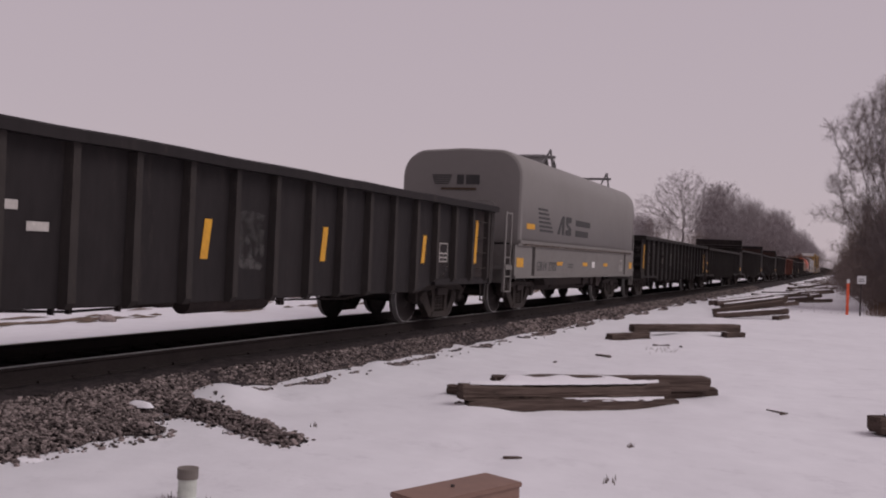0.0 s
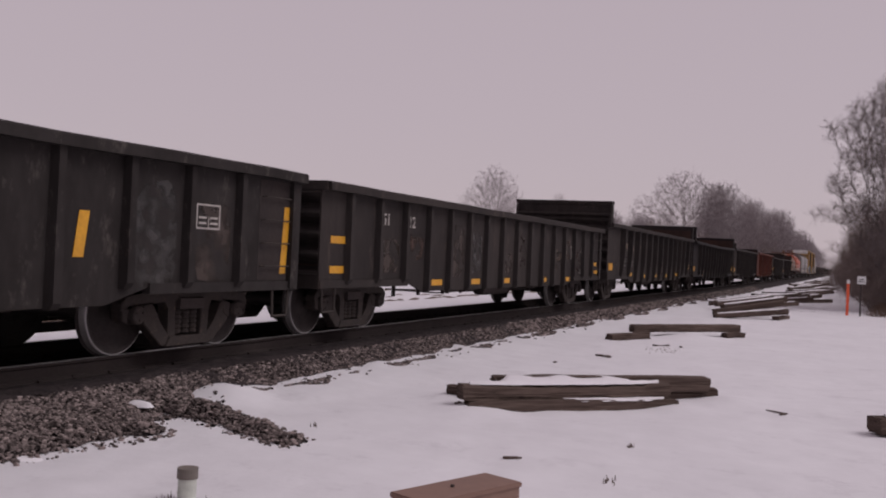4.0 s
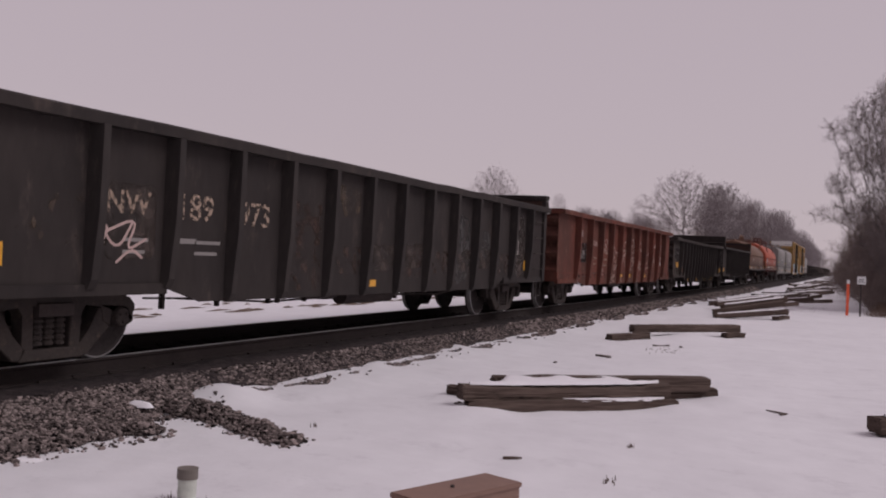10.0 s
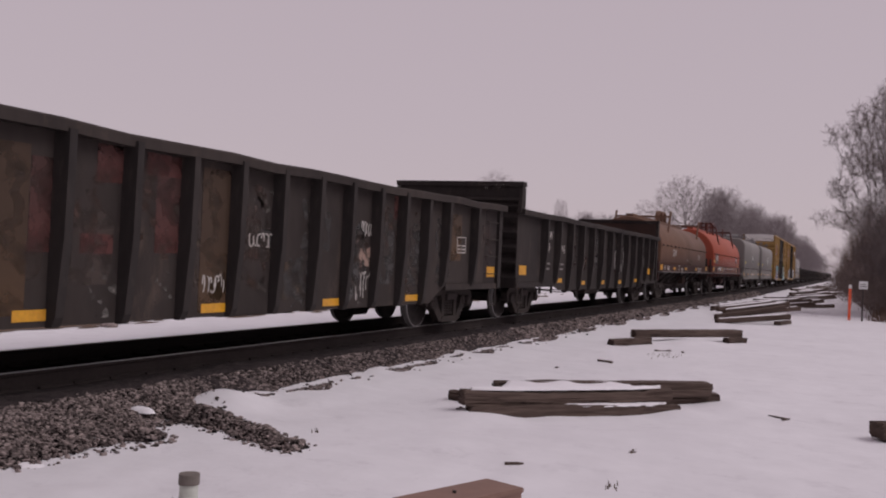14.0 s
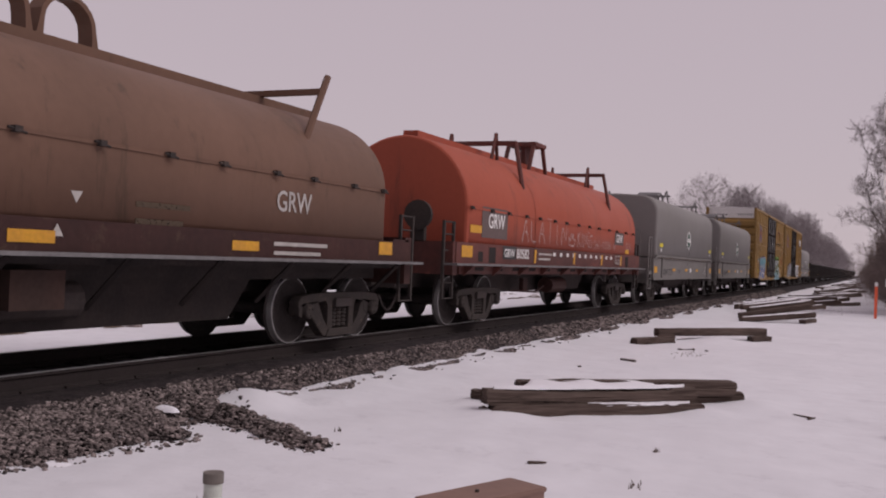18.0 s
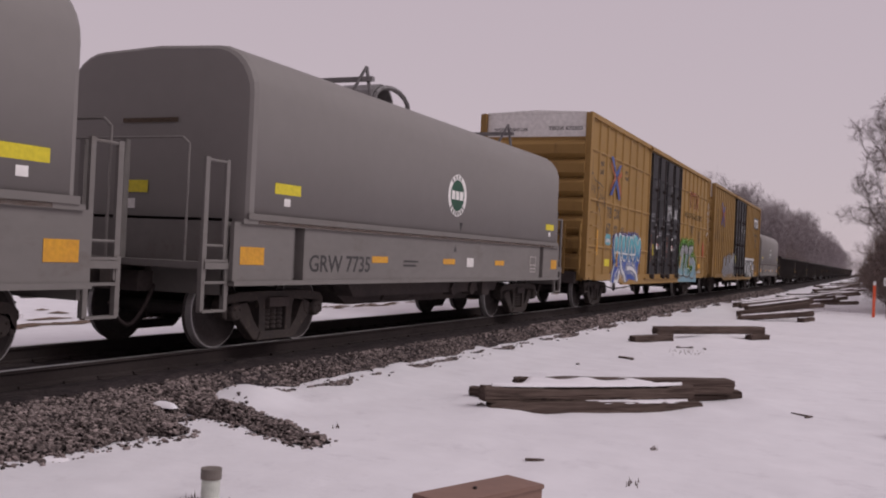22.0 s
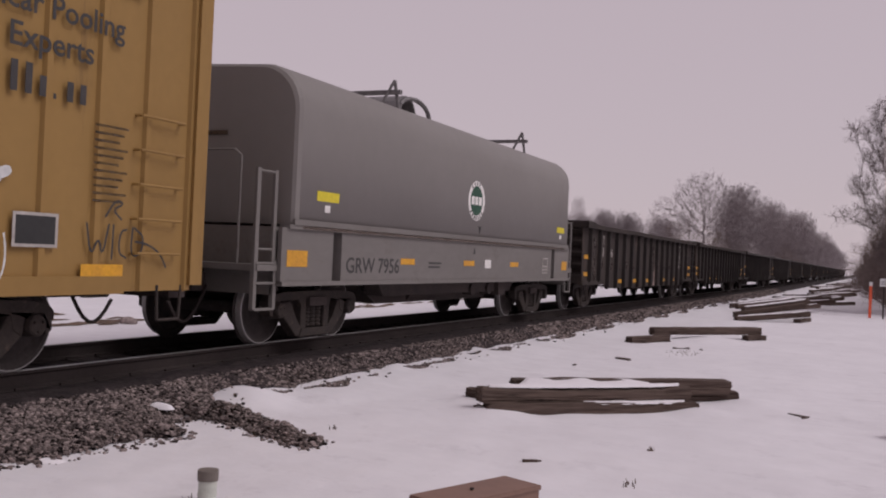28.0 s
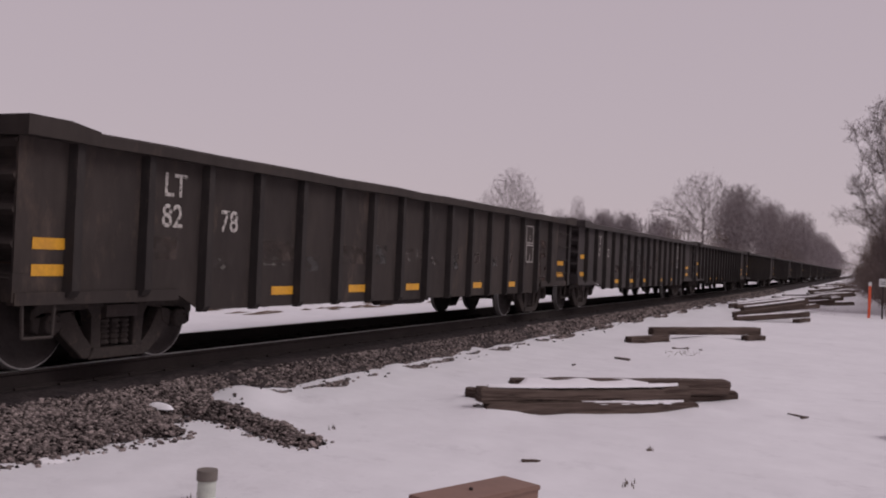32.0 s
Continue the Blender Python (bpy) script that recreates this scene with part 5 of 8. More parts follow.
# ---- boxcars ----
def boxcar(label, front, rear, second):
    L = rear - front
    car = thing("boxcar", label, "railway car", "yellow boxcars")
    y_m = M["yellow"]
    zb, zt, hx = 0.80, 5.24, 1.50
    door0, door1 = (7.05, 12.05) if not second else (7.2, 11.3)
    for s in (-1, 1):
        for a, b in ((0, door0), (door1, L)):
            bm = bmesh.new()
            box(bm, *sorted((s * (hx - 0.03), s * hx)), a, b, zb, zt)
            part("side_sheet", bm, y_m, car)
        bm = bmesh.new()
        prism(bm, [(1.0, zb - 0.02), (3.2, zb - 0.02), (3.9, 0.63), (L - 3.9, 0.63), (L - 3.2, zb - 0.02), (L - 1.0, zb - 0.02), (L - 1.0, zb + 0.16), (1.0, zb + 0.16)], "x", s * (hx - 0.02), s * (hx + 0.05))
        part("side_sill", bm, y_m, car)
        bm = bmesh.new()
        box(bm, *sorted((s * (hx - 0.02), s * (hx + 0.07))), 0, L, zt - 0.04, zt + 0.09)
        part("eave", bm, y_m, car)
    # side posts
    post = bmesh.new()
    if second:
        prism(post, [(-0.002, -0.055), (0.040, -0.032), (0.040, 0.032), (-0.002, 0.055)], "z", zb, zt - 0.04)
    else:
        prism(post, [(-0.002, -0.075), (0.045, -0.045), (0.045, 0.045), (-0.002, 0.075)], "z", zb, zt - 0.04)
    post = mesh_of("side_post", post, y_m)
    rnd = random.Random(3)
    ys = [0.10, L - 0.10]
    if second:
        ys += [0.9 + 0.62 * k for k in range(10)] + [door1 + 0.25 + 0.62 * k for k in range(11)]
    else:
        ys += [0.95, 1.72, 2.55, 3.40, 4.28, 5.16, 6.06, 6.9] + [door1 + 0.15 + k * 0.88 for k in range(8)]
    for y in ys:
        if y < L - 0.05:
            put("side_post", post, car, Matrix.Translation((hx, y, 0)))
            put("side_post", post, car, Matrix.Translation((-hx, y, 0)) @ MIRROR)
    if not second:
        bm = bmesh.new()
        for z in (1.72, 3.0, 4.35):
            for a, b in ((0.1, door0), (door1, L - 0.1)):
                prism(bm, [(hx, z - 0.05), (hx + 0.043, z - 0.012), (hx + 0.043, z + 0.012), (hx, z + 0.05)], "y", a, b)
        islands("side_girt", bm, y_m, car)
    # doors: two black leaves with ribs, rods and handles
    n_leaf = 2
    wd = (door1 - door0) / n_leaf
    for s in (-1, 1):
        for k in range(n_leaf):
            a = door0 + k * wd
            bm = bmesh.new()
            box(bm, *sorted((s * (hx - 0.02), s * (hx + 0.05))), a + 0.015, a + wd - 0.015, zb + 0.15, zt - 0.10)
            leaf = part("door", bm, M["door"], car, "black plug door leaf")
            bm = bmesh.new()
            for z in (1.55, 2.2, 2.9, 3.6, 4.3):
                box(bm, *sorted((s * (hx + 0.05), s * (hx + 0.085))), a + 0.06, a + wd - 0.06, z - 0.035, z + 0.035)
            for yy in (a + 0.06, a + wd * 0.5, a + wd - 0.06):
                box(bm, *sorted((s * (hx + 0.05), s * (hx + 0.10))), yy - 0.04, yy + 0.04, zb + 0.17, zt - 0.14)
            part("door_frame", bm, M["door"], leaf)
            bm = bmesh.new()
            for yy in (a + wd * 0.3, a + wd * 0.75):
                tube(bm, (s * (hx + 0.12), yy, zb + 0.2), (s * (hx + 0.12), yy, zt - 0.2), 0.022, 0.022, 6)
                for z in (1.3, 2.6, 3.9):
                    box(bm, *sorted((s * (hx + 0.05), s * (hx + 0.15))), yy - 0.05, yy + 0.05, z - 0.05, z + 0.05)
            part("door_rod", bm, M["under"], leaf)
            if s > 0:
                w = hx + 0.052
                h = hx + 0.102
                for yy in (0.28, 0.74):
                    decal("white_mark", "white", leaf, on_side(hx + 0.125, a + wd * yy, 2.58), 0.05, 0.13)
                # stencilled notices
                for yy, z, rows, ww, t in ((0.32, 4.30, 4, 0.62, 0.045), (0.10, 3.02, 4, 0.48, 0.045), (0.40, 2.56, 2, 0.44, 0.05), (0.55, 2.40, 2, 0.62, 0.045), (0.12, 2.44, 1, 0.5, 0.03), (0.14, 2.02, 4, 0.16, 0.035),
                                           (0.55, 1.52, 2, 0.40, 0.04), (0.78, 3.02, 3, 0.42, 0.04), (0.80, 2.10, 5, 0.18, 0.035), (0.80, 1.62, 2, 0.26, 0.035), (0.62, 1.95, 3, 0.30, 0.025)):
                    bars("spraygrey", leaf, on_side(w, a + wd * yy, z), rows, ww, t * 0.8, t * 0.9)
                bm = bmesh.new()
                box(bm, 0, 0.34, 0, 0.78, 0, 0.03)
                put("lock_box", mesh_of("lock_box", bm, M["door"]), leaf, on_side(h - 0.052, a + wd * 0.39, 1.78), "black lock box")
                words("ASD", 0.16, "white", leaf, on_side(h - 0.020, a + wd * 0.40, 2.20))
                decal("notice_plate", "white", leaf, on_side(h - 0.020, a + wd * 0.405, 1.84), 0.19, 0.19, label="small white notice with a red corner")
                decal("notice_corner", "sprayred", leaf, on_side(h - 0.016, a + wd * 0.405 + 0.1, 1.94), 0.085, 0.085)
                decal("door_stripe", "lemon", leaf, on_side(w + 0.002, a + wd * (0.235 if k == 0 else 0.06), 1.50 - 0.18 * k), 0.10, 0.50, label="yellow stripe")
                ribbon("sprayash" if second else "faintred", leaf, on_side(w + 0.002, a + wd * 0.07, 1.40), ((0.05, 0.85), (0.2, 0.95), (0.22, 0.6), (0.05, 0.5), (0.24, 0.42), (0.06, 0.3), (0.25, 0.2), (0.1, 0.0)), 0.035)
                if k == 1:
                    for q, pts in enumerate((((0, 0.0), (0.05, 0.5), (0.3, 0.05), (0.36, 0.45)), ((0.5, 0.05), (0.75, 0.4), (0.55, 0.42), (0.5, 0.05), (0.8, 0.0)), ((0.9, 0.0), (1.1, 0.3), (0.9, 0.32), (1.15, 0.02)), ((1.2, 0.3), (1.5, -0.05), (1.35, 0.12), (1.2, -0.05), (1.55, 0.3)))):
                        for kk, (tone, thick) in enumerate((("mistwhite", 0.17), ("mistwhite", 0.10), ("spraywhite", 0.045))):
                            ribbon(tone, leaf, on_side(w + 0.003 + 0.002 * kk, a + wd * 0.16, 3.08 if not second else 3.3), pts, thick)
            for yy in (a + wd * 0.16, a + wd * 0.84):
                bm = bmesh.new()
                tube(bm, (s * (hx + 0.05), yy, zb + 0.08), (s * (hx + 0.18), yy, zb + 0.08), 0.085, 0.085, 12)
                part("door_roller", bm, M["under"], leaf)
    bm = bmesh.new()
    box(bm, hx + 0.0, hx + 0.10, door0 - 0.5, door1 + 0.4, zb - 0.01, zb + 0.03)
    box(bm, hx + 0.0, hx + 0.14, door0 - 0.3, door1 + 0.3, zt - 0.08, zt + 0.02)
    islands("door_track", bm, y_m, car)
    # ends
    for y, q in ((0, Matrix.Identity(4)), (L, MIRROR)):
        base = Matrix.Translation((0, y, 0)) @ q
        bm = bmesh.new()
        prof = []
        z = 1.0
        nrib = 7
        for k in range(nrib):
            z0 = 1.0 + k * 0.512
            prof += [(0.0, z0), (-0.06, z0 + 0.03), (-0.17, z0 + 0.12), (-0.18, z0 + 0.36), (-0.12, z0 + 0.44), (0.0, z0 + 0.50)]
        poly = prof + [(0.0, zt), (0.06, zt), (0.06, 0.78), (0.0, 0.78)]
        prism(bm, poly, "x", -hx + 0.06, hx - 0.06)
        bm.transform(base)
        part("end_panel", bm, y_m, car, "corrugated yellow end wall")
        bm = bmesh.new()
        box(bm, -hx + 0.10, hx - 0.10, -0.012, 0.0, 4.66, zt + 0.04)
        bm.transform(base)
        part("white_band", bm, M["white"], car, "white band across the top of the end")
        bm = bmesh.new()
        for x in (-hx, hx):
            box(bm, x - 0.08, x + 0.08, -0.10, 0.09, 0.86, zt + 0.06)
        bm.transform(base)
        islands("corner_post", bm, y_m, car)
        bm = bmesh.new()
        prism(bm, [(-hx + 0.09, zt + 0.045), (-hx + 0.09, zt + 0.09), (0, zt + 0.15), (hx - 0.09, zt + 0.09), (hx - 0.09, zt + 0.045)], "y", -0.012, 0.06)
        bm.transform(base)
        part("gable", bm, M["white"], car)
        bm = bmesh.new()
        for x0, x1 in ((-1.42, -1.0), (1.0, 1.42)):
            for x in (x0, x1):
                box(bm, x - 0.025, x + 0.025, -0.24, -0.19, 0.95, 2.3)
            for k in range(4):
                tube(bm, (x0, -0.215, 1.1 + k * 0.36), (x1, -0.215, 1.1 + k * 0.36), 0.016)
        box(bm, -1.0, 0.4, -0.34, -0.10, 1.05, 1.09)
        pipe(bm, [(-1.0, -0.3, 1.7), (0.4, -0.3, 1.7)], 0.016)
        pipe(bm, [(-0.3, -0.3, 1.1), (-0.3, -0.3, 1.7)], 0.016)
        bm.transform(base)
        part("end_ladder", bm, y_m, car)
        bm = bmesh.new()
        box(bm, -1.3, 1.3, -0.16, 0.1, 0.70, 1.02)
        bm.transform(base)
        part("end_sill", bm, M["under"], car)
    bm = bmesh.new()
    prism(bm, [(-hx - 0.02, zt + 0.07), (0, zt + 0.145), (hx + 0.02, zt + 0.07), (hx + 0.02, zt + 0.04), (-hx - 0.02, zt + 0.04)], "y", 0.05, L - 0.05)
    for k in range(15):
        y = 0.6 + k * (L - 1.2) / 14
        prism(bm, [(-hx, zt + 0.08), (0, zt + 0.175), (hx, zt + 0.08)], "y", y - 0.04, y + 0.04)
    part("roof", bm, M["steel"], car, "galvanised sheet roof")
    bm = bmesh.new()
    box(bm, -hx + 0.035, hx - 0.035, 0.1, L - 0.1, 0.90, 1.0)
    box(bm, -0.3, 0.3, 0, L, 0.66, 0.92)
    for k in range(11):
        y = 1.5 + k * (L - 3.0) / 10
        box(bm, -hx + 0.04, hx - 0.04, y - 0.07, y + 0.07, 0.80, 0.895)
    part("underframe", bm, M["under"], car)
    bm = bmesh.new()
    pipe(bm, [(1.0, L * 0.18, 0.62), (1.0, L * 0.26, 0.46), (1.0, L * 0.40, 0.52), (1.0, L * 0.66, 0.50)], 0.022)
    tube(bm, (0.8, L * 0.45, 0.64), (0.8, L * 0.5, 0.64), 0.17, 0.17, 12)
    box(bm, 0.97, 1.03, L * 0.26, L * 0.265, 0.4, 0.8)
    box(bm, 0.97, 1.03, L * 0.52, L * 0.524, 0.46, 0.8)
    islands("brake_gear", bm, M["under"], car)
    for y in (0.12, L - 0.5):
        put("sill_step", STIRRUP, car, Matrix.Translation((hx, y, 0.86)))
    for y0 in (0.2, L - 0.9):
        for k in range(5):
            bm = bmesh.new()
            z = 1.2 + 0.36 * k
            pipe(bm, [(hx, y0, z), (hx + 0.09, y0, z), (hx + 0.09, y0 + 0.62, z), (hx, y0 + 0.62, z)], 0.016)
            part("grab_iron", bm, y_m, car)
    ends_gear(car, L)
    truck(car, 2.45)
    truck(car, L - 2.55)
    # ---- markings ----
    f = hx + 0.0465
    skin = hx + 0.004
    num = "TBOX 666136" if second else "TBOX 672203"
    words(num, 0.145, "letterdark", car, on_front(0.36, -0.016, 4.84), squeeze=1.1)
    if not second:
        words("EXCESS HEIGHT CAR", 0.115, "letterdark", car, on_front(-1.2, -0.016, 4.82), squeeze=0.9)
        for text, y, z, s in (("TB", 1.96, 2.60, 0.43), ("OX", 2.68, 2.60, 0.43), ("67", 1.93, 2.13, 0.43), ("22", 2.68, 2.10, 0.43), ("03", 3.46, 2.10, 0.43),
                              ("next", 1.05, 4.02, 0.24), ("load", 1.05, 3.78, 0.24), ("any", 3.82, 4.05, 0.2), ("road", 3.82, 3.86, 0.2)):
            words(text, s, "letterdark", car, on_side(skin, y, z))
        decal("yellow_sticker", "lemon", car, on_side(skin, 1.84, 1.19), 0.56, 0.20, label="lemon-yellow sticker")
        blob("sprayteal", car, on_side(skin, 1.88, 1.80), 0.60, 0.32, 5, 0.12)
        fat("lsfmok", 0.19, "spraywhite", car, on_side(skin + 0.004, 1.92, 1.88), 0.008, 1.0, 0.085)
        # large blue and teal piece across the panels
        body = ((2.64, 2.00), (3.40, 2.12), (4.16, 2.12), (5.28, 2.22), (5.95, 1.97), (5.88, 1.52), (5.57, 1.15), (5.68, 0.76), (5.27, 0.76), (4.59, 0.80), (4.27, 0.70), (3.93, 0.91), (3.46, 1.09), (3.29, 0.70), (2.70, 0.70), (2.48, 0.76), (2.56, 0.97), (3.09, 1.23), (2.75, 1.28), (2.64, 1.52))
        for k, w in enumerate((0.26, 0.18, 0.11)):
            ribbon("mistblue", car, on_side(f + 0.001 * k, 0, 0), [*body, body[0]], w, soft=1, low=0.70)
        patch("bluefade", car, f + 0.006, body, "blue and teal graffiti ground")
        for k, pts in enumerate((((2.84, 1.99), (2.84, 1.69), (2.96, 1.51), (3.21, 1.50), (3.28, 2.04)), ((3.16, 1.50), (3.12, 1.22), (2.78, 1.08), (2.63, 0.78)), ((3.63, 2.00), (3.62, 1.63), (3.87, 1.47), (4.09, 1.61), (4.13, 2.00)),
                                 ((4.45, 1.50), (4.50, 2.01), (4.81, 1.98), (4.87, 1.58)), ((5.00, 2.07), (5.62, 1.53)), ((5.69, 1.99), (5.06, 1.37)),
                                 ((3.46, 1.42), (3.54, 1.12), (3.93, 0.92), (4.11, 0.70)), ((4.25, 1.14), (4.80, 1.15), (5.38, 0.99), (5.57, 0.76)), ((2.82, 0.73), (3.21, 0.75), (3.31, 1.03)))):
            ribbon("mistwhite", car, on_side(f + 0.008 + 0.001 * k, 0, 0), pts, 0.38, soft=1, low=0.70)
            ribbon("spraywhite", car, on_side(f + 0.018 + 0.001 * k, 0, 0), pts, 0.33 if k < 6 else 0.11, soft=1, low=0.70)
            if k < 6:
                ribbon("bluefade", car, on_side(f + 0.030 + 0.001 * k, 0, 0), pts, 0.22, soft=1, low=0.70)
        for pts in (((2.68, 1.59), (3.29, 1.60)), ((3.53, 1.59), (4.15, 1.58)), ((4.40, 1.57), (5.14, 1.58))):
            ribbon("spraywhite", car, on_side(f + 0.041, 0, 0), pts, 0.05, soft=0)
        decal("reflective_strip", "amber", car, on_side(f + 0.045, 2.88, 1.17), 0.10, 0.46)
        # second piece by the far truck: block figures over a pale blue foot
        foot = ((12.17, 1.11), (13.50, 1.09), (14.62, 1.02), (15.96, 1.09), (16.08, 0.61), (14.66, 0.63), (12.99, 0.64), (12.21, 0.66))
        for k, w in enumerate((0.5, 0.3)):
            ribbon("mistgreen", car, on_side(f + 0.001 * k, 0, 0), ((12.06, 1.70), (12.08, 0.75)), w, low=0.68)
        for k, pts in enumerate((((12.33, 1.73), (12.84, 2.14), (13.16, 2.14), (13.07, 1.56), (13.02, 1.17), (13.45, 1.13), (13.36, 0.87), (12.18, 0.91), (12.18, 1.26), (12.53, 1.23), (12.64, 1.71)),
                                 ((13.23, 2.04), (13.54, 2.18), (13.96, 2.10), (14.04, 1.79), (13.72, 1.28), (14.09, 1.15), (14.54, 1.18), (14.48, 0.83), (13.43, 0.84), (13.24, 1.13), (13.60, 1.64), (13.58, 1.84), (13.24, 1.81)),
                                 ((14.15, 2.10), (15.10, 2.16), (15.11, 1.94), (14.64, 1.86), (14.63, 1.66), (15.19, 1.66), (15.83, 1.44), (15.74, 0.99), (15.30, 0.74), (14.55, 0.80), (14.57, 1.02), (15.07, 1.09), (15.16, 1.32), (14.76, 1.38), (14.21, 1.31)))):
            block_figure(car, f + 0.0004 * k, pts, "fadefigure", 0.66)
        patch("sprayfoot", car, f + 0.006, foot, "pale blue foot of the graffiti")
        for k in range(16):
            blob("mistgreen" if k % 3 else "mistteal", car, on_side(f + 0.020, 12.1 + rnd.uniform(0, 2.9), 0.86 + rnd.uniform(0, 0.8)), rnd.uniform(0.08, 0.26), rnd.uniform(0.08, 0.22), 90 + k, 0.25)
        for y, z in ((12.38, 1.17), (14.2, 1.2)):
            decal("reflective_strip", "amber", car, on_side(f + 0.030, y, z), 0.10, 0.48)
        decal("yellow_sticker", "amber", car, on_side(f, 16.38, 1.22), 0.62, 0.18, label="yellow sticker")
        fat("wilo", 0.22, "spraywhite", car, on_side(f + 0.006, 16.3, 0.98), 0.01, 1.0, 0.15)
        # slogan above, faded red block mark over it
        words("RAILCAR POOLING EXPERTS", 0.33, "mistprint", car, on_side(f, 13.05, 3.27), squeeze=0.93)
        for k in range(2):
            bm = bmesh.new()
            prism(bm, [(0.22, 0), (0.42, 0), (0.42, 0.50), (0.62, 0.50), (0.62, 0.68), (0.0, 0.68), (0.0, 0.50), (0.22, 0.50)], "z", 0, 0.002)
            put("block_mark", mesh_of("block_mark", bm, M["mistred"]), car, on_side(f, 14.0 + 0.68 * k, 3.72), "faded red block mark")
        for k, pts in enumerate(([(0, 0), (0.2, 0), (0.68, 0.68), (0.48, 0.68)], [(0.48, 0), (0.68, 0), (0.2, 0.68), (0.0, 0.68)])):
            bm = bmesh.new()
            prism(bm, pts, "z", 0, 0.002 + 0.002 * k)
            put("block_mark", mesh_of("block_mark", bm, M["mistred"]), car, on_side(f, 15.36, 3.72), "faded red block mark")
        fat("ZOHAD", 0.40, "spraywhite", car, Matrix.Translation((f + 0.003, 18.58, 2.62)) @ SIDE @ Matrix.Rotation(math.pi / 2, 4, "Z"), 0.0, 0.9, 0.32)
        for q, pts in enumerate((((0, 0.5), (0.12, 0.1), (0.3, 0.42), (0.36, 0.05), (0.5, 0.4)), ((0.02, 0.55), (0.15, 0.72), (0.3, 0.48), (0.8, 0.45), (1.2, 0.35)), ((0.55, 0.0), (0.65, 0.3), (0.85, 0.35), (0.95, 0.05), (0.7, -0.05), (0.9, -0.35)), ((1.1, 0.3), (1.0, 0.0), (1.3, 0.1), (1.45, -0.15), (1.25, -0.2), (1.4, 0.25)), ((0.6, -0.1), (0.95, -0.3), (1.1, -0.75)))):
            ribbon("letterdark", car, on_side(f, 0.15, 3.05), pts, 0.028, z=0.001 * q)
        blob("sprayred", car, on_side(f, 17.4, 1.7), 0.22, 0.7, 41, 0.1)
        bars("letterdark", car, on_side(f, 14.6, 2.95), 5, 0.35, 0.035, 0.05)
        bars("letterdark", car, on_side(f, 16.3, 2.75), 6, 0.45, 0.035, 0.05)
        decal("reflective_strip", "amber", car, on_side(f, 0.92, 1.5), 0.10, 0.7)
    else:
        for text, y, z, s in (("TB", 2.08, 2.66, 0.36), ("OX", 2.85, 2.62, 0.36), ("6", 1.55, 2.18, 0.34), ("66", 2.08, 2.18, 0.34), ("13", 2.85, 2.16, 0.34), ("6", 3.62, 2.14, 0.34),
                              ("next", 1.22, 4.02, 0.26), ("load", 1.22, 3.76, 0.26)):
            words(text, s, "letterdark", car, on_side(skin, y, z))
        ribbon("spraygrey", car, on_side(f, 3.5, 1.05), ((0, -0.05), (1.4, 0.02), (2.8, -0.05), (4.0, 0.0)), 0.66)
        piece("KAWNS", car, on_side(f + 0.006, 3.6, 0.92), 0.68, 1.02, 0.82, (("sprayblack", 0.40), ("spraywhite", 0.31), ("fadegrey", 0.24)), 0.06)
        decal("graffiti", "sprayblack", car, on_side(f + 0.003, 11.6, 0.76), 4.35, 1.06, label="sprayed black ground")
        decal("graffiti", "spraywhite", car, on_side(f + 0.006, 11.6, 1.80), 4.45, 0.12, label="sprayed white edge")
        piece("VAEH", car, on_side(f + 0.010, 11.85, 0.92), 0.70, 0.74, 1.12, (("spraywhite", 0.22),))
        for k in range(9):
            ribbon("spraywhite", car, on_side(f + 0.008, 11.6 + 0.5 * k, 1.78), ((0, 0.02), (0.2, 0.14), (0.35, 0.05), (0.5, 0.12)), 0.10, z=0.001 * (k % 2))
        scribble("spraywhite", car, on_side(f + 0.008, 14.9, 0.85), 1.2, 0.8, 5, 0.02, 111, loops=0.4)
        decal("reflective_strip", "amber", car, on_side(f + 0.012, 14.85, 1.05), 0.10, 0.5)
        decal("mark_panel", "sprayblack", car, on_side(f, 15.4, 3.86), 2.2, 0.70, label="black mark panel with white blocks")
        for k in range(2):
            bm = bmesh.new()
            prism(bm, [(0.2, 0), (0.42, 0), (0.42, 0.36), (0.62, 0.36), (0.62, 0.5), (0.0, 0.5), (0.0, 0.36), (0.2, 0.36)], "z", 0, 0.002)
            put("block_mark", mesh_of("block_mark", bm, M["white"]), car, on_side(f + 0.005, 15.5 + 0.66 * k, 3.96), "white block mark")
        for k, pts in enumerate(([(0, 0), (0.2, 0), (0.62, 0.5), (0.42, 0.5)], [(0.42, 0), (0.62, 0), (0.2, 0.5), (0.0, 0.5)])):
            bm = bmesh.new()
            prism(bm, pts, "z", 0, 0.002 + 0.002 * k)
            put("block_mark", mesh_of("block_mark", bm, M["white"]), car, on_side(f + 0.005, 16.82, 3.96), "white block mark")
        words("Railcar Pooling", 0.31, "letterdark", car, on_side(f, 15.60, 3.36), squeeze=0.95)
        words("Experts", 0.31, "letterdark", car, on_side(f, 16.06, 3.03), squeeze=0.98)
        for k in range(6):
            decal("small_print", "letterdark", car, on_side(f, 16.10 + 0.15 * k, 2.62), 0.03 if k == 3 else 0.07, 0.28 if k < 2 else 0.05 if k == 3 else 0.19)
        scribble("letterdark", car, on_side(f, 0.3, 2.5), 1.4, 1.2, 6, 0.025, 19, loops=1.2)
        decal("mark_panel", "sprayblack", car, on_side(f, 16.22, 1.26), 0.42, 0.26)
        decal("mark_panel_edge", "letter", car, on_side(f - 0.0012, 16.19, 1.23), 0.48, 0.32)
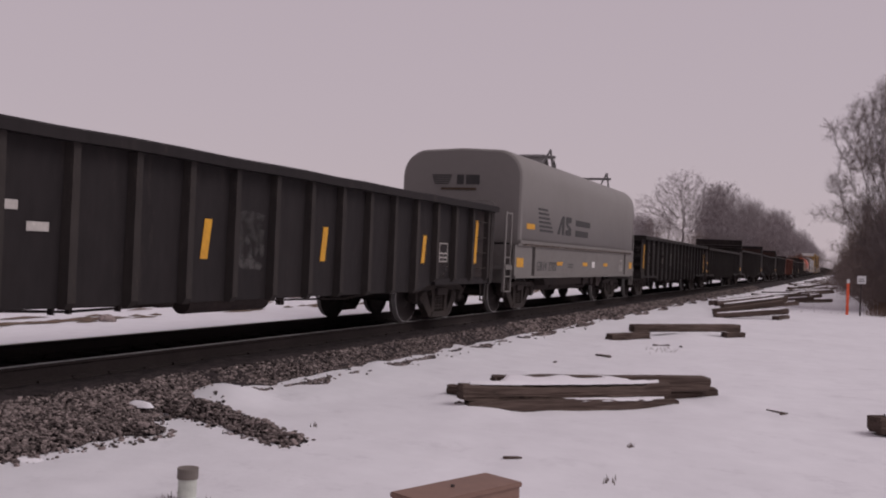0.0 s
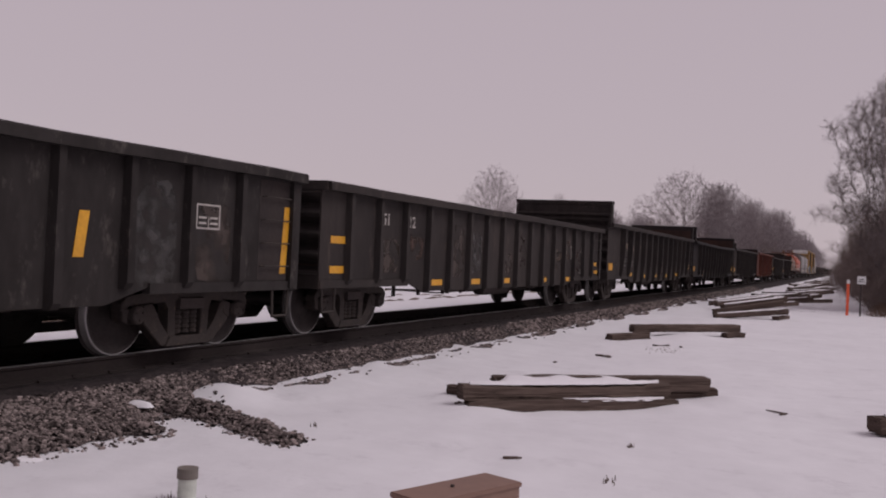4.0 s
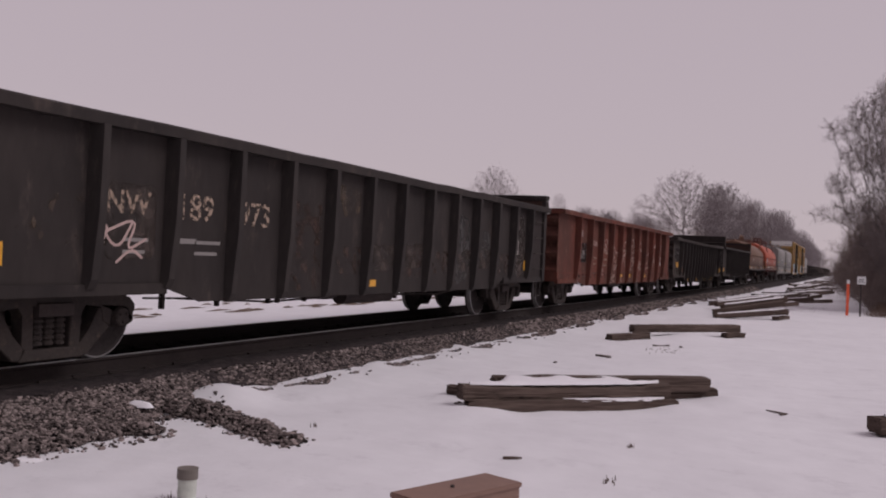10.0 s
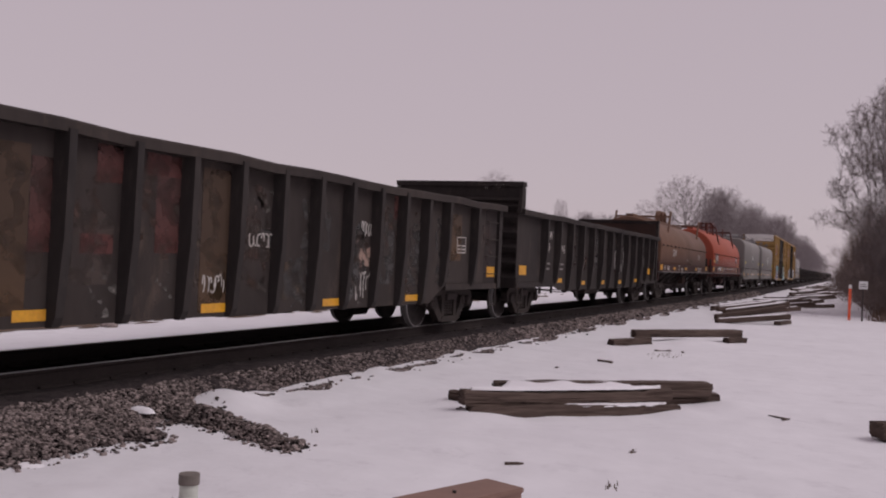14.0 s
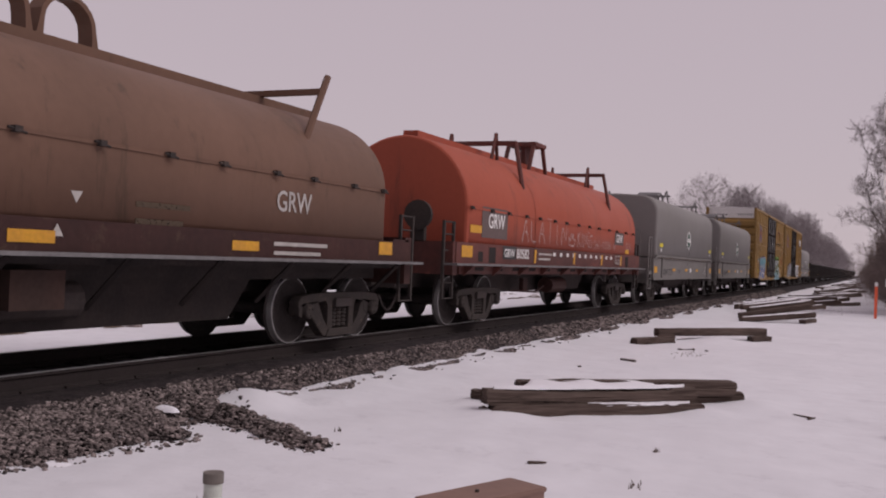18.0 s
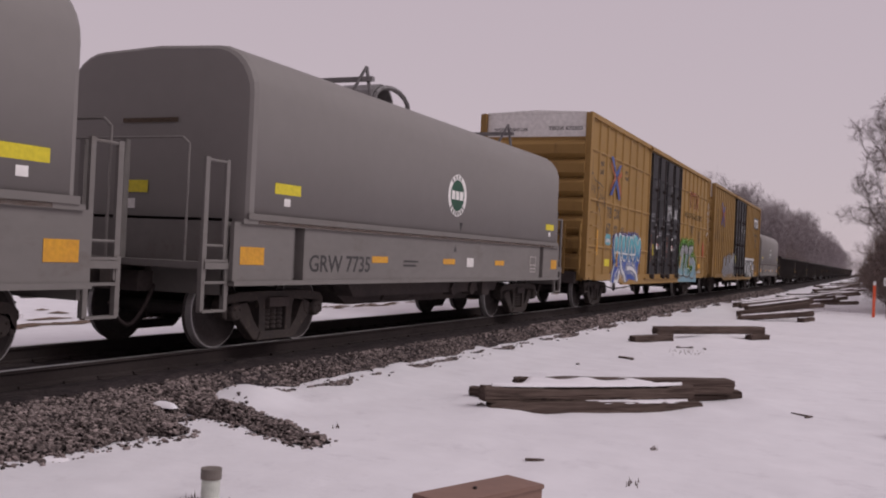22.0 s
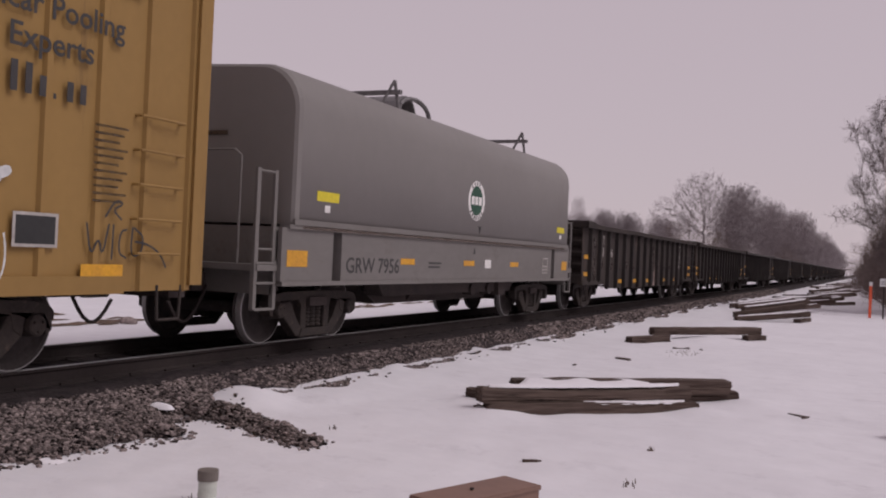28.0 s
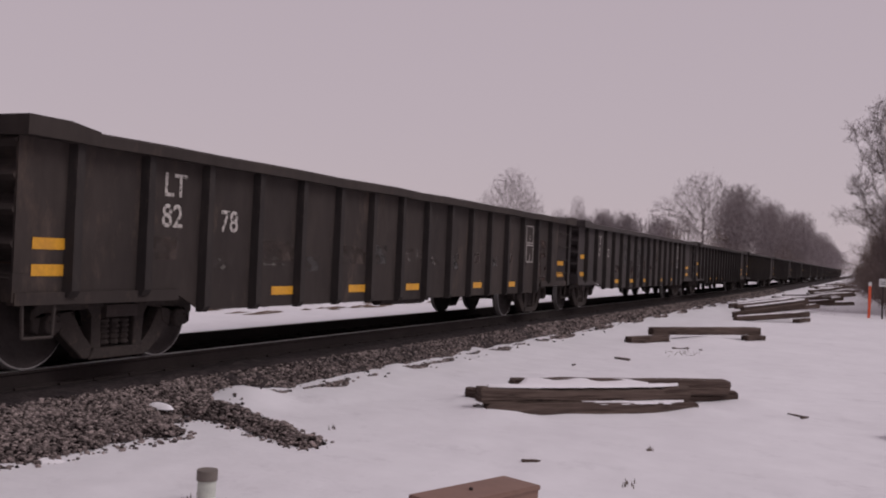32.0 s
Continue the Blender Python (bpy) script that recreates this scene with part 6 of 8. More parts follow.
        bars("mistprint", car, on_side(f, 17.05, 2.45), 11, 0.42, 0.025, 0.05)
        for q, pts in enumerate((((0.0, 0.36), (0.06, 0.02), (0.15, 0.25), (0.2, 0.02), (0.27, 0.36)), ((0.33, 0.36), (0.32, 0.02)), ((0.50, 0.32), (0.42, 0.30), (0.40, 0.08), (0.50, 0.03)), ((0.58, 0.34), (0.56, 0.05), (0.70, 0.06), (0.74, 0.26), (0.60, 0.34)), ((0.62, 0.20), (0.80, 0.18), (0.98, 0.08), (1.06, -0.06)), ((0.22, 0.44), (0.34, 0.62), (0.46, 0.58), (0.30, 0.52), (0.42, 0.42)))):
            ribbon("letterdark", car, on_side(f, 17.0, 1.12), pts, 0.022, z=0.001 * q)
        decal("yellow_sticker", "amber", car, on_side(f, 16.95, 0.91), 0.52, 0.17, label="yellow sticker")
        decal("reflective_strip", "amber", car, on_side(f + 0.005, 0.9, 1.3), 0.1, 0.7)
    # four-armed blue and red mark
    cy = 2.66 if not second else 2.88
    cz = 3.82 if not second else 4.0
    for k, (mat, pts) in enumerate((("faintblue", [(-0.75, 0.85), (-0.45, 0.85), (-0.02, 0.2), (0.4, 0.62), (0.62, 0.62), (0.05, -0.05)]),
                                    ("faintblue", [(-0.75, -0.85), (-0.45, -0.85), (-0.02, -0.25), (0.35, -0.95), (0.62, -0.95), (0.05, 0.0)]),
                                    ("faintred", [(-0.80, 0.62), (-0.72, 0.45), (-0.25, -0.02), (-0.72, -0.55), (-0.78, -0.72), (-0.08, 0.0)]),
                                    ("faintred", [(0.62, 0.35), (0.66, 0.12), (0.3, -0.04), (0.66, -0.62), (0.62, -0.80), (0.1, 0.0)]))):
        bm = bmesh.new()
        prism(bm, pts, "z", 0, 0.002 + 0.001 * k)
        put("cross_mark", mesh_of("cross_mark", bm, M[mat]), car, on_side(f + 0.002 * k, cy, cz) @ Matrix.Diagonal((0.85, 0.66, 1, 1)), "blue and red cross-shaped mark")
    return car


# ---- ground, ballast and track ----
SNOW_HUMPS = [(*site(x, y), r, h) for x, y, r, h in ((4.7, 9.0, 0.45, 0.05), (5.9, 9.45, 0.5, 0.03), (6.6, 10.35, 0.4, 0.07), (7.1, 11.2, 0.5, 0.06), (4.1, 9.7, 0.5, 0.06), (5.0, 20.9, 0.9, 0.10), (3.9, 20.3, 0.6, 0.05))] + [(4.9, 9.70, 0.5, -0.04), (5.62, 10.05, 0.55, -0.085), (6.25, 10.75, 0.5, -0.06)]


def ground_z(x, y):
    z = GROUND + 0.034 * noise.noise((x * 0.35, y * 0.3, 0.0)) + 0.018 * noise.noise((x * 1.1, y * 0.9, 5.0))
    if x < -3.4:
        z += 0.0
    elif x > 1.2 and -5 < y < 60:
        z += 0.014 * noise.noise((x * 2.7, y * 2.4, 8.0)) + 0.006 * noise.noise((x * 6.5, y * 5.5, 2.0))
        # snow banked against the track bed, with an uneven edge
        if x < 2.9:
            k = max(0.0, 1 - abs(x - 1.85) / 1.0)
            past = min(1.0, max(0.0, (y - 7.3) / 0.6))
            z += k * past * (0.070 + 0.045 * noise.noise((x * 1.1, y * 0.9, 3.0)) + 0.035 * noise.noise((x * 4, y * 3, 4.0)))
        # snow blown against the old sleepers
        for cx, cy, r, h in [*SNOW_HUMPS, (2.0, 8.05, 0.5, 0.13)]:
            d = ((x - cx) ** 2 + (y - cy) ** 2) / (r * r)
            if d < 4:
                z += h * math.exp(-d * 1.4)
    far = max(0.0, abs(y - 20) - 60)
    return z - min(0.03, far * 0.0004)


def steps(*spans):
    out = []
    for a, b, s in spans:
        n = max(1, int(round((b - a) / s)))
        out += [a + (b - a) * k / n for k in range(n)]
    return out + [spans[-1][1]]


def sheet(xs, ys, f):
    verts = [(x, y, f(x, y)) for y in ys for x in xs]
    n = len(xs)
    faces = [(j * n + i, j * n + i + 1, (j + 1) * n + i + 1, (j + 1) * n + i) for j in range(len(ys) - 1) for i in range(n - 1)]
    return verts, faces


def raw(name, verts, faces, *mats, smooth=True):
    me = bpy.data.meshes.new(name)
    me.from_pydata(verts, [], faces)
    for m in mats:
        me.materials.append(m)
    if smooth:
        me.polygons.foreach_set("use_smooth", [True] * len(me.polygons))
    return me


gx = steps((-1500, -300, 300), (-300, -60, 30), (-60, -12, 3), (-12, 1.2, 0.6), (1.2, 9.5, 0.11), (9.5, 16, 0.7), (16, 60, 5), (60, 300, 40), (300, 1500, 300))
gy = steps((-300, -40, 40), (-40, 2.5, 2.5), (2.5, 16, 0.12), (16, 50, 0.4), (50, 160, 5), (160, 600, 40), (600, 3000, 300))
v, f = sheet(gx, gy, ground_z)
tagged(new("ground", raw("ground", v, f, M["snow"])), "snow-covered ground with trodden patches", "snow", kind="structure")

BED = [(-3.1, -0.62), (-2.2, -0.24), (-1.5, -0.20), (-0.9, -0.165), (-0.6, -0.20), (0.6, -0.20), (0.92, -0.165), (1.36, -0.160), (1.55, -0.25), (1.99, -0.51)]


def bed_z(x):
    for (xa, za), (xb, zb) in zip(BED, BED[1:]):
        if xa <= x <= xb:
            return za + (zb - za) * (x - xa) / (xb - xa)
    return -1.0


bx = steps((-3.1, -1.4, 0.28), (-1.4, 0.9, 0.35), (0.9, 1.99, 0.09))
by = steps((-60, 3, 3), (3, 24, 0.12), (24, 60, 0.5), (60, 1500, 12))
v, f = sheet(bx, by, lambda x, y: bed_z(min(max(x, -3.1), 1.99)) + (0.035 * noise.noise((x * 7, y * 7, 2)) if x > 1 else 0) + 0.03 * noise.noise((x * 2, y * 0.9, 9)))
tagged(new("ballast_bed", raw("ballast_bed", v, f, M["ballast"])), "dark crushed-stone bed under the railway track", "ballast", kind="structure")


HEAPS = [(*site(x, y), r, k) for x, y, r, k in ((1.5, 6.35, 0.62, 0.17), (1.85, 5.75, 0.55, 0.13), (1.75, 4.95, 0.60, 0.15), (1.5, 4.25, 0.62, 0.15), (1.45, 3.4, 0.62, 0.15), (2.42, 6.15, 0.20, 0.07), (2.1, 5.35, 0.3, 0.08))]


def tongue(x, y):
    """Height of the loose stone heap that spills from the bed on to the snow."""
    h = -1.0
    # ridge from the bed to its tip
    (ax, ay), (bx_, by_) = site(1.15, 7.62), site(3.85, 6.48)
    t = min(1, max(0, ((x - ax) * (bx_ - ax) + (y - ay) * (by_ - ay)) / ((bx_ - ax) ** 2 + (by_ - ay) ** 2)))
    d = math.hypot(x - ax - t * (bx_ - ax), y - ay - t * (by_ - ay))
    w = 0.32 - 0.17 * t
    h = max(h, (0.15 - 0.09 * t) * (1 - (d / w) ** 2))
    for cx, cy, r, k in HEAPS:
        d = math.hypot(x - cx, y - cy)
        h = max(h, k * (1 - (d / r) ** 2))
    return h + 0.05 * noise.noise((x * 3.1, y * 3.1, 6)) + 0.04 * noise.noise((x * 8, y * 8, 2))


hx_, hy_ = steps((0.9, 4.0, 0.07)), steps((2.6, 8.7, 0.07))
v, f = sheet(hx_, hy_, lambda x, y: (lambda h: GROUND - 0.02 + h + 0.03 * noise.noise((x * 8, y * 8, 3)) if h > 0.0 else GROUND - 0.25)(tongue(x, y)))
tagged(new("stone_heap", raw("stone_heap", v, f, M["ballast"])), "loose stones spilling from the track bed on to the snow", "ballast", kind="structure")

# single stones
rnd = random.Random(11)


def stone_shape(seed):
    r = random.Random(seed)
    bm = bmesh.new()
    bmesh.ops.create_icosphere(bm, subdivisions=1, radius=1.0)
    for q in bm.verts:
        q.co = Vector((q.co.x * 1.0, q.co.y * 0.9, q.co.z * 0.75)) * r.uniform(0.55, 1.35)
    vs, fs = [tuple(q.co) for q in bm.verts], [tuple(w.index for w in p.verts) for p in bm.faces]
    bm.free()
    return vs, fs


SHAPES = [stone_shape(k) for k in range(9)]


def surface_at(x, y):
    z = bed_z(x)
    h = tongue(x, y)
    return max(z, GROUND + h) if h > 0 else z if z > -0.9 else ground_z(x, y)


spots = []
for k in range(24000):
    y = 2.8 + 17 * rnd.random() ** 1.4
    x = 1.41 + (0.62 + 0.10 * math.sin(y * 2.1) + 0.09 * math.sin(y * 5.3)) * rnd.random() ** 0.85
    spots.append((x + 0.05 * max(0, 8 - y) / 5, y, 0.009 + 0.019 * rnd.random() ** 1.6))
for k in range(9000):
    y = 19 + 60 * rnd.random() ** 1.6
    spots.append((rnd.uniform(1.43, 2.04 + 0.12 * math.sin(y * 1.7)), y, rnd.uniform(0.03, 0.06)))
n_heap = 0
while n_heap < 15500:
    x, y = rnd.uniform(1.0, 3.9), rnd.uniform(2.7, 8.5)
    h = tongue(x, y)
    if h > 0.008 or (h > -0.12 and rnd.random() < 0.10):
        if x > 1.38 + 0.1 * rnd.random():
            spots.append((x, y, 0.009 + 0.021 * rnd.random() ** 1.6))
        n_heap += 1
for k in range(110):
    y = rnd.uniform(3, 26)
    spots.append((1.95 + abs(rnd.gauss(0, 0.14)), y, rnd.uniform(0.015, 0.03)))
v, f = [], []
near = []
for i, (x, y, s) in enumerate(spots):
    vs, fs = SHAPES[i % 9]
    a = rnd.uniform(0, math.tau)
    c, sn = math.cos(a) * s, math.sin(a) * s
    z = max(surface_at(x, y), GROUND - 0.04) + s * 0.25
    g = ground_z(x, y)
    if z + s * 0.3 < g:
        if rnd.random() > 0.012:
            continue
        z = g + s * 0.1
    if len(near) < 290 and i >= 33000 and x > 2.0:
        near.append((i % 9, x, y, z, s, a))
        continue
    o = len(v)
    v += [(x + p[0] * c - p[1] * sn, y + p[0] * sn + p[1] * c, z + p[2] * s) for p in vs]
    f += [tuple(o + q for q in p) for p in fs]
tagged(new("ballast_stones", raw("ballast_stones", v, f, M["stone"], smooth=False)), "grey-brown crushed stones along the track", "stones", kind="stuff")
heap = bpy.data.objects["stone_heap"]
stone_me = [raw("stone", *SHAPES[k], M["stone"], smooth=False) for k in range(9)]
for k, x, y, z, s, a in near:
    put("stone", stone_me[k], heap, Matrix.LocRotScale((x, y, z), Euler((0, 0, a)), (s, s, s)))

# rails and sleepers
for x in (0.755, -0.755):
    rail = bmesh.new()
    prism(rail, [(x - 0.075, -0.185), (x + 0.075, -0.185), (x + 0.07, -0.165), (x + 0.015, -0.145), (x + 0.012, -0.045), (x + 0.036, -0.032), (x + 0.036, -0.006), (x - 0.036, -0.006), (x - 0.036, -0.032), (x - 0.012, -0.045), (x - 0.015, -0.145), (x - 0.07, -0.165)], "y", -80, 1500)
    r = new("rail", mesh_of("rail", rail, M["rail"]))
    tagged(r, "rusty steel rail with a polished running head", "rail", "rails of the track")
    top = bmesh.new()
    box(top, x - 0.030, x + 0.030, -80, 1500, -0.004, 0.0)
    part("running_surface", top, M["railhead"], r, "polished running surface")
tie_bm = bmesh.new()
box(tie_bm, -1.30, 1.30, -0.115, 0.115, -0.36, -0.185)
bmesh.ops.bevel(tie_bm, geom=tie_bm.edges[:], offset=0.012, segments=1, affect="EDGES")
tie_me = mesh_of("sleeper", tie_bm, M["tie"])
plate_bm = bmesh.new()
prism(plate_bm, [(-0.17, -0.187), (0.17, -0.187), (0.17, -0.178), (0.11, -0.176), (0.11, -0.150), (0.08, -0.150), (0.08, -0.176), (-0.08, -0.176), (-0.08, -0.150), (-0.11, -0.150), (-0.11, -0.176), (-0.17, -0.178)], "y", -0.09, 0.09)
plate_me = mesh_of("tie_plate", plate_bm, M["rail"])
for k in range(150):
    y = 1.0 + k * 0.51
    t_ob = put("sleeper", tie_me, None, pose(rnd.uniform(-0.03, 0.03), y, 0, 0, 0, rnd.uniform(-1, 1)))
    tagged(t_ob, "dark creosoted timber sleeper under the rails", "sleeper", "sleepers of the track")
    for s in (-0.755, 0.755):
        put("tie_plate", plate_me, t_ob, Matrix.Translation((s, 0, 0)))


# ---- discarded sleepers on the snow ----
def old_tie(length, seed, w=0.23, h=0.18, fine=False):
    """A split and weathered timber: grooves along the grain, gnawed edges, uneven ends."""
    r = random.Random(seed)
    bm = bmesh.new()
    n, per = (44, 36) if fine else (14, 12)
    sag = r.uniform(-0.02, 0.03)
    gaps = [(r.uniform(-0.4, 0.4) * length, r.uniform(0.08, 0.25), r.randrange(per), r.uniform(0.015, 0.045)) for _ in range(5)]
    rows = []
    for i in range(n + 1):
        y = length * (i / n - 0.5)
        row = []
        for q in range(per):
            a = math.tau * (q + 0.5) / per
            c, sn = math.cos(a), math.sin(a)
            k = 1 / max(abs(c), abs(sn)) ** 0.93
            d = 0.007 * noise.noise((q * 0.9, y * 1.6, seed * 3.1)) + 0.010 * noise.noise((c * 2, y * 2.5, sn * 2 + seed))
            if fine:
                d -= 0.016 * max(0.0, 1 - abs(noise.noise((q * 2.3, y * 0.45, seed * 1.7))) * 9)
                for gy, gl, gq, gd in gaps:
                    away = min(abs(q - gq), per - abs(q - gq)) / 3
                    d -= gd * max(0.0, 1 - ((y - gy) / gl) ** 2) * max(0.0, 1 - away * away)
            x, z = c * k * w / 2, h / 2 + sn * k * h / 2
            end = r.uniform(-0.035, 0.02) if i in (0, n) else 0
            row.append(bm.verts.new((x + c * d, y + (end if i == n else -end), z + sn * d - sag * (1 - (2 * i / n - 1) ** 2))))
        rows.append(row)
    for a, b in zip(rows, rows[1:]):
        for q in range(per):
            bm.faces.new((a[q], a[(q + 1) % per], b[(q + 1) % per], b[q]))
    bm.faces.new(rows[0])
    bm.faces.new(rows[-1])
    return mesh_of("old_sleeper", bm, M["oldtie"])


def snow_cap(length, w, seed, thick=0.035):
    r = random.Random(seed)
    n, mseg = 22, 5
    v, f = [], []
    for i in range(n + 1):
        a = i / n
        y = length * (a - 0.5)
        ww = w * (0.75 + 0.3 * r.random()) * min(1, 5 * a + 0.15, 5 * (1 - a) + 0.15)
        for j in range(mseg + 1):
            u = j / mseg * 2 - 1
            v.append((u * ww / 2, y, thick * (1 - abs(u) ** 3) * (0.8 + 0.3 * r.random()) - 0.004))
    for i in range(n):
        for j in range(mseg):
            o = i * (mseg + 1) + j
            f.append((o, o + 1, o + mseg + 2, o + mseg + 1))
    return raw("snow_cap", v, f, M["snowcap"])


def lay(x0, y0, x1, y1, z0, z1, seed, cap=True, w=0.23, h=0.18, label="weathered discarded railway sleeper lying in the snow", tilt=0.0, grid=True):
    """A sleeper between two ends, given where its underside lies."""
    (x0, y0), (x1, y1) = (site(x0, y0), site(x1, y1)) if grid else ((x0, y0), (x1, y1))
    a, b = Vector((x0, y0, z0)), Vector((x1, y1, z1))
    d = b - a
    L = d.length
    rz = math.atan2(-d.x, d.y)
    rx = math.asin(d.z / L)
    m = Matrix.Translation((a + b) / 2) @ Euler((rx, tilt, rz)).to_matrix().to_4x4()
    ob = put("old_sleeper", old_tie(L, seed, w, h, y0 < 30), None, m, label)
    tagged(ob, "", "sleeper", "discarded sleepers")
    if cap:
        put("snow_cap", snow_cap(L * 0.92, w * 0.95, seed), ob, Matrix.Translation((0, 0, h)), "snow lying along the top")
    return ob


G = GROUND
# the near heap
low_tie = lay(4.19, 9.49, 6.19, 11.30, G - 0.12, G - 0.11, 1, False, h=0.20, label="split old sleeper half sunk in the snow", grid=False)
put("snow_cap", snow_cap(1.35, 0.22, 61, 0.03), low_tie, Matrix.Translation((0.02, 0.52, 0.198)), "snow lying along part of the top")
lay(4.10, 9.52, 6.08, 11.33, G + 0.085, G + 0.10, 2, True, h=0.17, label="grey weathered sleeper on top of another", grid=False)
lay(4.10, 10.62, 6.44, 12.24, G + 0.05, G + 0.09, 3, False, w=0.25, h=0.19, label="dark old sleeper behind a heap of sleepers", grid=False)
lay(5.75, 11.80, 6.52, 12.40, G - 0.06, G - 0.05, 4, False, w=0.25, label="short sleeper stub under a heap", grid=False)
lay(3.76, 10.12, 4.16, 10.00, G + 0.03, G + 0.08, 5, False, w=0.22, h=0.13, label="broken sleeper end poking from the snow", grid=False)
lay(4.02, 9.62, 4.26, 9.55, G - 0.04, G - 0.03, 15, False, w=0.12, h=0.08, label="splintered sleeper end under a heap", grid=False)
lay(8.64, 9.75, 10.9, 10.9, G + 0.02, G + 0.16, 6, True)
drift = []
for i in range(33):
    a = i / 32
    for q in range(12):
        b = q / 11
        x = (4.20 + 1.78 * a) * (1 - b) + (4.02 + 1.72 * a) * b
        y = (9.62 + 1.62 * a) * (1 - b) + (10.60 + 1.20 * a) * b
        e = min(1, 7 * a + 0.1, 9 * (1 - a)) * min(1, 6 * b + 0.35, 8 * (1 - b) + 0.75)
        top = 0.300 - 0.02 * math.sin(b * math.pi) - 0.02 * b
        drift.append((x, y, G - 0.06 + (top + 0.06) * e * (0.95 + 0.07 * noise.noise((x * 4, y * 4, 1)))))
drift_faces = [(i * 12 + q, i * 12 + q + 1, i * 12 + q + 13, i * 12 + q + 12) for i in range(32) for q in range(11)]
tagged(new("snow_drift", raw("snow_drift", drift, drift_faces, M["snowcap"])), "snow lying over a heap of old sleepers", "snow")
for k, (x, y, z, rx, ry) in enumerate(((1.78, 6.78, -0.36, 0.16, 0.10), (2.2, 5.75, -0.46, 0.12, 0.16), (2.35, 4.9, -0.49, 0.2, 0.2))):
    rp = random.Random(k)
    x, y = site(x, y)
    z += 0.035
    pv, edge = [], [rp.uniform(0.6, 1.2) for q in range(14)]
    for ring, high in ((1.0, -0.03), (0.75, 0.008), (0.4, 0.022)):
        pv += [(x + rx * ring * edge[q] * math.cos(q * math.tau / 14), y + ry * ring * edge[q] * math.sin(q * math.tau / 14), z + high) for q in range(14)]
    pv.append((x, y, z + 0.025))
    pf = [(14 * k2 + q, 14 * k2 + (q + 1) % 14, 14 * k2 + 14 + (q + 1) % 14, 14 * k2 + 14 + q) for k2 in range(2) for q in range(14)] + [(28 + q, 28 + (q + 1) % 14, 42) for q in range(14)]
    tagged(new("snow_patch", raw("snow_patch", pv, pf, M["snowcap"])), "small patch of snow among the loose stones", "snow", "snow patches")
# the second heap
lay(3.78, 20.45, 6.00, 22.0, G + 0.10, G + 0.13, 7, False, label="dark old sleeper resting on a block")
lay(5.75, 21.6, 6.12, 21.95, G - 0.05, G - 0.05, 8, False, label="short timber block under a sleeper")
lay(3.55, 19.3, 4.25, 20.0, G - 0.06, G - 0.02, 9, False, label="short sleeper stub in the snow")
lay(4.75, 18.25, 5.02, 18.42, G - 0.03, G - 0.03, 10, False, w=0.10, h=0.07, label="small timber chip on the snow")
# scattered heaps further along
for k, (x0, y0, x1, y1, z0, z1, cap) in enumerate(((4.10, 32.3, 6.30, 33.8, -0.05, 0.20, True), (3.95, 33.2, 6.10, 34.7, 0.05, 0.46, False), (4.1, 34.2, 6.15, 35.8, 0.20, 0.56, True),
                                                   (3.60, 36.6, 5.5, 38.3, 0.20, 0.50, True), (5.95, 33.2, 6.22, 34.6, -0.05, -0.05, False))):
    lay(x0, y0, x1, y1, G + z0, G + z1, 60 + k, cap, grid=False)
rs = random.Random(5)
for k, (x, y, n) in enumerate(((4.6, 38, 3), (4.9, 43, 4), (5.6, 49, 5), (4.9, 56, 4), (5.6, 64, 5), (4.8, 73, 4), (5.5, 83, 5), (4.9, 95, 4), (5.4, 108, 5), (5.0, 124, 4), (5.3, 142, 5))):
    for i in range(n):
        a = radians(rs.gauss(66, 9))
        L = rs.uniform(2.0, 2.6)
        cx, cy = x + rs.uniform(-0.8, 1.0), y + rs.uniform(-1.6, 1.6)
        z = G - 0.06 + 0.10 * (i % 3)
        dx, dy = math.sin(a) * L / 2, math.cos(a) * L / 2
        lay(cx - dx, cy - dy, cx + dx, cy + dy, z, z + rs.uniform(0.02, 0.26), 100 + k * 7 + i, rs.random() < 0.85, tilt=rs.uniform(-0.15, 0.15))


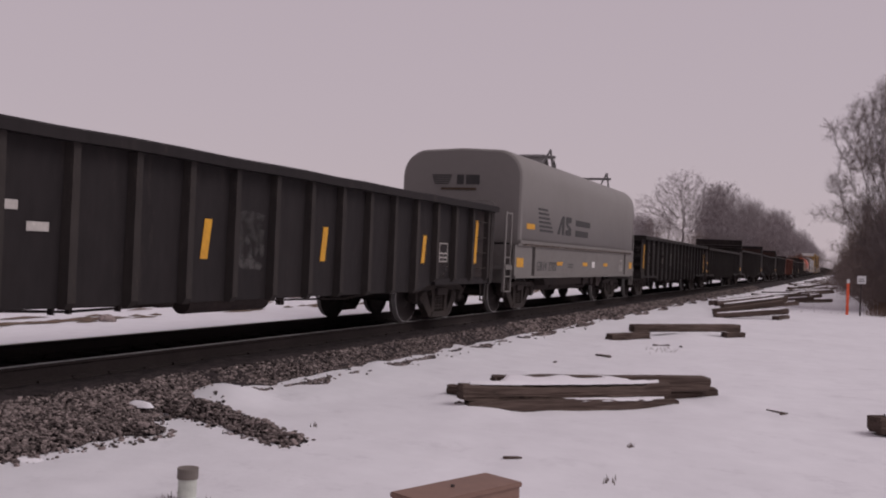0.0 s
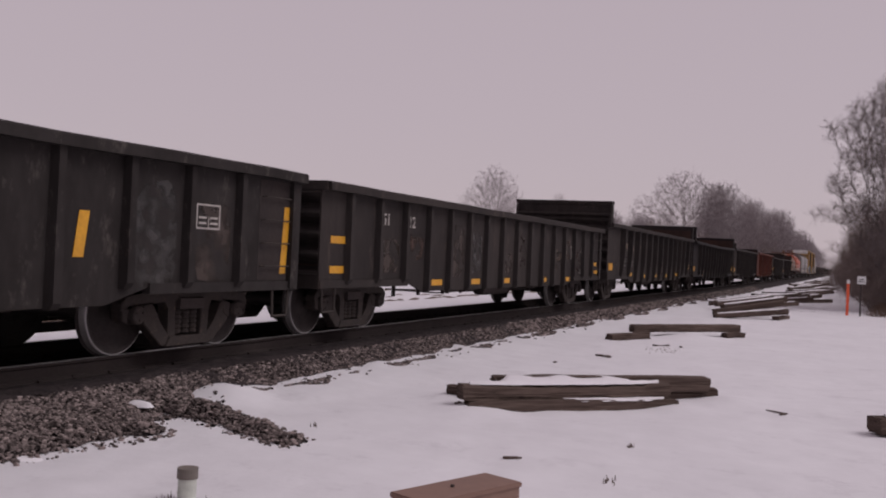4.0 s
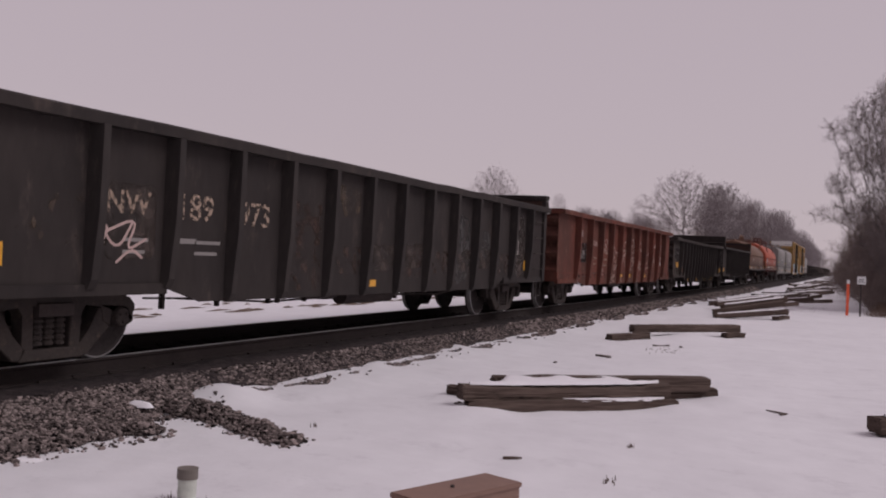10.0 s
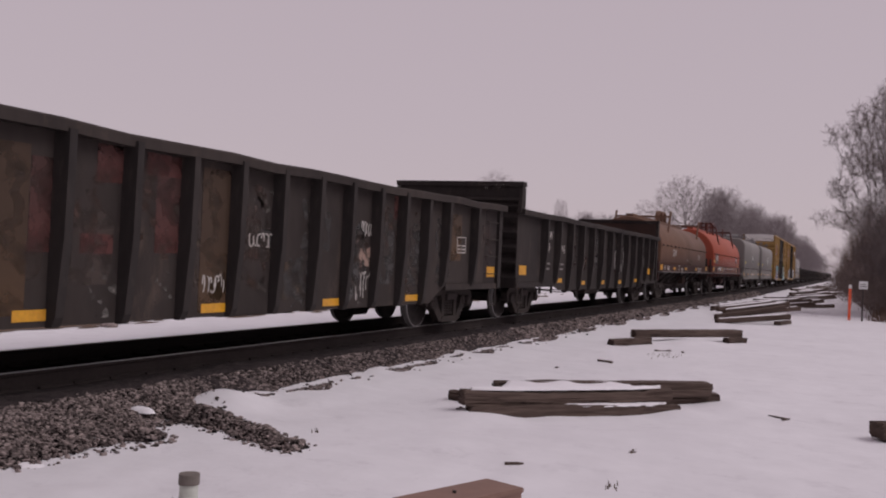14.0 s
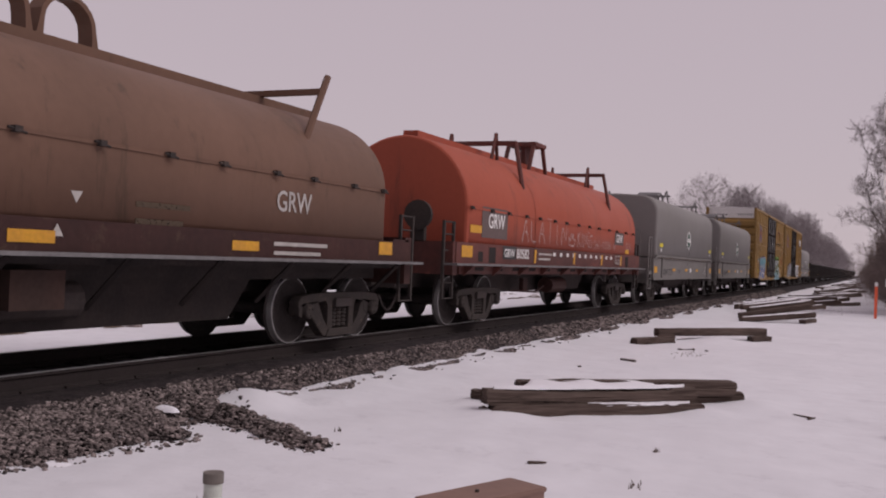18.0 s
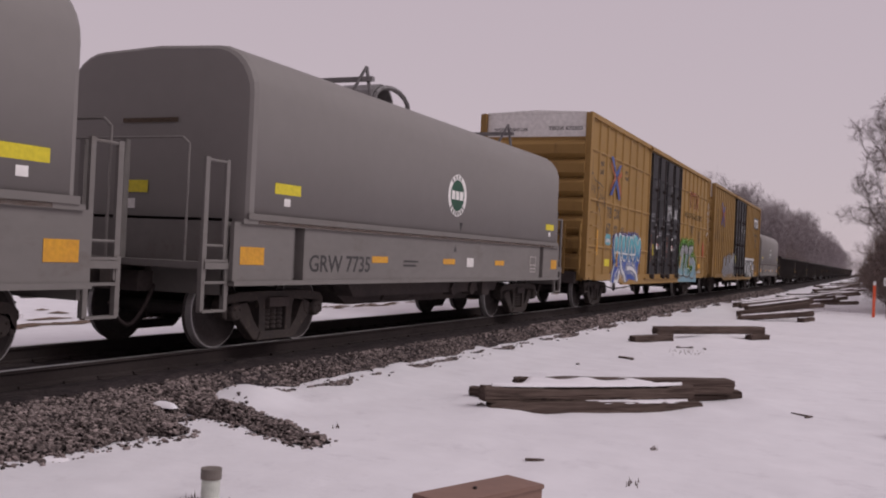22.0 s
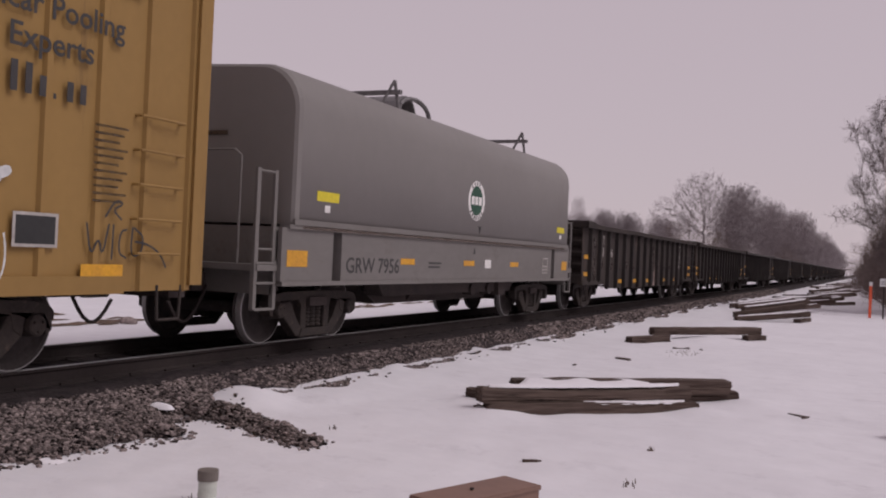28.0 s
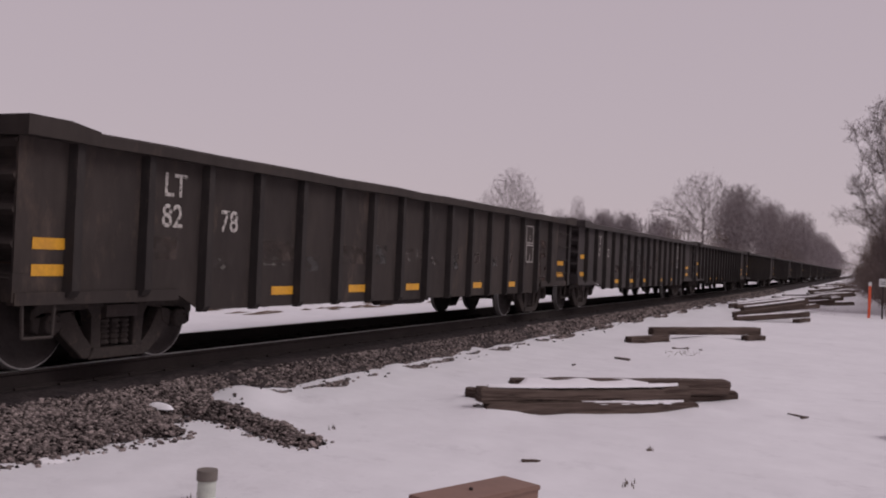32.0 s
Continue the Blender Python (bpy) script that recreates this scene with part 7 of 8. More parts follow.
# ---- trees ----
def colony(seed, lobes, bole, count, step, kill, reach):
    """Grow a branching skeleton into the crown's lobes (ellipsoids). Returns nodes and each one's parent."""
    g = np.random.default_rng(seed)
    goals = []
    share = np.array([a[3] * a[4] * a[5] for a in lobes])
    for (cx, cy, cz, rx, ry, rz), part_ in zip(lobes, share / share.sum()):
        n = max(8, int(count * part_))
        d = g.normal(size=(n, 3))
        d /= np.linalg.norm(d, axis=1)[:, None]
        rad = g.random(n) ** (1 / 2.6)
        goals.append(np.array([cx, cy, cz]) + d * rad[:, None] * np.array([rx, ry, rz]))
    goals = np.vstack(goals)
    goals = goals[goals[:, 2] > 0.3]
    nodes, parent = [np.array([0.0, 0.0, -0.3])], [-1]
    while nodes[-1][2] < bole:
        nodes.append(nodes[-1] + np.array([g.normal() * 0.03, g.normal() * 0.03, step]))
        parent.append(len(nodes) - 2)
    P = np.array(nodes)
    dist = np.linalg.norm(goals[:, None] - P[None], axis=2)
    best, who = dist.min(1), dist.argmin(1)
    for turn in range(90):
        live = best < (reach if turn > 2 else 1e9)
        if not live.any():
            break
        pull = {}
        for q in np.nonzero(live)[0]:
            d = goals[q] - P[who[q]]
            pull.setdefault(who[q], []).append(d / (np.linalg.norm(d) + 1e-9))
        fresh = []
        for k, ds in pull.items():
            d = np.mean(ds, axis=0) + g.normal(size=3) * 0.16
            d /= np.linalg.norm(d) + 1e-9
            fresh.append(P[k] + d * step)
            parent.append(int(k))
        base = len(P)
        fresh = np.array(fresh)
        P = np.vstack([P, fresh])
        nd = np.linalg.norm(goals[:, None] - fresh[None], axis=2)
        m, a = nd.min(1), nd.argmin(1)
        closer = m < best
        best = np.where(closer, m, best)
        who = np.where(closer, a + base, who)
        keep = best > kill
        goals, best, who = goals[keep], best[keep], who[keep]
        if not len(goals) or len(P) > 9000:
            break
    return P, parent


def tree_meshes(seed, lobes, bole, count, step, fine, shoots, shoot, bark="bark", twig="twig"):
    """Trunk and limbs in one mesh, thin twigs in another."""
    P, parent = colony(seed, lobes, bole, count, step, step * 1.15, step * 9)
    rnd = random.Random(seed)
    area = [0.0] * len(P)
    kids = [0] * len(P)
    for k in range(len(P) - 1, 0, -1):
        if not kids[k]:
            area[k] = fine ** 2.5
        area[parent[k]] += area[k]
        kids[parent[k]] += 1
    rad = [max(a, fine ** 2.5) ** (1 / 2.5) for a in area]
    tv, tf, cv, cf = [], [], [], []

    def spar(V, F, a, b, ra, rb, sides):
        d = (b - a).normalized()
        s = d.cross(Vector((0.31, 0.22, 0.92)))
        s = s.normalized() if s.length > 1e-4 else Vector((1, 0, 0))
        u = d.cross(s)
        o = len(V)
        for p, r in ((a, ra), (b, rb)):
            for q in range(sides):
                w = p + s * (math.cos(q * math.tau / sides) * r) + u * (math.sin(q * math.tau / sides) * r)
                V.append((w.x, w.y, w.z))
        for q in range(sides):
            F.append((o + q, o + (q + 1) % sides, o + sides + (q + 1) % sides, o + sides + q))

    for k in range(1, len(P)):
        a, b = Vector(P[parent[k]]), Vector(P[k])
        ra, rb = min(rad[parent[k]], rad[k] * 1.35), rad[k]
        thick = rb > fine * 3.5
        spar(tv if thick else cv, tf if thick else cf, a, b, ra, rb, 6 if rb > fine * 8 else 4 if thick else 3)
        if rb < fine * 4:
            d = (b - a).normalized()
            for q in range(shoots):
                e = (d * 0.9 + Vector((rnd.uniform(-1, 1), rnd.uniform(-1, 1), rnd.uniform(-0.5, 1.1)))).normalized()
                c = a.lerp(b, rnd.random())
                tip = c + e * shoot * rnd.uniform(0.5, 1.2)
                spar(cv, cf, c, tip, fine * 0.8, fine * 0.35, 3)
                mid = c.lerp(tip, rnd.uniform(0.3, 0.7))
                e2 = (e + Vector((rnd.uniform(-1, 1), rnd.uniform(-1, 1), rnd.uniform(-0.4, 0.9)))).normalized()
                spar(cv, cf, mid, mid + e2 * shoot * 0.55, fine * 0.6, fine * 0.3, 3)
    return raw("trunk", tv, tf, M[bark]), raw("crown", cv, cf, M[twig], smooth=False)


PROTO = {}


def tree(kind, x, y, scale, turn, label, group, z=GROUND, sx=1.0):
    if kind not in PROTO:
        PROTO[kind] = tree_meshes(*KINDS[kind])
    ob = thing("tree", label, "tree", group)
    ob.matrix_basis = pose(x, y, z, 0, 0, turn) @ Matrix.Diagonal((scale * sx, scale * sx, scale, 1))
    put("trunk", PROTO[kind][0], ob)
    put("crown", PROTO[kind][1], ob)
    return ob


KINDS = {}
KINDS["near"] = (3, ((0.3, 0, 8.1, 1.2, 1.3, 1.2), (-0.9, 0.2, 7.5, 0.8, 1.0, 0.9), (-2.1, 0.2, 7.0, 0.5, 0.6, 0.5), (-1.2, -0.2, 6.0, 0.9, 1.0, 0.8), (-1.9, 0.1, 4.9, 0.65, 0.8, 0.55), (0.2, 0.1, 6.0, 1.3, 1.4, 1.4), (1.5, -0.3, 7.0, 1.3, 1.4, 1.7), (-2.6, 0.2, 3.7, 0.45, 0.5, 0.32), (-1.4, 0.0, 3.8, 0.9, 1.0, 0.65), (0.5, 0.4, 4.2, 1.5, 1.4, 1.3), (0.0, -0.4, 2.4, 1.5, 1.4, 1.2)), 1.0, 7600, 0.16, 0.0042, 6, 0.36)
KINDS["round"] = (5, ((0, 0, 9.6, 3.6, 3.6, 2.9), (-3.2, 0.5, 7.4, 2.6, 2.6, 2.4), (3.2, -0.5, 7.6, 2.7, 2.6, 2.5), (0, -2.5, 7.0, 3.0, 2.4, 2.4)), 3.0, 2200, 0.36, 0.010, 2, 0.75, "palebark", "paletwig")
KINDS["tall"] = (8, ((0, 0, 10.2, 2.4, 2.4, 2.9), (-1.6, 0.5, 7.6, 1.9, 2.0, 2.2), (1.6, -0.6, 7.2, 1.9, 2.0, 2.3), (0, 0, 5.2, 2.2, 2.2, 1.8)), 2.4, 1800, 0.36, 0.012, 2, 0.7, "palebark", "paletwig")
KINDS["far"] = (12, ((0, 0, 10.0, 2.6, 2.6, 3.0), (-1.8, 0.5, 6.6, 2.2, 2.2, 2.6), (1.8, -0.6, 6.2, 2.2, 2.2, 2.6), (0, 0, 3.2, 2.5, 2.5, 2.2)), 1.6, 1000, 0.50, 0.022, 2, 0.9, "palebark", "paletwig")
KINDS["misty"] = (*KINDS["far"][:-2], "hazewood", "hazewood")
KINDS["brush"] = (21, ((0, 0, 2.0, 1.6, 1.6, 1.7), (-0.8, 0.2, 1.3, 1.4, 1.4, 1.2), (0.9, 0, 1.4, 1.4, 1.4, 1.3), (0, 0, 3.8, 1.2, 1.2, 1.5)), 0.2, 1150, 0.19, 0.0056, 2, 0.44, "brush", "brush")
rt = random.Random(31)
BESIDE, BEYOND = "trees beside the track", "bare trees beyond the track"
tree("near", 9.75, 46.5, 1.15, 23, "bare grey-brown tree with fine upswept twigs", BESIDE)
tree("near", 13.0, 50.5, 1.08, 140, "bare grey-brown tree with fine upswept twigs", BESIDE)
tree("near", 13.4, 58.0, 1.0, 250, "bare grey-brown tree with fine upswept twigs", BESIDE)
tree("near", 14.4, 46.0, 1.05, 300, "bare grey-brown tree with fine upswept twigs", BESIDE)
for k in range(28):
    y = 47 + k * 3.6 + rt.uniform(-1, 1)
    tree("brush", 9.0 - (y - 47) * 0.009 + rt.uniform(0, 1.4), y, rt.uniform(0.8, 1.2), rt.uniform(0, 360), "bare brush thicket along the snow edge", "brush beside the track", sx=1.1)
for k in range(14):
    y = 70 + k * 15 + rt.uniform(-4, 4)
    tree("far", 10.2 + rt.uniform(0, 3), y, rt.uniform(0.48, 0.66), rt.uniform(0, 360), "bare tree in the row beside the track", BESIDE)
for k in range(11):
    tree("brush", 10.6 + rt.uniform(0, 3.5), 47 + k * 3, rt.uniform(1.0, 1.45), rt.uniform(0, 360), "bare brush thicket along the snow edge", "brush beside the track", sx=1.2)
tree("round", -11.3, 123.1, 1.10, 15, "broad bare tree with rounded crown", BEYOND, sx=1.08)
tree("round", -8.7, 136.5, 1.07, 75, "broad bare tree with rounded crown", BEYOND, sx=0.66)
tree("tall", -19.0, 157.2, 0.80, 200, "broad bare tree with rounded crown", BEYOND)
away = 128.0
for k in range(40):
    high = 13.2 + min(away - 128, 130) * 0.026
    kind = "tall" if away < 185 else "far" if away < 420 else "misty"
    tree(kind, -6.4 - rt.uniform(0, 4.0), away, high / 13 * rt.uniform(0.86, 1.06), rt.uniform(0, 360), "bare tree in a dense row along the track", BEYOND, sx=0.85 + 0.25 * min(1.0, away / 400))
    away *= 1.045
for k in range(12):
    y = 118 + k * 10 + rt.uniform(-3, 3)
    tree("brush", -7.0 - rt.uniform(0, 8), y, rt.uniform(1.3, 2.1), rt.uniform(0, 360), "bare undergrowth along the track", "undergrowth beyond the track", sx=1.3)
tree("round", -33.9, 114.1, 1.06, 60, "lone bare tree beyond the field", BEYOND, sx=0.80)
tree("round", -39.8, 133.2, 0.74, 160, "lone bare tree beyond the field", BEYOND)
tree("tall", -33.7, 143.6, 0.92, 10, "lone bare tree beyond the field", BEYOND, sx=0.6)
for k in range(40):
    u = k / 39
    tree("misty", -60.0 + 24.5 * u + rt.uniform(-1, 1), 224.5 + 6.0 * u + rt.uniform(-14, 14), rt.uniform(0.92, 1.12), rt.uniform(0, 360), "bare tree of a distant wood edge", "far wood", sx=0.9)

# ---- things near the camera ----
bm = bmesh.new()
tube(bm, (0, 0, -0.3), (0, 0, 0.155), 0.062, 0.062, 24)
pp = thing("standpipe", "short white plastic standpipe with a grey cap in the snow", "pipe")
pp.matrix_basis = pose(*site(4.31, 4.64), GROUND)
part("pipe_body", bm, M["pvc"], pp, smooth=False)
bm = bmesh.new()
tube(bm, (0, 0, 0.135), (0, 0, 0.205), 0.070, 0.070, 24)
part("cap", bm, M["pipecap"], pp, "grey-brown cap")

lid = thing("utility_box", "brown painted steel utility box in the snow", "box")
lid.matrix_basis = pose(*site(6.27, 5.18), GROUND, 0, 0, -21.0)
bm = bmesh.new()
box(bm, 0.0, 0.29, -0.83, 0.0, 0.0, 0.27)
part("box_body", bm, M["card"], lid)
bm = bmesh.new()
box(bm, -0.012, 0.302, -0.842, 0.012, 0.27, 0.302)
bmesh.ops.bevel(bm, geom=bm.edges[:], offset=0.006, segments=2, affect="EDGES")
part("lid", bm, M["card"], lid, "brown steel lid")
bm = bmesh.new()
tube(bm, (0.13, -0.45, 0.300), (0.13, -0.45, 0.316), 0.012, 0.012, 10)
part("lid_bolt", bm, M["under"], lid)


# ---- chips, weeds and dry grass ----
def chip(x, y, w, l, h, turn, seed, label="small dark timber chip on the snow"):
    x, y = site(x, y)
    r = random.Random(seed)
    bm = bmesh.new()
    prism(bm, [(-w / 2, -l / 2), (w / 2 * r.uniform(0.2, 0.8), -l / 2), (w / 2, l * r.uniform(0, 0.3)), (0, l / 2), (-w / 2, l * 0.2)], "z", 0, h)
    ob = put("timber_chip", mesh_of("timber_chip", bm, M["oldtie"]), None, pose(x, y, ground_z(x, y) - h * 0.3, 0, 0, turn), label)
    tagged(ob, "", "debris", "timber chips")


chip(5.85, 6.85, 0.05, 0.16, 0.025, -60, 1)
chip(4.35, 15.6, 0.12, 0.30, 0.04, 70, 6)
chip(4.5, 15.5, 0.08, 0.2, 0.03, 10, 7)
chip(5.3, 18.3, 0.06, 0.12, 0.03, 30, 8)
chip(7.65, 10.6, 0.04, 0.25, 0.02, 60, 9)
chip(7.75, 10.5, 0.03, 0.15, 0.02, -30, 10)
chip(3.9, 14.2, 0.05, 0.1, 0.03, 0, 11)


def tufts(name, label, places, mat, height, blades, seed, lean=0.5):
    r = random.Random(seed)
    v, f = [], []
    for x, y, s in places:
        x, y = site(x, y)
        z = ground_z(x, y)
        for k in range(blades):
            a = r.uniform(0, math.tau)
            bx, by_ = x + r.gauss(0, s), y + r.gauss(0, s * 2)
            h = height * r.uniform(0.5, 1.2)
            dx, dy = math.cos(a) * h * lean * r.random(), math.sin(a) * h * lean * r.random()
            w = 0.004 + 0.004 * r.random()
            o = len(v)
            v += [(bx - w, by_, z - 0.01), (bx + w, by_, z - 0.01), (bx + dx * 0.5 + w * 0.5, by_ + dy * 0.5, z + h * 0.6), (bx + dx, by_ + dy, z + h)]
            f += [(o, o + 1, o + 2), (o, o + 2, o + 3)]
    tagged(new(name, raw(name, v, f, M[mat], smooth=False)), label, "grass", kind="stuff")


rg = random.Random(77)
v, f = [], []
for k in range(190):
    row = rg.random()
    x, y = (-6.3 + rg.gauss(0, 0.16), 8 + 40 * rg.random()) if row < 0.5 else (-8.3 + rg.gauss(0, 0.8), 9 + 75 * rg.random())
    lx, ly = rg.uniform(0.04, 0.16), rg.uniform(0.15, 0.75)
    o = len(v)
    n = 14
    for q in range(n):
        a = q * math.tau / n
        rr = rg.uniform(0.55, 1.15)
        v.append((x + lx * rr * math.cos(a), y + ly * rr * math.sin(a), ground_z(x, y) + 0.012))
    v.append((x, y, ground_z(x, y) + 0.05))
    f += [(o + q, o + (q + 1) % n, o + n) for q in range(n)]
tagged(new("dead_grass", raw("dead_grass", v, f, M["grass"], smooth=False)), "flattened dead brown grass showing through the snow", "grass", kind="stuff")
near_w = [(4.30, 4.50, 0.05), (4.42, 4.60, 0.04), (4.20, 4.58, 0.04), (3.69, 7.15, 0.012), (6.6, 7.9, 0.02), (6.75, 6.55, 0.03), (5.0, 17.2, 0.12), (5.3, 17.0, 0.1), (5.15, 17.6, 0.1), (8.3, 38, 0.3), (7.2, 41, 0.4), (7.0, 39, 0.3), (7.5, 43, 0.4), (5.5, 25, 0.1)]
tufts("weeds", "thin dry weeds standing in the snow", near_w, "grass", 0.05, 10, 2)
edge = [(9.4 + 1.4 * rg.random(), 36 + 60 * rg.random() ** 1.4, 0.25) for _ in range(160)]
tufts("verge_grass", "dry brown grass along the brush edge", edge, "grass", 0.35, 45, 3)
bm = bmesh.new()
bmesh.ops.create_icosphere(bm, subdivisions=2, radius=0.16)
for q in bm.verts:
    q.co = Vector((q.co.x * 1.3, q.co.y, q.co.z * 0.7)) * (1 + 0.22 * noise.noise(q.co * 5))
rk = put("boulder", mesh_of("boulder", bm, M["stone"]), None, pose(-5.85, 14.8, -0.40))
tagged(rk, "lone grey stone on the snow beyond the track", "stone")

# marker post and sign
mk = thing("marker_post", "orange and white utility marker post in the snow", "marker post")
mk.matrix_basis = pose(*site(8.43, 36.4), GROUND, 0, 0, 25)
bm = bmesh.new()
prism(bm, [(-0.055, -0.012), (0.055, -0.012), (0.055, 0.012), (-0.055, 0.012)], "z", -0.2, 1.30)
part("post_body", bm, M["marker"], mk)
bm = bmesh.new()
prism(bm, [(-0.06, -0.015), (0.06, -0.015), (0.06, 0.015), (-0.06, 0.015)], "z", 1.26, 1.42)
part("white_sleeve", bm, M["sign"], mk, "white band at the top")
sg = thing("warning_sign", "small white sign on a thin dark post", "sign")
sg.matrix_basis = pose(*site(8.86, 35.5), GROUND, 0, 0, 20)
simple("sign_post", M["under"], sg, "", (-0.025, 0.025, -0.02, 0.02, -0.2, 1.56))
simple("sign_plate", M["sign"], sg, "white sign plate", (-0.17, 0.17, -0.03, -0.02, 1.27, 1.58))
simple("sign_print", M["letterdark"], sg, "", (-0.12, 0.12, -0.033, -0.0305, 1.36, 1.385), (-0.12, 0.08, -0.033, -0.0305, 1.44, 1.465))

# a shed far beyond the track
sh = thing("metal_shed", "white metal shed with a low blue roof", "building")
sh.matrix_basis = pose(*far_site(-47, 41), GROUND, 0, 0, 20)
simple("wall", M["shed"], sh, "", (-9, 9, -6, 6, 0, 6.2))
bm = bmesh.new()
prism(bm, [(-6.4, 6.2), (0, 8.6), (6.4, 6.2), (6.4, 6.0), (-6.4, 6.0)], "x", -9.4, 9.4)
part("roof", bm, M["blueroof"], sh, "blue sheet-metal roof")
simple("door", M["steel"], sh, "", (-2, 2, -6.05, -6.0, 0, 4))

# ---- proportions of the train ----
# the cars are drawn in draft units; this brings them to metres. Trucks, couplers and hoses are true already.
ALONG, ACROSS, UP, RAISE = 1.027, 0.955, 0.94, 0.025
TRUE_SIZE = {"truck", "coupler", "air_hose"}


def proportion(car):
    S = Matrix.Diagonal((ACROSS, ALONG, UP))
    done = {}

    def visit(ob, outer, top):
        for c in list(ob.children):
            inner = outer @ c.matrix_basis.to_3x3()
            t = outer.inverted() @ S @ outer @ c.matrix_basis.translation
            if top:
                t.z += RAISE
            name = c.name.split(".")[0]
            if top and name in TRUE_SIZE:
                c.matrix_basis.translation = (t.x, t.y, 0)
                continue
            c.matrix_basis.translation = t
            key = (c.data.name, tuple(round(v, 4) for row in inner for v in row))
            if key not in done:
                me = c.data.copy() if key not in SIZED else SIZED[key]
                if key not in SIZED:
                    me.transform((inner.inverted() @ S @ inner).to_4x4())
                    SIZED[key] = me
                done[key] = SIZED[key]
            c.data = done[key]
            visit(c, inner, False)

    visit(car, Matrix.Identity(3), True)


SIZED = {}


# ---- the train ----
TRAIN = []


def add(car, front):
    front *= ALONG
    TRAIN.append((car, front))
    car.matrix_basis = pose(0, front, 0)
    return car


WIDE_POSTS = (1.77, 1.085, 13)
CLOSE_POSTS = (0.74, 0.918, 16)

c = add(gondola("black gondola car with upright yellow strips", 1.0, 17.12, 2.38, "black", 0.95, 0.822, 19, seed=3, worn=0.12), 1.0)
upright_strips(c, ((3.6, 1.15, 0.46), (6.98, 1.13, 0.48), (9.53, 1.13, 0.50), (12.8, 1.13, 0.50), (15.19, 1.15, 0.88)))
load_box(c, 13.55, 1.16, 0.36, 0.36)
bars("letter", c, on_side(1.504, 4.25, 1.55), 1, 0.25, 0.09, 0.05)
bars("letter", c, on_side(1.504, 4.6, 1.36), 1, 0.25, 0.09, 0.05)
add(grey_coil_car("light grey covered coil car with dark striped mark", 18.62, 30.67, "GRW 7782", False), 18.62)
c = add(gondola("scuffed dark gondola car with upright yellow strips", 32.07, 47.85, 2.33, "scuffed", *CLOSE_POSTS, seed=5, dent=0.02), 32.07)
upright_strips(c, ((0.35, 1.1, 0.9), (4.64, 1.13, 0.46), (6.48, 1.16, 0.46), (8.36, 1.12, 0.47), (10.20, 1.36, 0.3), (12.0, 1.12, 0.47), (15.42, 0.95, 0.9)))
words("LT", 0.30, "stencil", c, on_side(1.504, 1.88, 1.86))
words("51", 0.30, "stencil", c, on_side(1.504, 1.88, 1.55))
words("21", 0.30, "stencil", c, on_side(1.504, 2.72, 1.55))
bars("ragpale", c, on_side(1.504, 2.0, 1.22), 2, 0.45, 0.06, 0.05)
bars("ragpale", c, on_side(1.504, 2.85, 1.22), 2, 0.5, 0.06, 0.05)
scrawl("HSR", c, on_side(1.504, 5.55, 1.25), 0.22, 0.5, 0.2, "sprayash", 0.03)
scrawl("HK", c, on_side(1.505, 5.6, 1.05), 0.22, 0.3, 0.24, "ragpale", 0.026)
load_box(c, 13.75, 1.48, 0.42, 0.3)
c = add(gondola("dark gondola car with low yellow strips", 48.45, 64.0, 2.30, "dark", *CLOSE_POSTS, seed=7), 48.45)
strips(c, ((0.28, 1.40), (0.28, 0.95), (3.75, 0.72), (5.6, 0.72), (7.35, 0.72), (10.0, 0.72), (12.0, 0.72), (14.75, 1.15)))
words("51", 0.27, "stencil", c, on_side(1.504, 1.82, 1.75))
words("12", 0.27, "stencil", c, on_side(1.504, 2.74, 1.75))
load_box(c, 12.52, 1.34, 0.46, 0.34)
put("stencil_ring", ring_mesh(0.075, 0.06, "letter"), c, on_side(1.504, 13.53, 0.98))
scribble("letter", c, on_side(1.504, 13.5, 1.5), 0.2, 0.2, 2, 0.02, 210)
strips(c, ((14.97, 0.92),), 0.4, 0.10)


def stake_gondola(label, front, rear, marks, fe, re_, seed, paint="dark", zt=2.56, rib=5, tone="letter", low_edge=0.62, marks_at=((3.08, 0.83), (5.3, 0.76), (7.5, 0.76), (9.7, 0.76), (12.2, 0.80)), lead=(0.20, 1.03), tail=(0.95, 1.08), plate=1.38, stakes=WIDE_POSTS, sag=0.0):
    c = add(gondola(label, front, rear, zt, paint, *stakes, zb=low_edge, front_end=fe, rear_end=re_, ribs=rib, seed=seed, deep=True, sag=sag, dent=0.032 if paint == "brownblack" else 0.014), front)
    L = rear - front
    decal("reflective_patch", "amber", c, on_side(1.504, *lead), 0.48, 0.22, label="yellow reflective patch")
    decal("reflective_patch", "amber", c, on_side(1.504, L - tail[0], tail[1]), 0.42, 0.22, label="yellow reflective patch")
    strips(c, marks_at, 0.46, 0.11)
    for text, y, z, size in marks:
        words(text, size * 1.02, {"spraysand": "fadesand", "letter": "stencil"}[tone], c, on_side(1.504, y + 0.04, z))
    bars("sprayash", c, on_side(1.504, 2.10, 1.30), 2, 0.36, 0.04, 0.09)
    bars("sprayash", c, on_side(1.504, 3.20, 1.30), 2, 0.45, 0.04, 0.09)
    load_box(c, L - 2.24, plate, 0.42, 0.32)
    return c


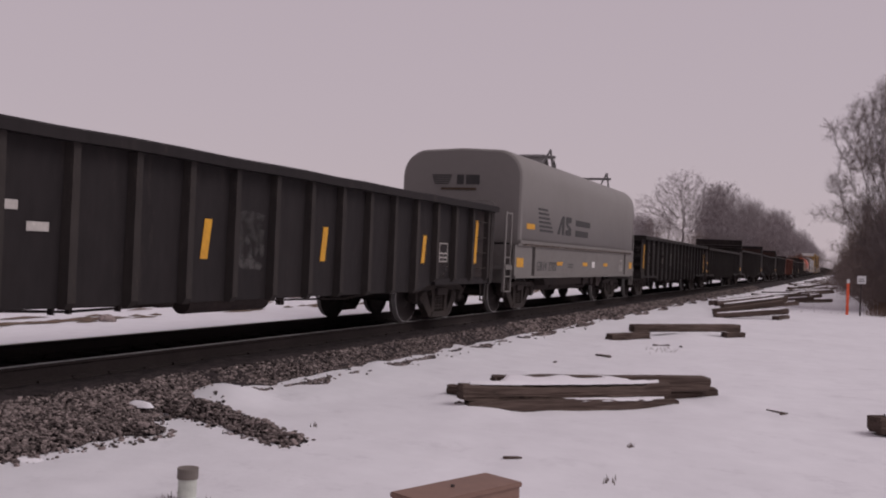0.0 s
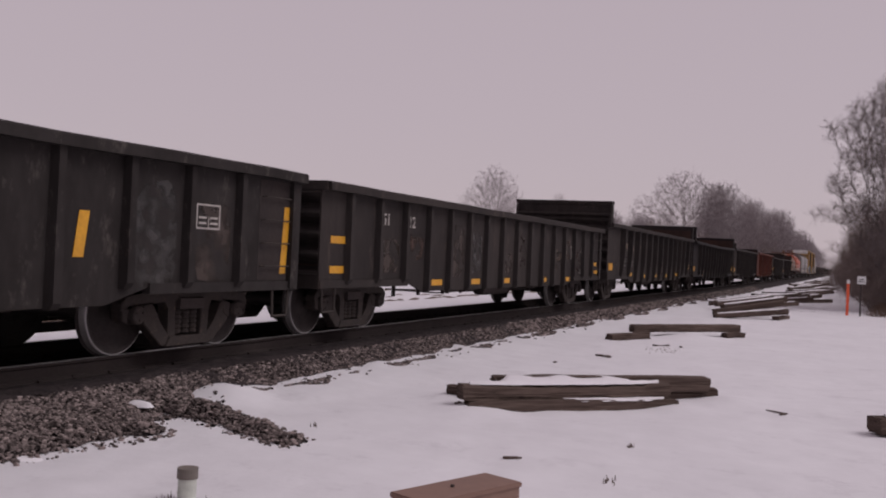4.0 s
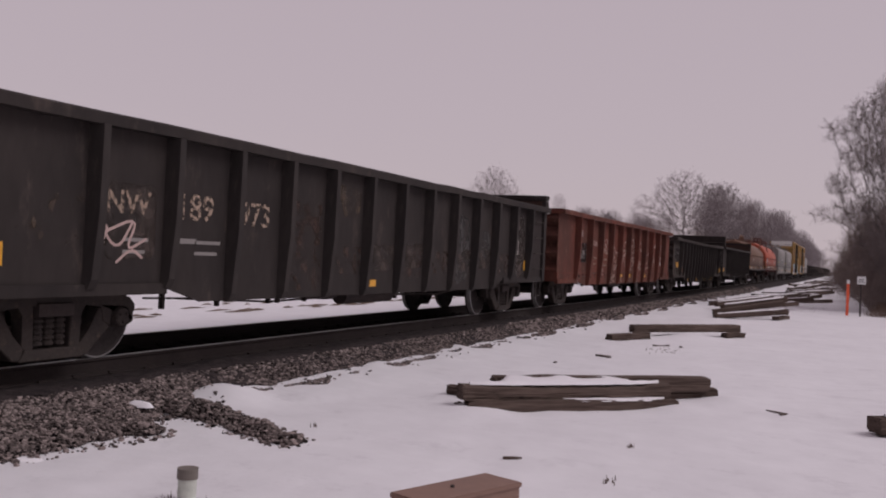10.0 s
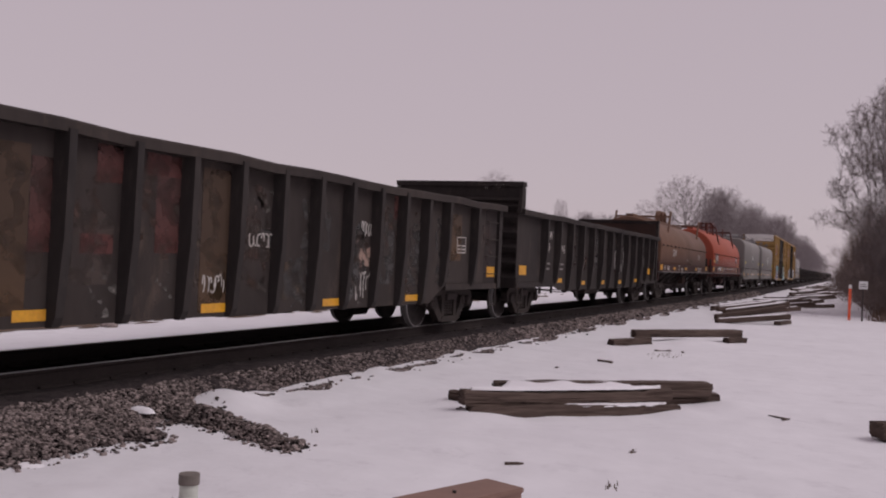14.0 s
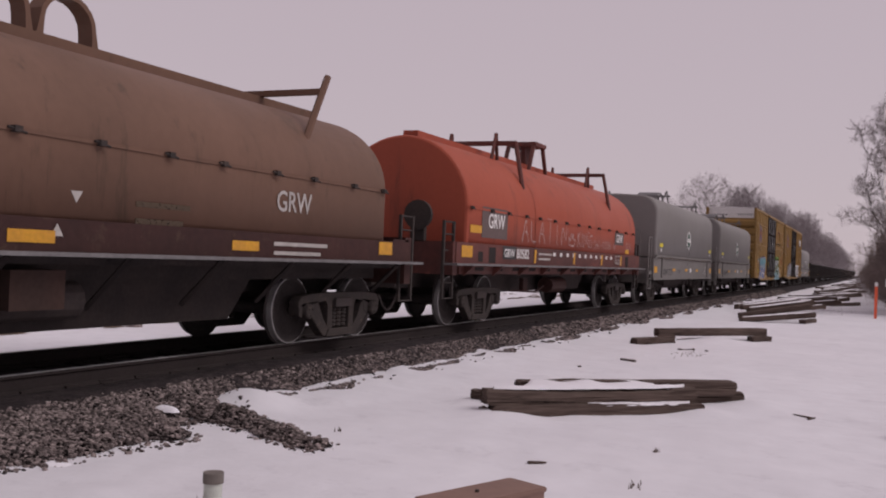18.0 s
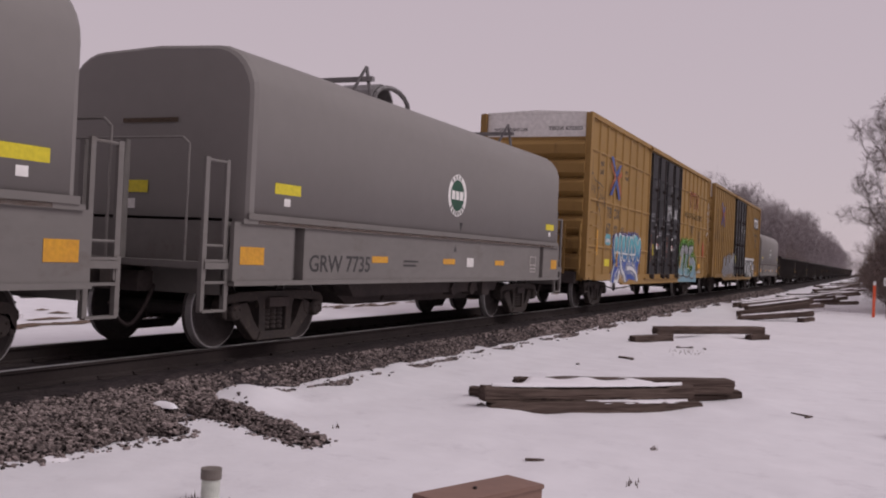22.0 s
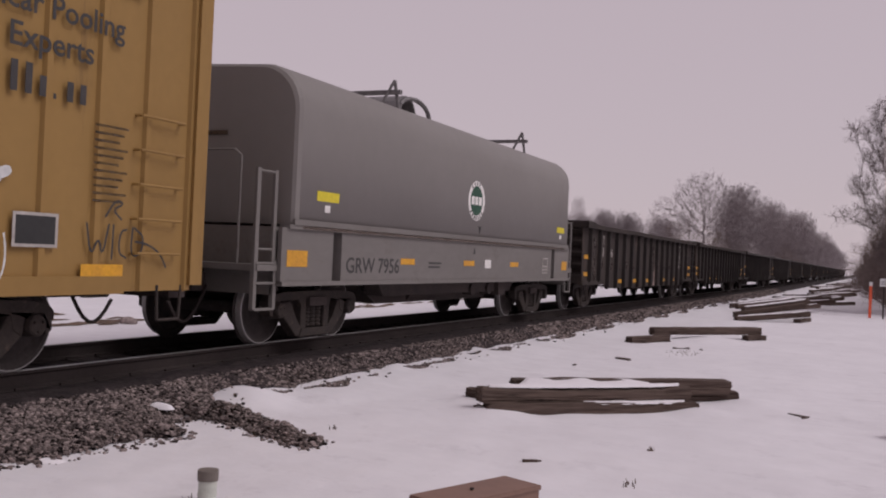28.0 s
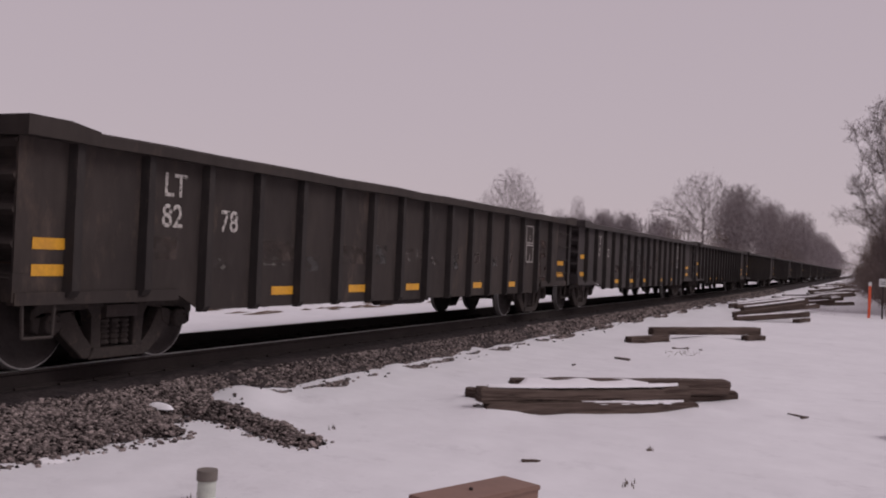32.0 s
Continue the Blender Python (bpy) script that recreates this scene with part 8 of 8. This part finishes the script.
c = stake_gondola("dark weathered gondola car with raised bulkheads", 65.0, 81.2, (("NW", 2.00, 1.71, 0.37), ("188", 3.07, 1.67, 0.38), ("287", 4.18, 1.65, 0.38)), 0.72, 0.60, 9, tone="spraysand")
bars("ragpale", c, on_front(0.55, -0.022, 3.02), 1, 0.8, 0.12, 0.05)
scrawl("VAC", c, on_side(1.504, 0.42, 1.32), 0.22, 0.32, 0.22, "ragpale", 0.03)
scrawl("GES", c, on_side(1.504, 0.95, 1.05), 0.2, 0.25, 0.2, "ragochre", 0.035)
scrawl("E", c, on_side(1.504, 1.0, 2.06), 0.13, 0.2, 0.2, "ragpale", 0.03)
# White dots painted as sky light showing through holes below the top chord.
for k in range(9):
    y = 1.78 + 1.085 * k
    decal("snow_clump", "white", c, on_side(1.506, y + 0.22, 2.40), 0.06, 0.045, 0.02, label="small white dot painted as sky seen through a hole")
c = stake_gondola("black gondola car with a raised bulkhead and rusty patches", 82.0, 98.3, (("NS", 1.94, 2.03, 0.37), ("186", 1.92, 1.56, 0.39), ("292", 3.02, 1.53, 0.39)), 0.72, 0.68, 10, paint="black", zt=2.55, marks_at=((3.08, 0.82), (5.24, 0.75), (7.42, 0.70), (9.62, 0.74), (12.86, 0.77)), tail=(0.57, 1.05), plate=1.29, sag=0.06)
for y, z, w, h in ((1.95, 1.5, 0.72, 0.5), (3.05, 1.48, 0.9, 0.5), (4.22, 1.62, 0.72, 0.36), (1.95, 0.95, 0.6, 0.4), (2.95, 0.95, 0.74, 0.38)):
    decal("rust_patch", "rustpatch", c, on_side(1.5015, y, z), w, h, label="brown rust patch")
bars("ragpale", c, on_front(-0.1, -0.022, 3.02), 1, 0.8, 0.12, 0.05)
scribble("ragpale", c, on_side(1.504, 4.15, 1.15), 0.6, 0.42, 6, 0.03, 340)
blob("ragpale", c, on_side(1.504, 5.02, 0.85), 0.14, 0.28, 341, 0.3)
bars("ragpale", c, on_side(1.505, 3.05, 1.02), 2, 0.5, 0.09, 0.08)
c = stake_gondola("dark gondola car with rusty streaks", 99.25, 115.2, (("NW", 1.80, 1.60, 0.34), ("189", 2.83, 1.58, 0.42), ("973", 3.95, 1.56, 0.42)), 0.36, 0.30, 11, tone="spraysand", zt=2.60, stakes=(1.66, 1.085, 13), tail=(1.42, 1.02), marks_at=((7.05, 0.74),))
scribble("ragochre", c, on_side(1.503, 0.75, 1.25), 0.95, 0.5, 4, 0.06, 4)
for q, pts in enumerate((((0, 0.1), (0.2, 0.35), (0.05, 0.4), (0.3, 0.1), (0.5, 0.42)), ((0.1, 0.3), (0.6, 0.5), (0.4, 0.1), (0.7, 0.25)), ((0.3, 0.0), (0.5, 0.15), (0.65, 0.05)))):
    ribbon("sprayfaded", c, on_side(1.506, 1.72, 1.08), pts, 0.03, "faded pale scrawl", z=0.001 * q)
decal("rust_patch", "ragrust", c, on_side(1.5012, 5.05, 0.72), 0.80, 1.25, label="brown rust patch")
for k in range(8):
    decal("worn_patch", "ragbrown" if k % 3 else "ragrust", c, on_side(1.5012, 6.15 + 1.085 * k, 0.95 + 0.05 * (k % 3)), 0.85, 0.42, label="brown rubbed patch of the paint")
bars("sprayash", c, on_side(1.504, 2.86, 1.30), 1, 0.36, 0.06, 0.05)


def old_piece(car, *strokes):
    """Faded strokes of one old graffiti piece: tone, width and the line of each."""
    for k, (tone, width, pts) in enumerate(strokes):
        ribbon(tone, car, on_side(1.5042 + 0.0008 * (k % 6), 0, 0), pts, width * 1.1, "faded pale graffiti stroke", taper=0.85, low=0.62)


c = add(gondola("rust-red gondola car covered in pale graffiti", 116.4, 132.1, 2.66, "red", 1.62, 1.248, 11, ribs=4, zb=0.60, zs=0.74, drop=(1.9, 2.6), seed=12, worn=0.0, deep=True), 116.4)
words("CR", 0.30, "stencil", c, on_side(1.504, 1.95, 1.98))
words("582189", 0.34, "stencil", c, on_side(1.504, 1.72, 1.38), squeeze=0.84)
upright_strips(c, ((1.78, 1.1, 0.85), (4.26, 0.94, 0.48), (7.98, 0.95, 0.48), (11.68, 1.02, 0.48), (14.34, 1.08, 0.95)), w=0.11, x=1.513)
decal("mark_ground", "mistblack", c, on_side(1.5022, 1.70, 1.26), 1.05, 0.56, label="dark patch under the number")
bm = bmesh.new()
box(bm, 1.50, 1.512, 0.2, 15.5, 0.93, 0.97)
part("side_crease", bm, M["red"], c)
for k in range(11):
    decal("worn_patch", "ragochre", c, on_side(1.5012, 1.75 + 1.248 * k, 0.80), 1.0, 0.16, label="worn ochre patch of the paint")
strips(c, ((6.83, 0.80), (8.07, 0.80), (10.57, 0.78)), 0.44, 0.10, x=1.512)
bars("fadesand", c, on_side(1.504, 3.56, 1.37), 2, 0.32, 0.06, 0.12)
bars("fadesand", c, on_side(1.504, 4.79, 1.34), 2, 0.36, 0.06, 0.12)
# the tag and the large faded piece: strokes, loops, wheels and wedges
old_piece(c, ("fadewhite", 0.04, ((3.10, 1.96), (3.19, 1.89), (3.38, 1.76))),
          ("fadewhite", 0.04, ((3.07, 1.84), (3.27, 1.88), (3.37, 1.94), (3.35, 1.81))),
          ("fadewhite", 0.04, ((3.50, 1.89), (3.49, 1.81), (3.60, 1.79), (3.68, 1.85), (3.59, 1.91), (3.50, 1.89))),
          ("fadewhite", 0.04, ((3.74, 1.94), (3.93, 1.77))),
          ("fadewhite", 0.035, ((3.70, 1.78), (3.87, 1.90))),
          ("ragsand", 0.1, ((5.19, 1.59), (4.96, 1.62), (4.70, 1.66), (4.54, 1.57), (4.48, 1.49), (4.53, 1.36), (4.66, 1.23), (4.70, 1.10), (4.66, 0.93))),
          ("fadewhite", 0.035, ((4.47, 1.84), (4.62, 1.72), (4.77, 1.70), (4.95, 1.69), (4.98, 1.78), (4.88, 1.88), (4.71, 1.85), (4.77, 1.75))),
          ("fadewhite", 0.035, ((4.74, 1.90), (4.90, 1.99))),
          ("fadewhite", 0.04, ((5.00, 2.02), (5.14, 1.97), (5.17, 1.89))),
          ("fadewhite", 0.03, ((4.96, 1.85), (5.07, 1.75), (5.20, 1.71))),
          ("fadewhite", 0.035, ((4.31, 1.48), (4.38, 1.35), (4.35, 1.22))),
          ("fadewhite", 0.03, ((4.38, 0.79), (4.50, 0.73), (4.54, 0.81))))
old_piece(c, ("ragsand", 0.08, ((5.66, 1.88), (5.85, 1.70), (5.98, 1.56), (6.15, 1.34), (6.29, 1.15))),
          ("fadewhite", 0.05, ((5.66, 1.90), (5.95, 1.96), (6.09, 1.90), (6.02, 2.01))),
          ("fadewhite", 0.03, ((6.05, 1.88), (6.11, 1.75), (6.29, 1.61), (6.53, 1.62))),
          ("ragsand", 0.07, ((6.02, 1.04), (6.37, 1.38), (6.53, 1.62))),
          ("ragsand", 0.2, ((5.78, 1.45), (6.01, 1.48))),
          ("fadewhite", 0.06, ((5.52, 1.71), (5.56, 1.63))),
          ("ragsand", 0.14, ((5.57, 0.57), (5.87, 0.74), (6.18, 0.91))),
          ("ragsand", 0.1, ((6.10, 0.62), (6.23, 0.85))),
          ("fadewhite", 0.04, ((6.15, 1.01), (6.54, 1.22))))
old_piece(c, ("fadewhite", 0.035, ((6.85, 2.05), (6.97, 1.95), (7.27, 1.89), (7.39, 1.81), (7.50, 1.99), (7.69, 2.03))),
          ("ragsand", 0.1, ((7.20, 1.67), (7.77, 1.75))),
          ("ragsand", 0.06, ((6.86, 1.04), (6.93, 1.28), (7.21, 1.48), (7.66, 1.54))),
          ("fadewhite", 0.04, ((6.93, 1.30), (7.40, 1.51), (7.73, 1.64))),
          ("ragsand", 0.07, ((7.35, 1.54), (7.55, 1.35), (7.69, 1.19))),
          ("fadewhite", 0.03, ((7.16, 1.18), (7.44, 1.47))),
          ("ragsand", 0.12, ((6.83, 0.59), (7.07, 0.78), (7.19, 0.71), (7.31, 0.55))))
old_piece(c, ("fadewhite", 0.04, ((8.06, 2.06), (8.23, 1.81))),
          ("ragsand", 0.07, ((8.13, 1.68), (8.70, 1.67), (9.05, 1.64))),
          ("fadewhite", 0.03, ((8.21, 1.49), (8.74, 1.46), (9.03, 1.49))),
          ("ragsand", 0.07, ((8.33, 1.36), (9.04, 1.38))),
          ("ragsand", 0.08, ((8.49, 1.07), (9.05, 1.33), (8.95, 1.51))),
          ("fadewhite", 0.05, ((8.55, 2.01), (8.70, 1.84))),
          ("fadewhite", 0.05, ((8.75, 2.14), (8.93, 2.00), (9.03, 1.71))),
          ("ragsand", 0.09, ((8.00, 0.57), (8.26, 0.76))),
          ("ragsand", 0.06, ((8.41, 0.78), (8.64, 0.55))))
old_piece(c, ("ragsand", 0.08, ((9.46, 2.04), (10.10, 2.04))),
          ("fadewhite", 0.035, ((9.54, 1.81), (9.95, 1.87), (10.29, 1.71), (10.62, 1.56))),
          ("fadewhite", 0.06, ((9.37, 1.97), (9.45, 1.58), (9.37, 1.33))),
          ("ragsand", 0.06, ((9.77, 1.20), (9.86, 1.34), (10.09, 1.34), (10.25, 1.21), (10.16, 1.07), (9.90, 1.06), (9.77, 1.20))),
          ("ragsand", 0.09, ((9.39, 0.55), (9.57, 0.75), (9.79, 0.54))),
          ("fadewhite", 0.03, ((10.76, 1.50), (11.23, 1.57), (11.76, 1.83))),
          ("ragsand", 0.06, ((10.87, 1.09), (11.65, 1.16))),
          ("ragsand", 0.05, ((10.95, 1.27), (11.68, 1.39))),
          ("ragsand", 0.1, ((11.99, 1.87), (12.35, 1.78), (12.55, 1.51), (12.39, 1.24), (12.14, 1.03))),
          ("fadewhite", 0.05, ((12.53, 1.94), (12.84, 2.03))),
          ("fadewhite", 0.035, ((13.51, 2.19), (13.85, 2.28))),
          ("fadewhite", 0.06, ((13.73, 1.96), (13.71, 1.59))),
          ("fadewhite", 0.03, ((13.91, 2.09), (13.84, 1.84))))
# pale fields, arch mark and print on the rear panels
patch("fadewhite", c, 1.5042, ((11.63, 1.43), (11.75, 1.60), (11.90, 1.77), (12.04, 1.70), (12.01, 1.48), (11.87, 1.30), (11.65, 1.22)), "faded pale graffiti field")
patch("ragsand", c, 1.5048, ((11.56, 1.79), (11.77, 1.80), (11.89, 1.74), (11.75, 1.69)), "faded pale graffiti field")
patch("fadewhite", c, 1.5054, ((12.10, 2.01), (12.16, 2.09), (12.25, 2.01), (12.52, 2.06), (12.55, 1.92), (12.34, 1.92), (12.20, 1.92)), "faded pale graffiti field")
patch("fadewhite", c, 1.5060, ((12.20, 1.47), (12.53, 1.50), (12.52, 1.35), (12.31, 1.33)), "faded pale graffiti field")
patch("fadewhite", c, 1.5066, ((11.86, 1.18), (12.09, 1.28), (12.14, 1.24), (11.99, 1.14), (11.87, 1.11)), "faded pale graffiti field")
patch("ragsand", c, 1.5072, ((11.58, 0.79), (11.73, 0.90), (11.86, 0.73), (11.68, 0.66)), "faded pale graffiti field")
patch("letter", c, 1.5078, ((13.21, 0.80), (13.38, 0.79), (13.39, 0.74), (13.22, 0.74)), "faded pale graffiti field")
old_piece(c, ("fadewhite", 0.1, ((13.23, 1.81), (13.24, 1.95), (13.35, 2.06), (13.48, 2.02), (13.62, 1.87))), ("fadewhite", 0.06, ((13.40, 1.65), (13.36, 1.87), (13.43, 1.93), (13.50, 1.91))), ("fadewhite", 0.05, ((12.90, 1.77), (13.15, 1.78))), ("fadewhite", 0.05, ((12.91, 1.62), (13.17, 1.62))), ("fadewhite", 0.08, ((13.22, 1.62), (13.40, 1.63))), ("fadewhite", 0.05, ((12.07, 1.57), (12.16, 1.67), (12.18, 1.74))), ("ragsand", 0.05, ((12.24, 1.23), (12.53, 1.31))))
for k in range(6):
    decal("small_print", "fadewhite", c, on_side(1.5045, 12.94 + 0.105 * k, 2.22), 0.07, 0.11)
load_box(c, 13.55, 1.24, 0.42, 0.30)
for k, (y, z, w, h) in enumerate(((9.72, 1.05, 0.34, 0.26), (8.4, 1.5, 0.25, 0.25), (10.5, 1.02, 0.5, 0.18), (12.0, 1.15, 0.2, 0.25), (5.95, 1.4, 0.25, 0.3), (6.9, 1.3, 0.4, 0.3))):
    blob("ragsand", c, on_side(1.5035, y, z), w, h, 320 + k, 0.3)
bars("letter", c, on_front(0.15, -0.022, 2.5), 1, 1.1, 0.11, 0.05)
c = stake_gondola("black gondola car with brown panels", 133.2, 149.05, (("NS", 1.85, 2.0, 0.26),), 0, 0, 13, paint="brownblack", zt=2.54, low_edge=0.50, marks_at=((3.82, 0.56), (6.36, 0.55), (8.96, 0.55), (11.54, 0.56)), lead=(0.78, 1.20), tail=(0.67, 0.98), plate=1.45, stakes=(2.52, 0.868, 13), sag=0.055)
put("side_post", post_mesh(0.83, 2.41, M["dusty"], True), c, Matrix.Translation((1.50, 1.58, 0)))
put("side_post", post_mesh(0.83, 2.41, M["dusty"], True), c, Matrix.Translation((1.50, 14.30, 0)))
words("187872", 0.27, "stencil", c, on_side(1.504, 1.86, 1.60), squeeze=0.62)
decal("rust_patch", "rustpatch", c, on_side(1.5015, 1.80, 0.98), 0.7, 1.22, label="brown rust patch")
for k, (y, z, w, h, tone) in enumerate(((5.45, 0.80, 0.5, 0.26, "ragpale"), (6.35, 0.78, 0.4, 0.24, "letter"), (7.2, 0.84, 0.4, 0.2, "ragpale"), (7.2, 1.36, 0.55, 0.2, "letter"), (7.1, 1.85, 0.4, 0.3, "ragpale"), (8.05, 0.70, 0.55, 0.42, "raggrey"), (8.95, 1.65, 0.35, 0.4, "ragpale"), (9.95, 1.60, 0.5, 0.26, "letter"), (9.95, 1.15, 0.45, 0.36, "ragochre"), (9.85, 0.62, 0.55, 0.45, "letter"))):
    scribble(tone, c, on_side(1.504, y, z), w, h, 7, 0.02 if tone != "spraydeep" else 0.07, 170 + k)
for k, (y, z, w, h, tone) in enumerate(((5.15, 1.25, 0.8, 0.95, "ragrust"), (6.2, 0.7, 0.8, 1.4, "ragochre"), (4.05, 1.3, 0.8, 0.8, "ragrust"), (7.2, 1.2, 0.6, 0.5, "ragbrown"), (8.35, 1.2, 0.7, 0.9, "raggrey"), (9.4, 0.7, 0.7, 1.2, "raggrey"), (10.5, 1.5, 0.7, 0.6, "ragrust"), (11.6, 0.7, 0.7, 1.3, "raggrey"), (12.65, 0.9, 0.7, 1.2, "raggrey"), (14.9, 1.2, 0.6, 0.9, "ragrust"), (0.3, 0.85, 1.4, 0.35, "ragrust"), (0.4, 1.5, 1.3, 0.6, "raggrey"))):
    blob(tone, c, on_side(1.5022, y, z), w, h, 300 + k, 0.3, "worn_patch", 0.001)
for y, z, w, h, tone in ((3.58, 0.62, 0.36, 1.60, "rubochre"), (6.30, 0.56, 0.60, 1.72, "rubochre"), (4.72, 1.96, 0.60, 0.38, "rubred"), (5.40, 2.10, 0.70, 0.24, "rubred"), (5.56, 1.25, 0.48, 0.85, "rubred"),
                         (4.55, 1.22, 0.42, 0.20, "rubred"), (2.75, 1.2, 0.60, 1.0, "rubred"), (3.95, 1.22, 0.40, 0.9, "rubred"), (11.0, 1.95, 0.50, 0.40, "rubred"), (13.3, 1.3, 0.5, 0.9, "rubochre")):
    decal("worn_patch", tone, c, on_side(1.5016, y, z), w, h, label="worn brown patch of the paint")
for k, (y, z, w, h, tone) in enumerate(((4.68, 0.60, 0.40, 0.48, "ragpale"), (5.60, 0.72, 0.28, 0.28, "ragpale"), (6.48, 0.72, 0.30, 0.26, "ragpale"), (7.42, 0.68, 0.30, 0.28, "ragpale"), (7.36, 1.36, 0.50, 0.26, "raggrey"), (7.34, 1.85, 0.40, 0.30, "ragpale"), (8.02, 0.58, 0.50, 0.64, "raggrey"),
                                         (9.98, 1.58, 0.46, 0.25, "ragpale"), (9.94, 1.18, 0.46, 0.26, "ragsand"), (9.76, 0.54, 0.46, 0.32, "ragpale"))):
    blob(tone, c, on_side(1.5036, y, z), w, h, 380 + k, 0.35, "worn_patch", 0.001)
c = stake_gondola("dark gondola car with raised bulkheads at both ends", 150.15, 166.0, (("NW", 2.05, 1.95, 0.28), ("99", 2.05, 1.62, 0.32), ("174", 3.15, 1.60, 0.32)), 0.66, 0.68, 14, tail=(1.5, 1.08))
bars("ragpale", c, on_front(0.45, -0.022, 3.0), 1, 0.8, 0.12, 0.05)
scribble("ragrust", c, on_side(1.504, 8.2, 1.0), 2.0, 1.1, 5, 0.22, 175)
piece("NEAH", c, on_side(1.506, 8.55, 1.25), 0.42, 0.55, 0.6, (("sprayash", 0.09),))
add(round_coil_car("brown round-hooded coil car with maroon sills", 166.9, 180.4, "tan", "7582", False, 1), 166.9)
add(round_coil_car("orange-red round-hooded coil car with white graffiti", 182.2, 196.0, "orange", "80582", True, 2), 182.2)
add(grey_coil_car("light grey covered coil car with round emblem", 198.0, 209.95, "GRW 7727", True), 198.0)
add(grey_coil_car("light grey covered coil car with round emblem", 212.05, 224.0, "GRW 7735", True), 212.05)
add(boxcar("tall yellow boxcar with black doors and blue graffiti", 226.1, 244.75, False), 226.1)
add(boxcar("tall yellow boxcar with black doors and grey graffiti", 246.25, 264.75, True), 246.25)
add(grey_coil_car("light grey covered coil car with round emblem", 266.42, 278.4, "GRW 7956", True), 266.42)


def strip_gondola(front, rear, numbers, seed, low=False, paint="brownblack", lead=(1.40, 0.93), label="brown-black gondola car with low yellow strips"):
    c = add(gondola(label, front, rear, 2.37, paint, 0.60, 0.918, 16, worn=0.3, seed=seed, low=low, dent=0.016, zb=0.56, zs=0.76, drop=(2.05, 2.45)), front)
    if low:
        strips(c, ((0.25, 1.42), (0.25, 0.95), (5.6, 0.72)))
        return c
    strips(c, ((0.18, lead[0]), (0.18, lead[1]), (3.74, 0.71), (5.58, 0.71), (7.34, 0.71), (10.0, 0.71), (11.8, 0.71), (15.05, 1.2), (15.05, 0.92)))
    words("LT", 0.36, "stencil", c, on_side(1.504, 1.78, 1.84), squeeze=0.9)
    words(numbers[0], 0.36, "stencil", c, on_side(1.504, 1.77, 1.50), squeeze=0.9)
    words(numbers[1], 0.36, "stencil", c, on_side(1.504, 2.71, 1.49), squeeze=0.9)
    load_box(c, 12.84, 1.68, 0.44, 0.40)
    load_box(c, 12.87, 1.25, 0.44, 0.40)
    bars("ragpale", c, on_side(1.504, 3.55, 1.17), 2, 0.5, 0.025, 0.05)
    worn = random.Random(seed)
    for k in range(14):
        decal("worn_patch", worn.choice(("raggrey", "ragbrown", "ragpale", "ragbrown")), c, on_side(1.5012, 1.5 + 0.918 * k + worn.uniform(-0.05, 0.2), worn.uniform(1.02, 1.22)), worn.uniform(0.35, 0.7), worn.uniform(0.12, 0.3), label="rubbed patch of the paint")
    return c


c = strip_gondola(279.55, 295.5, ("63", "06"), 21)
for k, pts in enumerate((((8.62, 0.62), (8.70, 0.85), (8.80, 1.15), (8.82, 1.45)), ((8.74, 0.60), (8.66, 0.92), (8.60, 1.05)), ((8.78, 0.62), (8.84, 0.85), (8.96, 1.02)), ((8.70, 0.60), (8.82, 0.80), (8.72, 1.0)))):
    ribbon("fadewhite", c, on_side(1.505 + 0.001 * k, 0, 0), pts, 0.085, "faded white plume of spray", taper=0.4)
strip_gondola(296.4, 312.3, ("82", "78"), 22, lead=(1.21, 0.96))
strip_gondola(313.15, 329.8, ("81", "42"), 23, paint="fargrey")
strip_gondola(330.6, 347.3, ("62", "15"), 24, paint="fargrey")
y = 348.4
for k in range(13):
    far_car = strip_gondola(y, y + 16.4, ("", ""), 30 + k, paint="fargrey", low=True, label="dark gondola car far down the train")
    if k == 0:
        for q in range(5):
            decal("yellow_panel", "ragyellow", far_car, on_side(1.5045, 1.0 + 3.0 * q, 1.0), 1.9, 1.0, label="worn yellow side panel")
    y += 17.3

# ---- what moves ----
KNOT_T = (0, 5, 10, 15, 20, 25, 32)
KNOT_V = (9.723, 9.762, 9.601, 9.336, 9.246, 9.204, 8.498)


def travelled(t):
    """Metres gone by t seconds, by the speeds at the knots."""
    s = 0.0
    for (ta, va), (tb, vb) in zip(zip(KNOT_T, KNOT_V), zip(KNOT_T[1:], KNOT_V[1:])):
        if t <= ta:
            break
        u = min(t, tb) - ta
        s += va * u + 0.5 * (vb - va) / (tb - ta) * u * u
    return s


def motions():
    for car, front in TRAIN:
        walk(car, [(t, pose(0, front - travelled(t), 0)) for t in range(0, 33, 2)])
    # wheels roll on the rail, for the cars that come near
    turns = [(k / 15, math.degrees(travelled(k / 15) / WHEEL_R)) for k in range(481)]
    passing = {car for car, front in TRAIN if front < 340}
    for wheelset, y, car in WHEELS:
        if car in passing:
            walk(wheelset, [(t, pose(0, y, WHEEL_R, a % 360)) for t, a in turns])


for car, front in TRAIN:
    proportion(car)
motions()
